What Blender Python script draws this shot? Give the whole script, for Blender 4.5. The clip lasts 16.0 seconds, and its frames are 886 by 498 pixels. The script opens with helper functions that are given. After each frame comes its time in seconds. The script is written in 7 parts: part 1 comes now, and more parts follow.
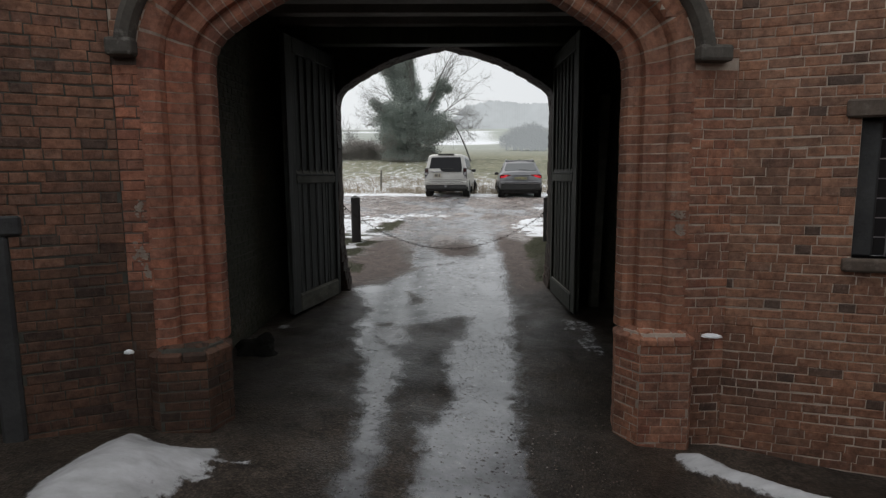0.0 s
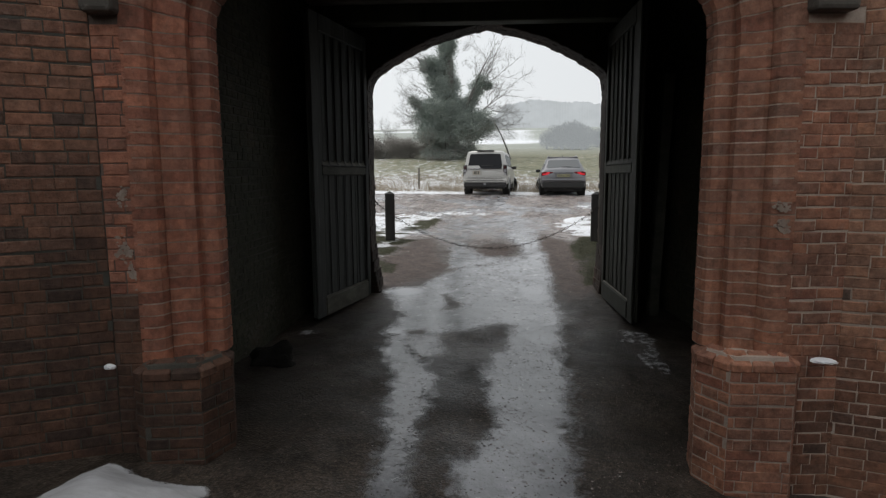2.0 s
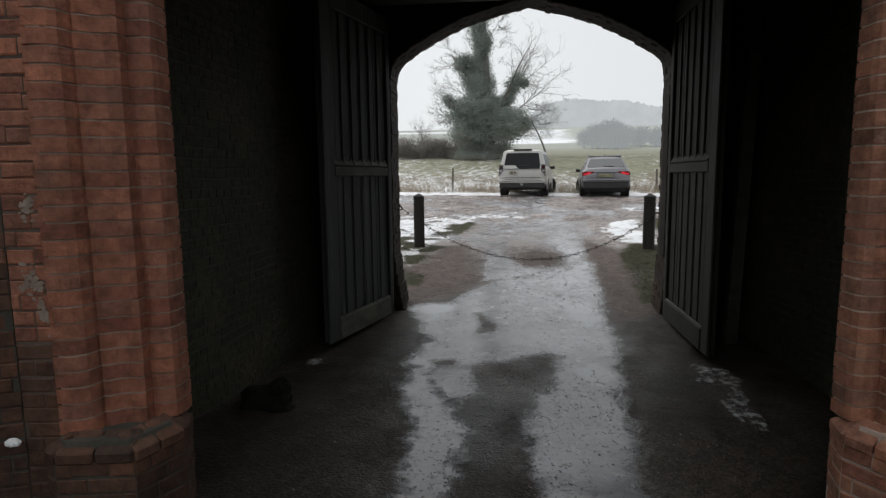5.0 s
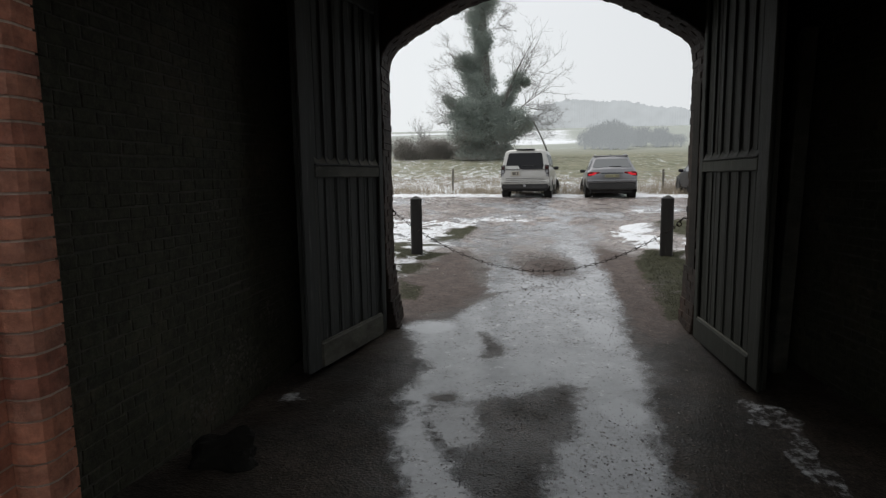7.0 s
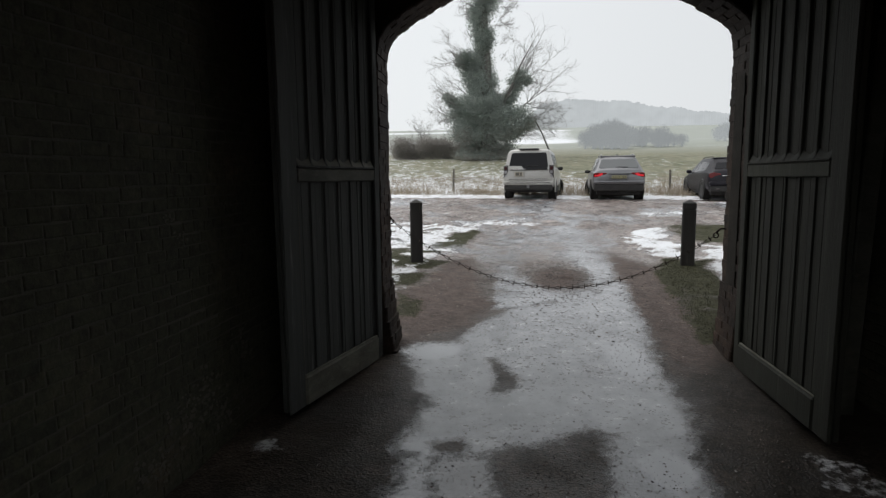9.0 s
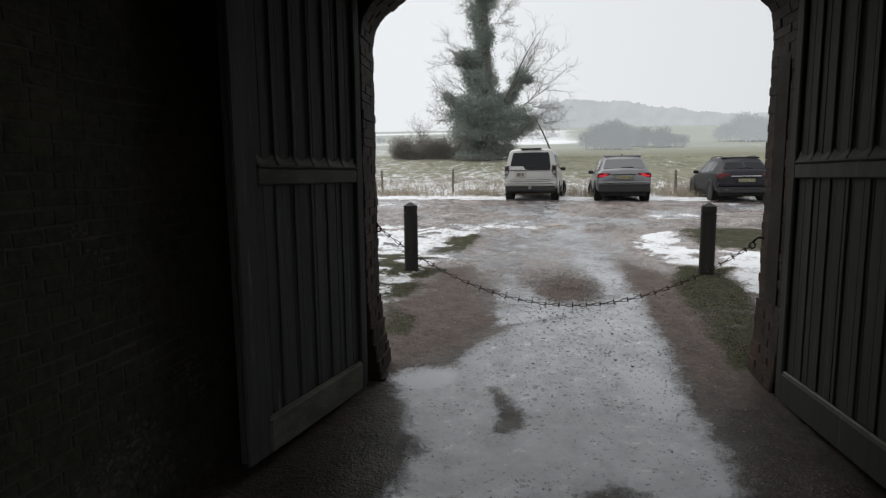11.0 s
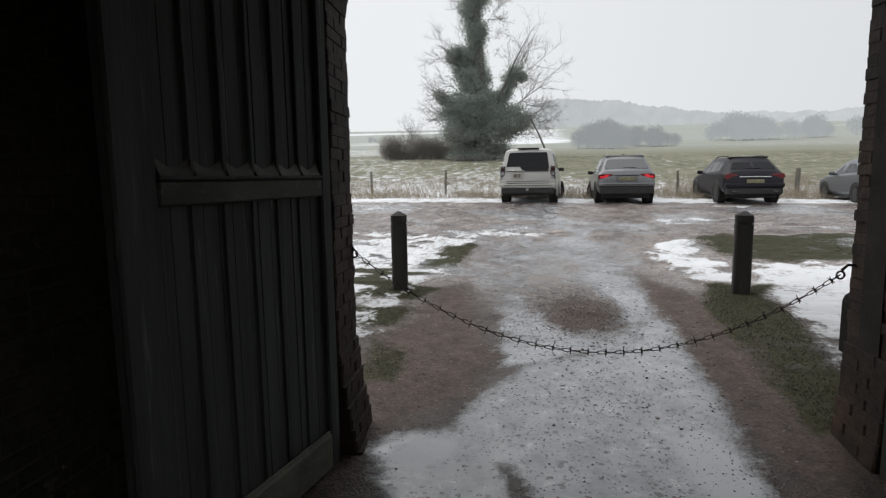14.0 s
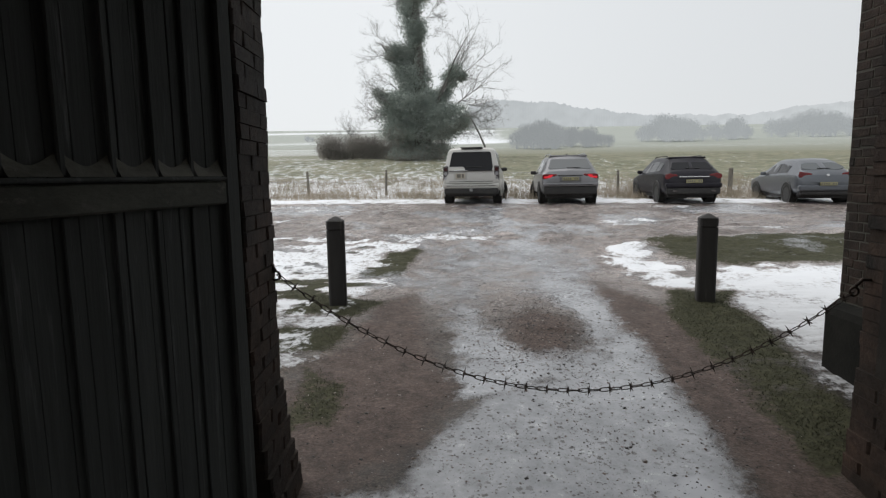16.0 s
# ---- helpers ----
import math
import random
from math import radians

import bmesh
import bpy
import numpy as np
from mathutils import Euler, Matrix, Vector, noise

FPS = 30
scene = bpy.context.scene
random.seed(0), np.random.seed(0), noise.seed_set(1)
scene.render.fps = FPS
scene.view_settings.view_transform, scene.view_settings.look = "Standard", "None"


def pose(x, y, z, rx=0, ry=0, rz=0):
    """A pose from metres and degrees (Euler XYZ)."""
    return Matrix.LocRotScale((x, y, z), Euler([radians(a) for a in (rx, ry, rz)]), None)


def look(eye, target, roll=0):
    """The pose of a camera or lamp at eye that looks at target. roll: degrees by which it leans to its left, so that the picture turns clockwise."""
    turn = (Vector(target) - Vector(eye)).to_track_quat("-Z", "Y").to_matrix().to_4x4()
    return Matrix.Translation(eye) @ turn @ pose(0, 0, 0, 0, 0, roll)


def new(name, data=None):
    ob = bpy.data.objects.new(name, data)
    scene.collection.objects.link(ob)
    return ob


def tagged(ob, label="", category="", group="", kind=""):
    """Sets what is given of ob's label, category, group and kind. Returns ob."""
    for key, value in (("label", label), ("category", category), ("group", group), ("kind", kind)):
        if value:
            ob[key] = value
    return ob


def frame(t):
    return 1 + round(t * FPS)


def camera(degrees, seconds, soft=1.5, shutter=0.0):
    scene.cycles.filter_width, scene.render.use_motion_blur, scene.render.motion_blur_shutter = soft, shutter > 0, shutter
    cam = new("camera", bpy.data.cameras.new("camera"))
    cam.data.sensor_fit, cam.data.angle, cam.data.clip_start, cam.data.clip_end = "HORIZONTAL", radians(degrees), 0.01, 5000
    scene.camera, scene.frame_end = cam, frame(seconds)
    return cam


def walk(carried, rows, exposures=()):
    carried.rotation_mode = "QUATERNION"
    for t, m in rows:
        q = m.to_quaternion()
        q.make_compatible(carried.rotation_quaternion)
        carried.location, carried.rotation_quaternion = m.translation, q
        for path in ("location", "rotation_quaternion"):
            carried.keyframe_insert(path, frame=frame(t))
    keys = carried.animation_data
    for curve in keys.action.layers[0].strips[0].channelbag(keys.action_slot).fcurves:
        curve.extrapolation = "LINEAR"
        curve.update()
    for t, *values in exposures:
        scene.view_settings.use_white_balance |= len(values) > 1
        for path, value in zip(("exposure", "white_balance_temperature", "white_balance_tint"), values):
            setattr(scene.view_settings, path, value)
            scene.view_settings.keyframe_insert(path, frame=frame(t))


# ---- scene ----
cam = camera(75.7, 16.0, soft=1.3)
PATH = [
    (0, (-0.063, 0.484, 1.774), (-0.035, 2.467, 1.521), -0.40),
    (0.5, (-0.054, 0.662, 1.754), (-0.061, 2.645, 1.498), -0.40),
    (1, (-0.062, 0.855, 1.718), (-0.110, 2.838, 1.464), -0.40),
    (1.5, (-0.069, 1.045, 1.685), (-0.148, 3.027, 1.433), -0.40),
    (2, (-0.067, 1.243, 1.671), (-0.173, 3.224, 1.418), -0.40),
    (2.5, (-0.064, 1.439, 1.672), (-0.209, 3.418, 1.419), -0.40),
    (3, (-0.060, 1.633, 1.673), (-0.253, 3.608, 1.420), -0.40),
    (3.5, (-0.066, 1.805, 1.672), (-0.272, 3.778, 1.421), -0.40),
    (4, (-0.081, 1.976, 1.671), (-0.304, 3.947, 1.420), -0.41),
    (6.5, (-0.159, 2.898, 1.681), (-0.386, 4.870, 1.433), -0.83),
    (7, (-0.187, 3.147, 1.672), (-0.416, 5.118, 1.426), -0.85),
    (7.5, (-0.215, 3.329, 1.688), (-0.443, 5.300, 1.441), -0.84),
    (8, (-0.250, 3.516, 1.705), (-0.477, 5.488, 1.458), -0.78),
    (8.5, (-0.286, 3.703, 1.717), (-0.514, 5.675, 1.470), -0.70),
    (9, (-0.321, 3.902, 1.718), (-0.547, 5.873, 1.469), -0.62),
    (11.5, (-0.360, 4.826, 1.724), (-0.588, 6.798, 1.477), -0.69),
    (12, (-0.375, 5.016, 1.713), (-0.604, 6.987, 1.466), -0.74),
    (12.5, (-0.398, 5.210, 1.719), (-0.626, 7.181, 1.471), -0.80),
    (13, (-0.426, 5.418, 1.741), (-0.646, 7.390, 1.494), -0.83),
    (13.5, (-0.460, 5.611, 1.774), (-0.668, 7.585, 1.526), -0.84),
    (14, (-0.497, 5.783, 1.794), (-0.697, 7.757, 1.545), -0.84),
    (14.5, (-0.527, 5.943, 1.803), (-0.724, 7.918, 1.553), -0.86),
    (15, (-0.548, 6.138, 1.801), (-0.677, 8.118, 1.551), -0.87),
    (15.5, (-0.570, 6.345, 1.792), (-0.617, 8.329, 1.544), -0.86),
    (16, (-0.600, 6.542, 1.800), (-0.593, 8.526, 1.548), -0.88),
]
walk(cam, [(t, look(eye, target, roll)) for t, eye, target, roll in PATH])

# ---- world and light: overcast winter morning ----
SUN_EL, SUN_AZ = 62.0, 301.0
world = bpy.data.worlds.new("overcast_sky")
scene.world = world
world.use_nodes = True
wt = world.node_tree
wbg = wt.nodes["Background"]
sky = wt.nodes.new("ShaderNodeTexSky")
sky.sky_type = "NISHITA"
sky.sun_disc = False
sky.sun_elevation, sky.sun_rotation = radians(SUN_EL), radians(SUN_AZ)
sky.air_density, sky.dust_density = 1.0, 6.0
cloud = wt.nodes.new("ShaderNodeMix")
cloud.data_type = "RGBA"
cloud.inputs[0].default_value = 0.93
wt.links.new(sky.outputs[0], cloud.inputs[6])
veil = wt.nodes.new("ShaderNodeMapRange")
veil.inputs[1].default_value, veil.inputs[2].default_value = -0.1, 0.7
way = wt.nodes.new("ShaderNodeSeparateXYZ")
wt.links.new(wt.nodes.new("ShaderNodeTexCoord").outputs["Generated"], way.inputs[0])
wt.links.new(way.outputs[0], veil.inputs[0])
bank_of_cloud = wt.nodes.new("ShaderNodeMix")
bank_of_cloud.data_type = "RGBA"
wt.links.new(veil.outputs[0], bank_of_cloud.inputs[0])
bank_of_cloud.inputs[6].default_value = (8.75, 9.02, 9.2, 1)
bank_of_cloud.inputs[7].default_value = (7.2, 7.43, 7.62, 1)
wt.links.new(bank_of_cloud.outputs[2], cloud.inputs[7])
wt.links.new(cloud.outputs[2], wbg.inputs[0])
wbg.inputs[1].default_value = 0.10
sun = new("sun", bpy.data.lights.new("sun", "SUN"))
sun.data.energy, sun.data.angle, sun.data.color = 1.3, radians(75), (1, 0.98, 0.96)
away = (math.sin(radians(SUN_AZ)) * math.cos(radians(SUN_EL)), math.cos(radians(SUN_AZ)) * math.cos(radians(SUN_EL)), math.sin(radians(SUN_EL)))
sun.matrix_world = look(tuple(40 * v for v in away), (0, 0, 0))


# ---- node materials ----
def fresh(name):
    m = bpy.data.materials.new(name)
    m.use_nodes = True
    return m, m.node_tree, m.node_tree.nodes["Principled BSDF"]


def node(nt, kind, **put):
    n = nt.nodes.new("ShaderNode" + kind)
    for k, v in put.items():
        if k in n.inputs:
            n.inputs[k].default_value = v
    return n


def place(nt):
    return node(nt, "NewGeometry").outputs["Position"]


def noise_of(nt, scale, detail=4.0, rough=0.55, vector=None, stretch=None):
    v = vector or place(nt)
    if stretch:
        mp = nt.nodes.new("ShaderNodeMapping")
        mp.inputs["Scale"].default_value = stretch
        nt.links.new(v, mp.inputs["Vector"])
        v = mp.outputs[0]
    n = node(nt, "TexNoise", Scale=scale, Detail=detail, Roughness=rough)
    nt.links.new(v, n.inputs["Vector"])
    return n.outputs["Fac"]


def ramp(nt, fac, *stops):
    r = nt.nodes.new("ShaderNodeValToRGB")
    el = r.color_ramp.elements
    while len(el) < len(stops):
        el.new(0.5)
    for e, (p, c) in zip(el, stops):
        e.position = p
        e.color = (c, c, c, 1) if isinstance(c, (int, float)) else (*c, 1)
    nt.links.new(fac, r.inputs[0])
    return r.outputs[0]


def blend(nt, fac, a, b, how="MIX"):
    x = nt.nodes.new("ShaderNodeMix")
    x.data_type, x.blend_type = "RGBA", how
    for socket, value in ((x.inputs[0], fac), (x.inputs[6], a), (x.inputs[7], b)):
        if isinstance(value, (int, float)):
            socket.default_value = value if socket == x.inputs[0] else (value, value, value, 1)
        elif isinstance(value, tuple):
            socket.default_value = (*value, 1)
        else:
            nt.links.new(value, socket)
    return x.outputs[2]


def calc(nt, how, a, b=0.0, clamp=False):
    x = nt.nodes.new("ShaderNodeMath")
    x.operation, x.use_clamp = how, clamp
    for socket, value in zip(x.inputs, (a, b)):
        if isinstance(value, (int, float)):
            socket.default_value = value
        else:
            nt.links.new(value, socket)
    return x.outputs[0]


def bumped(nt, bsdf, height, strength=0.4, distance=0.01):
    b = node(nt, "Bump", Strength=strength, Distance=distance)
    nt.links.new(height, b.inputs["Height"])
    nt.links.new(b.outputs[0], bsdf.inputs["Normal"])


def piece_random(nt):
    """One random number a piece, both for pieces that are objects and for islands of a joined mesh."""
    a = nt.nodes.new("ShaderNodeObjectInfo").outputs["Random"]
    b = node(nt, "NewGeometry").outputs["Random Per Island"]
    return calc(nt, "FRACT", calc(nt, "ADD", a, b))


def brick_material(name, warm=1.0, algae=0.0, flared=True, film=(0.032, 0.036, 0.024), bloom=0.35, dark=1.0):
    m, nt, bs = fresh(name)
    r = piece_random(nt)
    red = lambda r_, g_, b_: (r_ * warm * dark, g_ * dark, 0.89 * b_ * dark)
    burnt = [(0.0, red(0.13, 0.095, 0.088)), (0.045, red(0.16, 0.105, 0.09))] if flared else [(0.0, red(0.24, 0.125, 0.095)), (0.045, red(0.27, 0.13, 0.1))]
    tone = ramp(nt, r, *burnt, (0.08, red(0.29, 0.155, 0.12)), (0.45, red(0.40, 0.21, 0.15)), (0.75, red(0.36, 0.205, 0.157)), (1.0, red(0.28, 0.165, 0.132)))
    grime = ramp(nt, noise_of(nt, 2.3, 5), (0.42, 0.0), (0.68, 1.0))
    tone = blend(nt, calc(nt, "MULTIPLY", grime, 0.5), tone, (0.13, 0.085, 0.066))
    lime = ramp(nt, noise_of(nt, 7.0, 6, 0.65), (0.62, 0.0), (0.78, 1.0))
    tone = blend(nt, calc(nt, "MULTIPLY", lime, bloom), tone, (0.48, 0.41, 0.35))
    if algae:
        green = ramp(nt, noise_of(nt, 1.4, 5), (0.35, 0.0) if algae < 0.9 else (0.16, 0.0), (0.62, 1.0) if algae < 0.9 else (0.5, 1.0))
        tone = blend(nt, calc(nt, "MULTIPLY", green, algae), tone, film)
    worn = ramp(nt, noise_of(nt, 16.0, 6, 0.72), (0.34, 0.16), (0.66, 0.84))
    tone = blend(nt, 0.55, tone, worn, "OVERLAY")
    dust = ramp(nt, noise_of(nt, 24.0, 5, 0.7), (0.56, 0.0), (0.72, 1.0))
    tone = blend(nt, calc(nt, "MULTIPLY", dust, bloom * 0.9), tone, tuple(dark * v for v in (0.46, 0.37, 0.31)))
    fine = noise_of(nt, 90.0, 5, 0.7)
    tone = blend(nt, 0.35, tone, blend(nt, fine, (0.05, 0.03, 0.025), (0.36, 0.2, 0.15)), "SOFT_LIGHT")
    nt.links.new(tone, bs.inputs["Base Color"])
    nt.links.new(ramp(nt, fine, (0.3, 0.72), (0.8, 0.95)), bs.inputs["Roughness"])
    bs.inputs["Specular IOR Level"].default_value = 0.3
    bumped(nt, bs, calc(nt, "ADD", noise_of(nt, 55.0, 6, 0.7), calc(nt, "MULTIPLY", noise_of(nt, 14.0, 4, 0.6), 1.4)), 0.8, 0.008)
    return m


def plain(name, a, b, scale, rough=(0.6, 0.9), bump=0.3, fine=60.0, metal=0.0, stretch=None, spec=0.4, c=None):
    """Two-scale mottled surface between colours a and b, with an optional third, c, in worn spots."""
    m, nt, bs = fresh(name)
    big = ramp(nt, noise_of(nt, scale, 5, 0.6, stretch=stretch), (0.3, 0.0), (0.7, 1.0))
    small = noise_of(nt, fine, 5, 0.65, stretch=stretch)
    col = blend(nt, big, a, b)
    if c:
        col = blend(nt, ramp(nt, noise_of(nt, scale * 2.7, 6, 0.7, stretch=stretch), (0.58, 0.0), (0.72, 0.85)), col, c)
    col = blend(nt, 0.4, col, ramp(nt, small, (0.25, 0.2), (0.75, 0.8)), "SOFT_LIGHT")
    nt.links.new(col, bs.inputs["Base Color"])
    nt.links.new(ramp(nt, small, (0.25, rough[0]), (0.75, rough[1])), bs.inputs["Roughness"])
    bs.inputs["Metallic"].default_value = metal
    bs.inputs["Specular IOR Level"].default_value = spec
    if bump:
        bumped(nt, bs, small, bump, 0.008)
    return m


def lacquer(name, colour, metal=0.5, rough=0.3, coat=0.5, shine=0.5):
    """Car paint with road film."""
    m, nt, bs = fresh(name)
    film = ramp(nt, noise_of(nt, 3.0, 5), (0.35, 0.0), (0.75, 0.6))
    nt.links.new(blend(nt, film, colour, tuple(0.85 * v + 0.012 for v in colour)), bs.inputs["Base Color"])
    nt.links.new(ramp(nt, noise_of(nt, 20.0, 4), (0.3, rough), (0.8, rough + 0.25)), bs.inputs["Roughness"])
    bs.inputs["Metallic"].default_value = metal
    bs.inputs["Coat Weight"].default_value = coat
    bs.inputs["Specular IOR Level"].default_value = shine
    bs.inputs["Coat Roughness"].default_value = 0.12
    return m


def lit(name, colour, strength, base):
    m, nt, bs = fresh(name)
    bs.inputs["Base Color"].default_value = (*base, 1)
    bs.inputs["Roughness"].default_value = 0.2
    bs.inputs["Emission Color"].default_value = (*colour, 1)
    bs.inputs["Emission Strength"].default_value = strength
    return m



def leafy(name, a, b, scale, c):
    """Thin leaves that let part of the light through."""
    m = plain(name, a, b, scale, (0.6, 0.85), 0.0, 5, c=c)
    nt = m.node_tree
    bs = nt.nodes["Principled BSDF"]
    thin = nt.nodes.new("ShaderNodeBsdfTranslucent")
    nt.links.new(bs.inputs["Base Color"].links[0].from_socket, thin.inputs["Color"])
    mix = nt.nodes.new("ShaderNodeMixShader")
    mix.inputs[0].default_value = 0.55
    nt.links.new(bs.outputs[0], mix.inputs[1])
    nt.links.new(thin.outputs[0], mix.inputs[2])
    nt.links.new(mix.outputs[0], nt.nodes["Material Output"].inputs[0])
    return m


BRICK = brick_material("red_brick", 0.96)
BRICK_WARM = brick_material("rubbed_red_brick", 1.16, flared=False, bloom=0.2)
BRICK_BROWN = brick_material("moulded_brown_brick", 1.05, flared=False, bloom=0.4, dark=1.0)
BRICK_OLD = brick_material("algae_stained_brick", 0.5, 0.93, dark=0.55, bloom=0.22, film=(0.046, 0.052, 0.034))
# Brick of the outer arch and turret, scaled down to near black.
BRICK_BLACK = brick_material("near_black_brick", 0.8, 0.85, film=(0.018, 0.0145, 0.0115), bloom=0.07, dark=0.15)
BRICK_DAMP = brick_material("damp_brown_brick", 1.0, 0.45, film=(0.06, 0.042, 0.032), dark=0.84)
# Damp left-hand brick; the view's edge darkening is put into its colour too.
BRICK_DIMMED = brick_material("damp_dimmed_brick", 0.96, 0.75, film=(0.044, 0.032, 0.026), dark=0.5, bloom=0.14)
BRICK_PLAIN = plain("plain_red_brickwork", (0.10, 0.06, 0.05), (0.17, 0.09, 0.07), 2.0, (0.8, 0.95), 0.5, 14)
MORTAR = plain("lime_mortar", (0.27, 0.21, 0.172), (0.62, 0.52, 0.43), 2.2, (0.85, 0.98), 0.6, 80, spec=0.2)
# Damp mortar, darkened in colour like the brick it beds.
MORTAR_DIMMED = plain("damp_dimmed_mortar", (0.075, 0.058, 0.05), (0.19, 0.152, 0.128), 2.2, (0.85, 0.98), 0.6, 80, spec=0.2)
MORTAR_MID = plain("weathered_buff_mortar", (0.20, 0.155, 0.128), (0.52, 0.43, 0.36), 2.6, (0.85, 0.98), 0.6, 80, spec=0.2)
MORTAR_OLD = plain("dark_old_mortar", (0.05, 0.05, 0.042), (0.098, 0.094, 0.08), 3.0, (0.85, 0.98), 0.6, 80, spec=0.2)
MORTAR_BLACK = plain("near_black_mortar", (0.018, 0.0165, 0.014), (0.042, 0.038, 0.032), 3.0, (0.85, 0.98), 0.6, 80, spec=0.15)
STONE = plain("weathered_stone", (0.06, 0.054, 0.046), (0.13, 0.115, 0.098), 4.0, (0.75, 0.95), 0.5, 40, c=(0.24, 0.22, 0.195))
BROWN_STONE = plain("weathered_brown_sandstone", (0.075, 0.058, 0.046), (0.14, 0.108, 0.086), 4.0, (0.75, 0.95), 0.5, 40, c=(0.19, 0.155, 0.13))
SLATE = plain("damp_slate_grey_stone", (0.030, 0.031, 0.032), (0.062, 0.062, 0.062), 4.0, (0.7, 0.9), 0.5, 40)
DARK_STONE = plain("plain_black_stone", (0.008, 0.008, 0.007), (0.020, 0.019, 0.016), 4.0, (0.8, 0.95), 0.5, 40, spec=0.15)
PLASTER = plain("dark_ceiling_plaster", (0.13, 0.12, 0.105), (0.24, 0.22, 0.195), 1.5, (0.85, 0.97), 0.4, 30)
OAK = plain("black_weathered_oak", (0.033, 0.035, 0.026), (0.062, 0.065, 0.049), 7.0, (0.6, 0.85), 0.4, 70, stretch=(1, 1, 0.06), spec=0.2, c=(0.105, 0.105, 0.088))
# Streaks are wear; the right leaf's shade is put into its darker oak.
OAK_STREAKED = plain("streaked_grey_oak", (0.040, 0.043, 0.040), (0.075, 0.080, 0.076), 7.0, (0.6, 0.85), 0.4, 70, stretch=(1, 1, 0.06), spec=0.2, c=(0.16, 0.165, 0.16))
OAK_SHADED = plain("shaded_black_oak", (0.022, 0.023, 0.018), (0.040, 0.041, 0.033), 7.0, (0.6, 0.85), 0.4, 70, stretch=(1, 1, 0.06), spec=0.2, c=(0.062, 0.062, 0.052))
OAK_GREY = plain("grey_worn_oak", (0.05, 0.051, 0.041), (0.10, 0.10, 0.082), 6.0, (0.6, 0.85), 0.5, 60, stretch=(0.5, 0.5, 1), spec=0.25, c=(0.15, 0.14, 0.12))
OAK_PALE = plain("bleached_worn_oak", (0.075, 0.074, 0.06), (0.17, 0.166, 0.138), 6.0, (0.65, 0.9), 0.5, 60, stretch=(0.5, 0.5, 1), spec=0.25, c=(0.2, 0.19, 0.165))
POST = plain("dark_creosoted_timber", (0.02, 0.0185, 0.0175), (0.042, 0.039, 0.036), 6.0, (0.55, 0.85), 0.5, 70, stretch=(1, 1, 0.12), c=(0.09, 0.08, 0.07))
FENCE = plain("grey_fence_timber", (0.11, 0.10, 0.085), (0.2, 0.18, 0.15), 6.0, (0.7, 0.95), 0.4, 60, stretch=(1, 1, 0.2))
IRON = plain("rusted_black_iron", (0.025, 0.022, 0.02), (0.06, 0.04, 0.03), 25.0, (0.45, 0.8), 0.4, 120, metal=0.6, c=(0.12, 0.055, 0.03))
BARK = plain("dark_bark", (0.11, 0.108, 0.098), (0.18, 0.17, 0.155), 3.0, (0.85, 0.98), 0.4, 20)
TWIG = plain("grey_twigs", (0.26, 0.258, 0.25), (0.34, 0.335, 0.325), 2.0, (0.85, 0.98), 0.0)
# Ivy base colour is lifted well above real leaves to carry distance haze.
IVY = leafy("haze_paled_ivy_leaves", (0.34, 0.385, 0.35), (0.41, 0.45, 0.415), 0.5, (0.44, 0.465, 0.43))
BRAMBLE = leafy("winter_bramble", (0.30, 0.285, 0.265), (0.38, 0.36, 0.335), 0.8, (0.42, 0.40, 0.37))
DRY_GRASS = plain("dead_tall_grass", (0.24, 0.20, 0.145), (0.39, 0.33, 0.25), 1.2, (0.8, 0.95), 0.0, 8, c=(0.50, 0.46, 0.40))
TURF = plain("wet_winter_turf", (0.026, 0.031, 0.014), (0.066, 0.067, 0.034), 4.0, (0.6, 0.85), 0.0, 30)
PEBBLE, _nt, _bs = fresh("wet_gravel_stones")
_nt.links.new(ramp(_nt, piece_random(_nt), (0.0, (0.02, 0.018, 0.017)), (0.45, (0.045, 0.036, 0.031)), (0.75, (0.10, 0.068, 0.055)), (0.93, (0.17, 0.13, 0.11)), (1.0, (0.36, 0.34, 0.32))), _bs.inputs["Base Color"])
_bs.inputs["Roughness"].default_value = 0.5
SNOW = plain("settled_snow", (0.72, 0.74, 0.77), (0.84, 0.85, 0.86), 6.0, (0.55, 0.8), 0.5, 40)
RUBBER = plain("tyre_rubber", (0.018, 0.018, 0.018), (0.035, 0.033, 0.03), 8.0, (0.75, 0.95), 0.3, 60, c=(0.09, 0.08, 0.07))
TRIM = plain("black_plastic_trim", (0.02, 0.02, 0.021), (0.04, 0.038, 0.036), 6.0, (0.5, 0.75), 0.0, 40)
ALLOY = plain("grey_alloy", (0.28, 0.28, 0.29), (0.42, 0.42, 0.43), 8.0, (0.3, 0.5), 0.0, 40, metal=0.8)
CHROME = plain("bright_chrome", (0.7, 0.7, 0.7), (0.8, 0.8, 0.8), 8.0, (0.12, 0.25), 0.0, 40, metal=1.0)
PLATE_Y = plain("yellow_plate", (0.26, 0.245, 0.13), (0.32, 0.30, 0.17), 9.0, (0.4, 0.55), 0.0, 60)
PLATE_W = plain("dirty_cream_plate", (0.40, 0.36, 0.29), (0.5, 0.45, 0.36), 9.0, (0.4, 0.55), 0.0, 60)
INK = plain("plate_ink", (0.12, 0.115, 0.1), (0.16, 0.15, 0.13), 9.0, (0.5, 0.6), 0.0, 60)
TAIL_DIM = lit("dark_red_lens", (0.4, 0.0, 0.0), 0.02, (0.12, 0.012, 0.014))
RUBY = lit("dull_ruby_lens", (0.2, 0.0, 0.0), 0.0, (0.045, 0.012, 0.012))
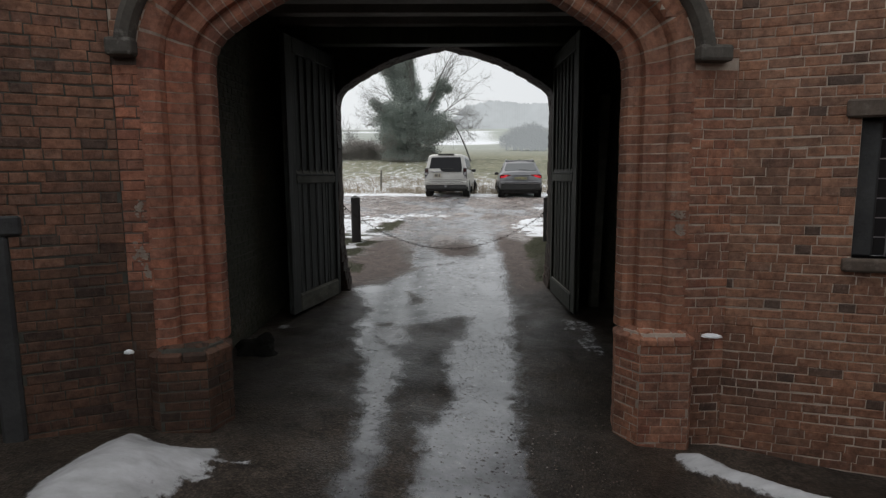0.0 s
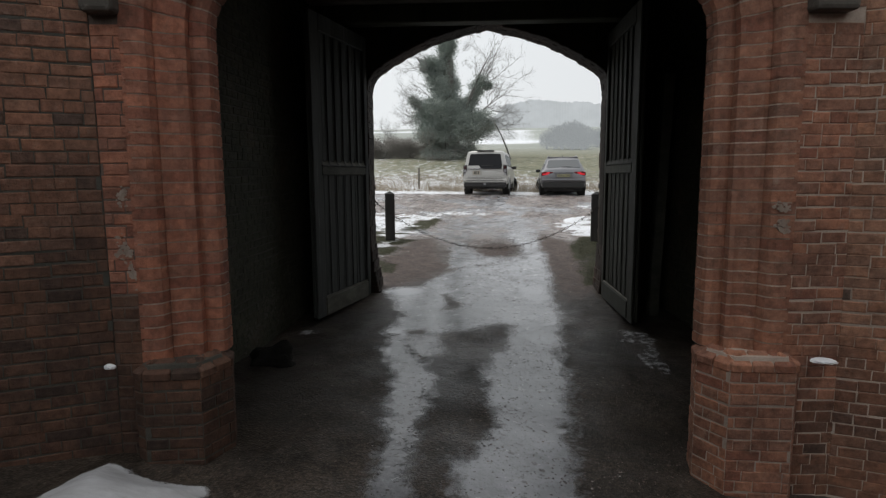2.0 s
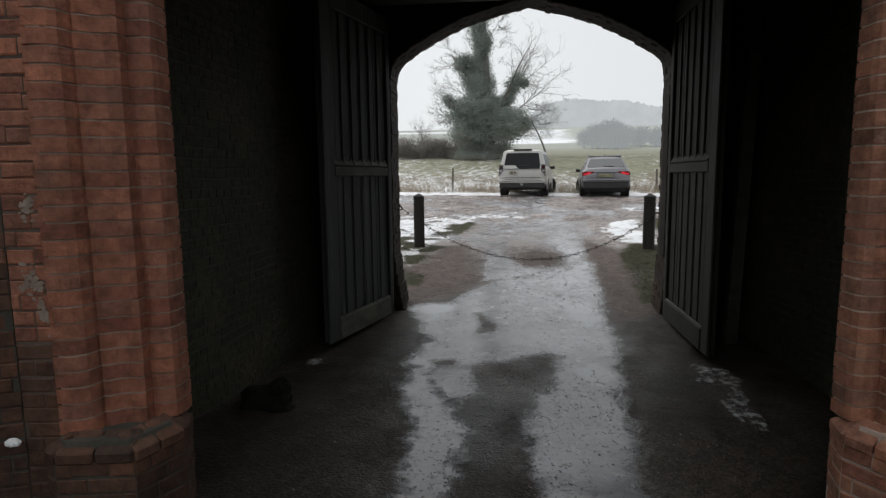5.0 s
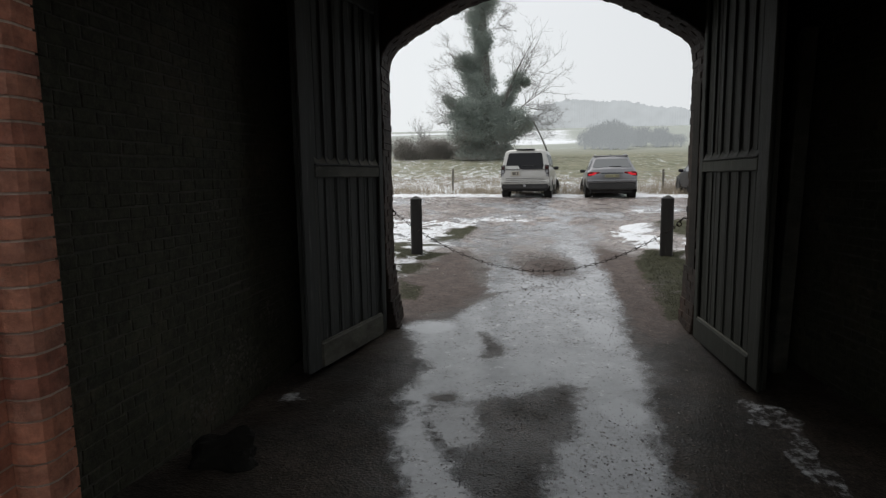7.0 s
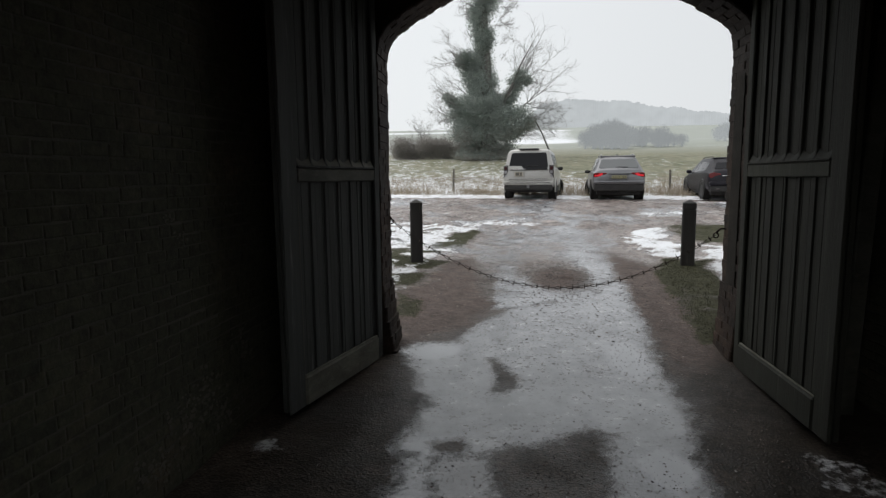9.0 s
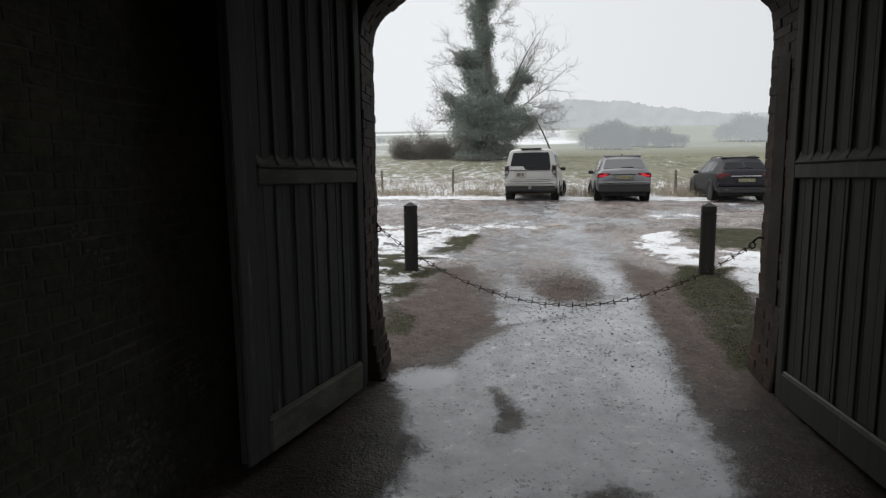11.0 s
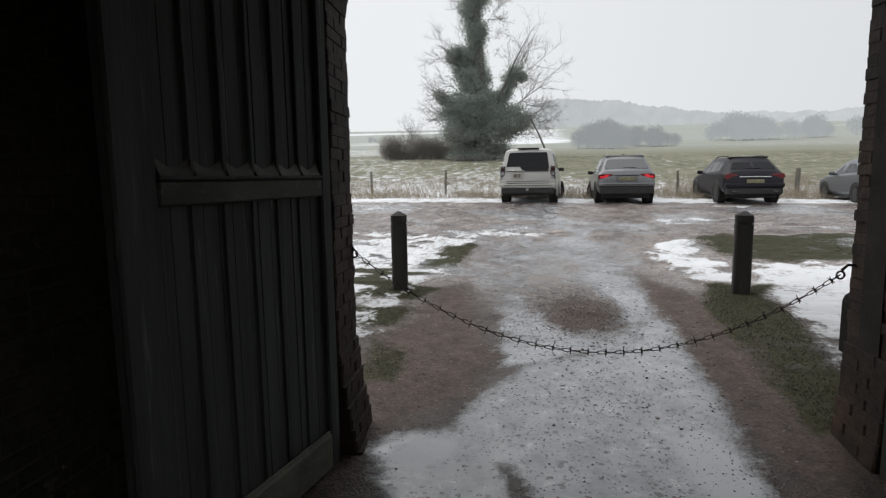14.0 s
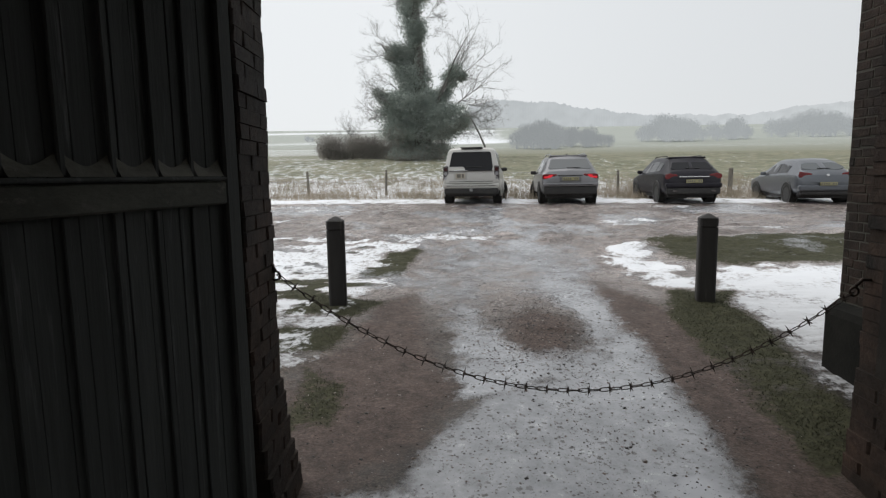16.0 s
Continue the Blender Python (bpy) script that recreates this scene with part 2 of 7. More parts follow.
TAIL_LIT = lit("glowing_red_lens", (1.0, 0.04, 0.06), 0.45, (0.3, 0.01, 0.015))
TAIL_CLEAR = plain("smoked_lamp_lens", (0.06, 0.05, 0.05), (0.12, 0.11, 0.11), 12.0, (0.12, 0.25), 0.0, 60)
SILVER_PAINT = lacquer("pale_silver_paint", (0.47, 0.46, 0.435), 0.25)
GREY_PAINT = lacquer("mid_grey_paint", (0.19, 0.19, 0.20), 0.5)
DARK_PAINT = lacquer("aubergine_black_paint", (0.010, 0.0085, 0.014), 0.0, 0.38, 0.15, 0.22)
BLUE_PAINT = lacquer("blue_silver_paint", (0.10, 0.108, 0.122), 0.45)


def tinted(name, colour, shine=0.6):
    m, nt, bs = fresh(name)
    bs.inputs["Base Color"].default_value = (*colour, 1)
    nt.links.new(ramp(nt, noise_of(nt, 9.0, 4), (0.3, 0.06), (0.8, 0.2)), bs.inputs["Roughness"])
    bs.inputs["Specular IOR Level"].default_value = shine
    return m


GLASS_DARK = tinted("privacy_glass", (0.010, 0.010, 0.012), 0.22)
GLASS_GREY = tinted("misted_car_glass", (0.07, 0.078, 0.082))
LEADED = tinted("leaded_window_glass", (0.02, 0.022, 0.024))


# ---- mesh helpers ----
def part(name, bm, material, parent=None, label=""):
    """Links a bmesh as one mesh object, under a thing or a part."""
    me = bpy.data.meshes.new(name)
    bm.to_mesh(me)
    bm.free()
    return part_of(name, me, material, parent, label)


def part_of(name, me, material, parent=None, label="", m=None):
    if material and not me.materials:
        me.materials.append(material)
    ob = new(name, me)
    if parent:
        ob.parent = parent
    if m:
        ob.matrix_basis = m
    return tagged(ob, label) if label else ob


def base(name, m, label, category, group="", kind=""):
    ob = new(name)
    ob.matrix_basis = m
    return tagged(ob, label, category, group, kind)


def box(x0, x1, y0, y1, z0, z1, bevel=0.0, seg=1, bm=None):
    made = bm or bmesh.new()
    got = bmesh.ops.create_cube(made, size=1.0, matrix=Matrix.Translation(((x0 + x1) / 2, (y0 + y1) / 2, (z0 + z1) / 2)) @ Matrix.Diagonal((x1 - x0, y1 - y0, z1 - z0, 1)))
    if bevel:
        edges = list({e for v in got["verts"] for e in v.link_edges})
        bmesh.ops.bevel(made, geom=edges, offset=bevel, segments=seg, affect="EDGES", profile=0.5)
    return made


class Geo:
    """Vertices and faces that grow fast into one mesh."""

    def __init__(self):
        self.v, self.f = [], []

    def add(self, verts, faces):
        n = len(self.v)
        self.v.extend(verts)
        self.f.extend(tuple(i + n for i in f) for f in faces)

    def tube(self, pts, radii, sides=5, closed=False):
        pts = [Vector(p) for p in pts]
        k = len(pts)
        rings = []
        up = Vector((0.31, 0.17, 0.93)).normalized()
        for i, p in enumerate(pts):
            a, b = pts[i - 1] if (i or closed) else p, pts[(i + 1) % k] if (i < k - 1 or closed) else p
            along = (b - a).normalized()
            side = along.cross(up)
            if side.length < 1e-3:
                side = along.cross(Vector((1, 0, 0)))
            side.normalize()
            top = side.cross(along)
            r = radii[i] if isinstance(radii, (list, tuple)) else radii
            rings.append([tuple(p + r * (math.cos(2 * math.pi * j / sides) * side + math.sin(2 * math.pi * j / sides) * top)) for j in range(sides)])
        faces = []
        for i in range(k if closed else k - 1):
            for j in range(sides):
                a, b = i * sides, ((i + 1) % k) * sides
                faces.append((a + j, a + (j + 1) % sides, b + (j + 1) % sides, b + j))
        if not closed:
            faces += [tuple(range(sides))[::-1], tuple(range((k - 1) * sides, k * sides))]
        self.add([v for r in rings for v in r], faces)

    def mesh(self, name, smooth=False):
        me = bpy.data.meshes.new(name)
        me.from_pydata([tuple(v) for v in self.v], [], self.f)
        me.validate()
        if smooth:
            me.shade_smooth()
        return me


def smooth_curve(pts, n):
    """Catmull-Rom through the points, n samples."""
    p = np.array([pts[0], *pts, pts[-1]], float)
    out = []
    for s in np.linspace(0, len(pts) - 1, n):
        i = min(int(s), len(pts) - 2)
        u = s - i
        a, b, c, d = p[i : i + 4]
        out.append(0.5 * (2 * b + (c - a) * u + (2 * a - 5 * b + 4 * c - d) * u * u + (3 * b - a - 3 * c + d) * u**3))
    return np.array(out)


# ---- numpy noise ----
def lattice(ix, iy, seed):
    h = (ix * 374761393 + iy * 668265263 + seed * 1442695041) & 0xFFFFFFFF
    h = ((h ^ (h >> 13)) * 1274126177) & 0xFFFFFFFF
    return ((h ^ (h >> 16)) & 0xFFFF) / 65535.0


def value_noise(x, y, seed=0):
    ix, iy = np.floor(x).astype(np.int64), np.floor(y).astype(np.int64)
    fx, fy = x - ix, y - iy
    fx, fy = fx * fx * (3 - 2 * fx), fy * fy * (3 - 2 * fy)
    a, b = lattice(ix, iy, seed), lattice(ix + 1, iy, seed)
    c, d = lattice(ix, iy + 1, seed), lattice(ix + 1, iy + 1, seed)
    return (a + (b - a) * fx) * (1 - fy) + (c + (d - c) * fx) * fy


def fbm(x, y, scale, octaves=4, seed=0):
    out, amp, tot = 0.0, 1.0, 0.0
    for o in range(octaves):
        out = out + amp * value_noise(x * scale * 2**o + 17.3 * o, y * scale * 2**o - 9.1 * o, seed + o)
        tot, amp = tot + amp, amp * 0.55
    return out / tot - 0.5


def inside(x, y, poly):
    """Signed distance to a polygon, positive inside."""
    p = np.array(poly, float)
    q = np.roll(p, -1, 0)
    best = np.full(x.shape, 1e9)
    odd = np.zeros(x.shape, bool)
    for (ax, ay), (bx, by) in zip(p, q):
        dx, dy = bx - ax, by - ay
        t = np.clip(((x - ax) * dx + (y - ay) * dy) / (dx * dx + dy * dy + 1e-9), 0, 1)
        best = np.minimum(best, np.hypot(x - ax - t * dx, y - ay - t * dy))
        if abs(dy) > 1e-9:
            odd ^= ((ay > y) != (by > y)) & (x < (y - ay) * dx / dy + ax)
    return np.where(odd, best, -best)


def ease(v, a, b):
    t = np.clip((v - a) / (b - a), 0, 1)
    return t * t * (3 - 2 * t)


# ---- ground ----
GY = [-400, 3, 4.5, 5.5, 6.7, 7.7, 8.5, 9.5, 11, 13, 16, 19, 24, 26, 31, 48, 100, 150, 250, 350, 500, 650, 1500]
GZ = [-0.32, -0.27, -0.2, -0.165, -0.11, -0.06, -0.03, 0.05, 0.18, 0.33, 0.42, 0.57, 0.83, 0.91, 1.03, 3.0, 5.3, 8.2, 16.5, 27, 42, 46, 47]


def axis_points(a, b, step, reach_low, reach_high, grow=1.12):
    mid = list(np.arange(a, b + 1e-6, step))
    out, s, v = [], step, b
    while v < reach_high:
        s = min(s * grow, 60)
        v += s
        out.append(v)
    low, s, v = [], step, a
    while v > reach_low:
        s = min(s * grow, 60)
        v -= s
        low.append(v)
    return np.array(low[::-1] + mid + out)


def build_ground():
    xs = axis_points(-3.2, 4.2, 0.045, -1500, 1500)
    ya = axis_points(3.2, 13.0, 0.045, -400, 13.0, 1.2)
    ya = ya[ya <= 13.02]
    yb = [13.05]
    while yb[-1] < 1500:
        yb.append(yb[-1] + min(max(0.06, 0.0042 * (yb[-1] - 4)), 60) * (1 if yb[-1] < 45 else 2.5))
    ys = np.concatenate([ya, yb])
    x, y = np.meshgrid(xs, ys)
    z = np.interp(y, GY, GZ) - 0.085 * np.clip(x, -3, 3) * (1 - ease(y, 5.0, 7.4))
    z = z - (0.05 + 0.012 * np.clip(x, -4, 16)) * ease(y, 17, 23) * (1 - ease(y, 30, 44))
    n1, n2, n3 = fbm(x, y, 1.1, 5, 3), fbm(x, y, 4.5, 4, 11), fbm(x, y, 0.35, 4, 23)
    wob = 0.30 * n1 + 0.16 * n2
    # icy wheel tracks: one sheet under the outer arch, two ruts back into the court
    sheet = inside(x, y, [(-1.40, 9.28), (-1.10, 9.53), (-0.84, 9.60), (-0.67, 9.99), (-0.48, 10.34), (-0.19, 10.70), (0.20, 10.94), (0.59, 11.10), (0.80, 11.40), (1.05, 12.0), (1.30, 12.0), (1.22, 11.20), (1.15, 10.16), (1.06, 9.35),
                          (1.00, 8.41), (0.95, 7.76), (0.60, 7.60), (0.28, 7.84), (0.09, 7.73), (-0.10, 7.58), (-0.32, 7.55), (-0.50, 7.43), (-0.76, 7.37), (-1.06, 7.43), (-1.02, 7.57), (-0.95, 7.88), (-0.97, 8.29), (-1.11, 8.74)])
    rut_r = inside(x, y, [(0.28, 7.84), (0.37, 7.70), (0.35, 7.41), (0.27, 7.05), (0.15, 6.81), (0.04, 6.43), (0.00, 6.00), (0.03, 5.62), (0.05, 5.31), (-0.05, 4.95), (-0.16, 4.73), (-0.25, 3.9), (-0.38, 1.6),
                          (0.34, 1.6), (0.50, 3.9), (0.62, 4.9), (0.72, 5.45), (0.75, 5.85), (0.79, 6.32), (0.83, 6.90), (0.95, 7.76)])
    rut_l = inside(x, y, [(-1.06, 7.45), (-0.76, 7.40), (-0.81, 7.28), (-0.74, 7.05), (-0.65, 6.80), (-0.50, 6.60), (-0.39, 6.13), (-0.38, 5.53), (-0.47, 5.19), (-0.51, 4.66), (-0.50, 3.4), (-0.66, 3.4), (-0.67, 4.62), (-0.72, 5.0), (-0.76, 5.44),
                          (-0.82, 6.05), (-0.90, 6.62), (-1.00, 7.12)])
    print_ = np.maximum(inside(x, y, [(-0.52, 9.16), (-0.40, 9.12), (-0.30, 8.78), (-0.22, 8.64), (-0.34, 8.36), (-0.44, 8.44), (-0.40, 8.75)]), inside(x, y, [(-0.86, 7.56), (-0.64, 7.64), (-0.60, 7.5), (-0.80, 7.46)]))
    grey_pool = inside(x, y, [(-0.80, 7.40), (-0.42, 7.45), (-0.36, 6.83), (-0.62, 6.7), (-0.78, 7.0)])
    pools = np.maximum.reduce([inside(x, y, [(0.51, 7.48), (0.66, 7.64), (0.83, 7.55), (0.86, 7.30), (0.66, 7.02), (0.52, 7.22)]), inside(x, y, [(-1.04, 7.46), (-0.92, 7.62), (-0.62, 7.72), (-0.60, 7.52), (-0.86, 7.40)]),
                               inside(x, y, [(-1.32, 9.26), (-1.08, 9.42), (-0.8, 9.48), (-0.78, 9.22), (-1.1, 9.02)]), inside(x, y, [(0.62, 9.6), (0.92, 9.7), (0.98, 9.0), (0.8, 8.7), (0.6, 9.1)])])
    rag = 0.10 * n1 + 0.10 * n2 + 0.09 * fbm(x, y, 13.0, 3, 29)
    edge = np.maximum.reduce([sheet + rag, rut_r + 1.5 * rag, rut_l + 1.6 * rag, grey_pool + rag])
    edge = np.minimum(edge, -0.02 - 1.6 * print_ + 0.9 * rag)
    ice = np.clip(0.5 + edge / 0.5, 0, 1)
    thick = np.maximum.reduce([ease(sheet + rag, -0.12, 0.16), (0.80 + 0.9 * n1 + 0.5 * n2) * ease(rut_r, -0.1, 0.12), (0.32 + 0.55 * ease(y, 4.9, 6.6) + 1.1 * n1 + 0.7 * n2) * ease(rut_l, -0.1, 0.12)])
    thick = np.where((grey_pool > 0) & (sheet < 0.02), np.minimum(thick, 0.22), thick)
    thick = np.clip(np.maximum(thick, ease(pools + rag, -0.05, 0.1)), 0, 1)
    pools = ease(pools + 0.8 * rag, -0.03, 0.05)
    drive = inside(x, y, [(-0.40, 10.7), (0.20, 10.8), (1.20, 11.0), (1.36, 12.6), (1.55, 14.0), (2.0, 15.6), (2.1, 17.2), (-0.9, 17.4), (-1.15, 15.0), (-0.95, 13.4), (-0.62, 12.0)])
    drive = ease(drive + 2.2 * rag, -0.35, 0.35) * np.clip(0.70 + 0.55 * n1 + 0.35 * n2, 0, 1)
    far_ice = 0.80 * ease(fbm(x * 0.8, y * 0.7, 0.6, 5, 41) + 0.35 * n3 + 0.12 * np.exp(-((x - 0.3) / 1.3) ** 2), -0.16, 0.22) * ease(y, 10.8, 13.0) * (1 - ease(y, 24.8, 25.8))
    far_ice = np.maximum(far_ice, drive)
    thick = np.clip(np.where(far_ice > ice, 0.80 + 1.4 * n1, thick), 0, 1)
    ice = np.maximum(ice, far_ice)
    isle = np.exp(-(((x - 0.36 + 0.4 * n2) / 0.46) ** 2 + ((y - 12.3 + 0.6 * n1) / 0.85) ** 2) ** 1.4)
    ice = np.clip(ice * (1 - 0.95 * isle) * (1 - ease(y, 11.3, 12.6) * (0.30 + 0.6 * n2 - 0.3 * np.exp(-((x - 1.0) / 0.3) ** 2) - 0.3 * np.exp(-((x + 0.22) / 0.2) ** 2 - ((y - 12.4) / 0.7) ** 2))), 0, 1)
    # snow
    def blob(*pts):
        return inside(x, y, list(pts))
    snow = np.maximum.reduce([
        blob((-12, 10.5), (-2.1, 10.6), (-1.75, 11.3), (-1.45, 12.2), (-1.4, 13.5), (-1.1, 15.5), (-0.9, 17.8), (-2.2, 18.4), (-12, 18.2)),
        blob((2.3, 13.5), (2.0, 13.9), (2.0, 15.6), (2.2, 16.6), (3.3, 17.4), (4.2, 18.0), (3.4, 16.9), (3.0, 15.9), (3.2, 15.2), (2.9, 13.9)),
        blob((2.2, 9.9), (2.32, 10.6), (2.62, 11.5), (2.62, 12.3), (2.40, 13.05), (2.9, 13.5), (3.2, 15.1), (4.6, 15.0), (9, 14.9), (9, 9.9)),
        blob((-0.9, 18.0), (0.3, 17.6), (0.5, 18.2), (-0.9, 18.8)),
        blob((-40, 25.9), (40, 25.75), (40, 27.6), (-40, 27.8)),
    ])
    snow_far = ease(snow + 0.9 * n1 + 0.7 * n2, -0.2, 0.3)
    heap = np.maximum(blob((-2.42, 3.3), (-2.44, 3.67), (-2.40, 3.95), (-2.33, 4.19), (-2.21, 4.38), (-1.99, 4.27), (-1.77, 4.22), (-1.55, 4.20), (-1.48, 4.02), (-1.58, 3.7), (-1.75, 3.4)), blob((1.73, 4.58), (1.95, 4.62), (2.12, 4.40), (2.50, 4.14), (3.1, 3.88), (2.8, 3.6), (1.98, 4.12), (1.71, 4.34)))
    toes = ease(fbm(x * 0.5 + 0.35 * y, y * 1.6 - 0.2 * x, 4.0, 3, 93), 0.03, 0.12) * ease(inside(x, y, [(-1.75, 4.3), (-1.3, 4.22), (-1.1, 4.0), (-1.25, 3.6), (-1.7, 3.2), (-1.7, 3.6)]), 0, 0.12)
    bits = np.maximum(blob((-2.06, 7.36), (-1.98, 7.58), (-1.83, 7.6), (-1.81, 7.38), (-1.95, 7.25)), blob((1.36, 7.40), (1.60, 7.66), (1.98, 7.66), (2.0, 7.18), (1.86, 6.9), (1.84, 6.36), (1.66, 6.32), (1.52, 6.6), (1.46, 6.88), (1.58, 7.02), (1.38, 7.14)))
    snow_near = np.maximum.reduce([0.85 * ease(heap + 0.18 * wob + 0.14 * fbm(x * 0.6 + 0.3 * y, y * 3.0, 2.0, 3, 19) * (x > -1.8), -0.05, 0.10), 0.50 * ease(bits + 0.28 * n2 + 0.2 * n1, -0.02, 0.12), 0.62 * toes])
    # turf
    turf = np.maximum.reduce([
        blob((-1.7, 10.2), (-1.35, 10.2), (-1.4, 10.9), (-1.75, 11.2)),
        blob((-2.3, 11.5), (-1.6, 11.6), (-1.5, 12.2), (-2.2, 12.2)), blob((-2.4, 12.6), (-1.5, 12.6), (-1.2, 13.2), (-2.2, 13.35)), blob((-1.75, 14.4), (-1.2, 14.5), (-0.95, 16.6), (-1.5, 16.4)),
        blob((1.55, 9.6), (2.1, 9.6), (2.28, 10.7), (2.52, 11.7), (2.6, 12.7), (2.9, 13.3), (2.2, 13.45), (1.82, 12.4), (1.68, 11.0)),
        blob((3.35, 15.5), (3.25, 16.1), (3.5, 16.9), (4.3, 17.8), (5.4, 18.1), (16, 18.2), (16, 15.2), (4.6, 15.35)),
    ])
    turf = ease(turf + 0.6 * wob, -0.2, 0.2)
    turf = np.clip(turf * (1 - (1 - ease(y, 10.8, 12.6)) * (0.12 + 1.3 * n2 + 0.8 * n1)), 0, 1)
    side = np.maximum(ease(-x, 3.0, 5.0), ease(x, 2.6, 4.0) * (ease(y, 14.6, 15.6)))
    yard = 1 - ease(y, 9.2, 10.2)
    # Weight of the darker ground tone: full up to 10.5 m, none past 15.
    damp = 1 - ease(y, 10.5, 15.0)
    turf = np.maximum(turf, side * (1 - yard) * (1 - ease(y, 17.2, 18.4)))
    turf = np.maximum(turf, (x < -0.8) * ease(y, 11.2, 12.2) * (1 - ease(y, 16.6, 17.4)) * ease(-x + 0.12 * (y - 13), 1.2, 1.9) * ease(fbm(x * 0.6 + 0.1 * y, y * 1.3, 2.6, 4, 131), 0.11, 0.17))
    turf = np.maximum(turf, ease(y, 26.2, 28.0))
    patch = np.where(y > 27, 0.38 + 0.32 * (1 - ease(y, 29.5, 40)) - 0.16 * ease(x, 0, 5) * ease(y, 31, 36) - 0.12 * ease(y, 42, 70) + 0.30 * fbm(x, y * 0.5, 0.22, 4, 57), 0)
    bank = 0.04 * (y - 120) + 30 * fbm(x, y, 0.006, 3, 78)
    # Beyond 330 m the extra snow also pales the fields in place of haze.
    strip = (0.18 + 0.4 * ease(x, -6, 6)) * ease(y, 190, 215) * (1 - ease(y, 400, 430)) * (1 - ease(x - 28 - bank, -10, 10)) + 0.30 * ease(fbm(x * 0.15, y, 0.03, 3, 77), 0.08, 0.2) * ease(y, 70, 130) + 0.22 * ease(y, 330, 430) + 0.44 * ease(-x, 8, 22) * ease(y, 60, 85) * (1 - ease(y, 150, 190))
    snow_all = np.clip(np.maximum.reduce([np.where(y > 24.5, 0.62, np.where(x < 0, 0.62, 0.68)) * snow_far * (1 - 0.7 * np.where(x < 0, ease(fbm(x * 0.6 + 0.1 * y, y * 1.3, 2.6, 4, 131) + 0.10 * ease(y, 15.8, 17.2), 0.12, 0.19), 0) * (y < 18.6)) * (1 - 0.75 * turf * (y < 25) * ease(n1 + 0.6 * n2, -0.16, 0.02)), snow_near, patch, strip, 0.46 * ease(fbm(x * 0.45, y, 1.9, 5, 71), 0.10, 0.2) * ease(y, 15.5, 19) * (1 - ease(y, 25, 26))]), 0, 1)
    # pinkish gravel
    grav = np.maximum.reduce([
        blob((-2.2, 9.8), (-1.3, 9.3), (-0.75, 10.0), (-0.5, 10.8), (-0.7, 12.0), (-0.9, 13.6), (-1.4, 13.2), (-1.5, 11.8)),
        blob((1.1, 8.8), (1.7, 9.2), (1.85, 11.2), (2.0, 12.6), (1.5, 14.0), (1.2, 13.2), (1.1, 11.0)),
        blob((0.05, 11.5), (0.35, 11.25), (0.7, 11.6), (0.75, 12.4), (0.35, 12.9), (0.0, 12.4)),
    ])
    grav = ease(grav + 0.5 * wob, -0.25, 0.3)
    # relief
    near = 1 - ease(y, 26, 60)
    rut = np.exp(-((x + 0.65 + 0.1 * n3) / 0.25) ** 2) + np.exp(-((x - 0.55 + 0.1 * n3) / 0.3) ** 2)
    z = z + near * (0.03 * n1 + 0.012 * n2) * (1 - 0.6 * ice) - 0.02 * rut * (y < 12) + 0.055 * np.exp(-((x - 0.36) / 0.4) ** 2 - ((y - 12.1) / 0.6) ** 2)
    z = z + snow_far * 0.03 * (y < 28) + 0.02 * turf * (0.5 + n2) * near
    z = z + 0.17 * ease(heap + 0.15 * n1, -0.05, 0.4) + 0.015 * snow_near
    z = z + (1 - near) * 1.2 * fbm(x, y, 0.012, 3, 91)
    ruts = 0.05 * fbm(x * 0.3, y, 2.2, 4, 61) * ease(y, 15.5, 18) * (1 - ease(y, 24.8, 25.8))
    worn = np.abs(fbm(x * 0.7, y, 1.6, 5, 63)) * 2.0
    z = z + ruts + (0.14 * worn + 0.08 * fbm(x * 0.5, y, 5.0, 3, 64)) * ease(y, 13.0, 17) * (1 - ease(y, 25.2, 26.2)) + 0.10 * fbm(x, y, 2.5, 4, 66) * ease(y, 25.5, 26.2) * (1 - ease(y, 28, 30))
    me = bpy.data.meshes.new("ground")
    ny, nx = x.shape
    idx = np.arange(nx * ny).reshape(ny, nx)
    quads = np.stack([idx[:-1, :-1], idx[:-1, 1:], idx[1:, 1:], idx[1:, :-1]], -1).reshape(-1, 4)
    me.vertices.add(nx * ny)
    me.vertices.foreach_set("co", np.stack([x, y, z], -1).ravel())
    me.loops.add(quads.size)
    me.loops.foreach_set("vertex_index", quads.ravel())
    me.polygons.add(len(quads))
    me.polygons.foreach_set("loop_start", np.arange(0, quads.size, 4))
    me.update()
    for key, val in (("ice", ice), ("snow", snow_all), ("turf", turf), ("gravel", grav), ("field", ease(y, 25.6, 27.2)), ("yard", damp), ("far_haze", 0.62 * ease(y, 40, 240)), ("thick", thick), ("pool", pools), ("road", ease(y, 15.5, 18.5) * (1 - ease(y, 25, 26)))):
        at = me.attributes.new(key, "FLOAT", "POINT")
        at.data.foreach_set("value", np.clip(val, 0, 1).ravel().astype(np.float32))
    me.shade_smooth()
    return me, (xs, ys, z, ice, snow_all, turf, grav)


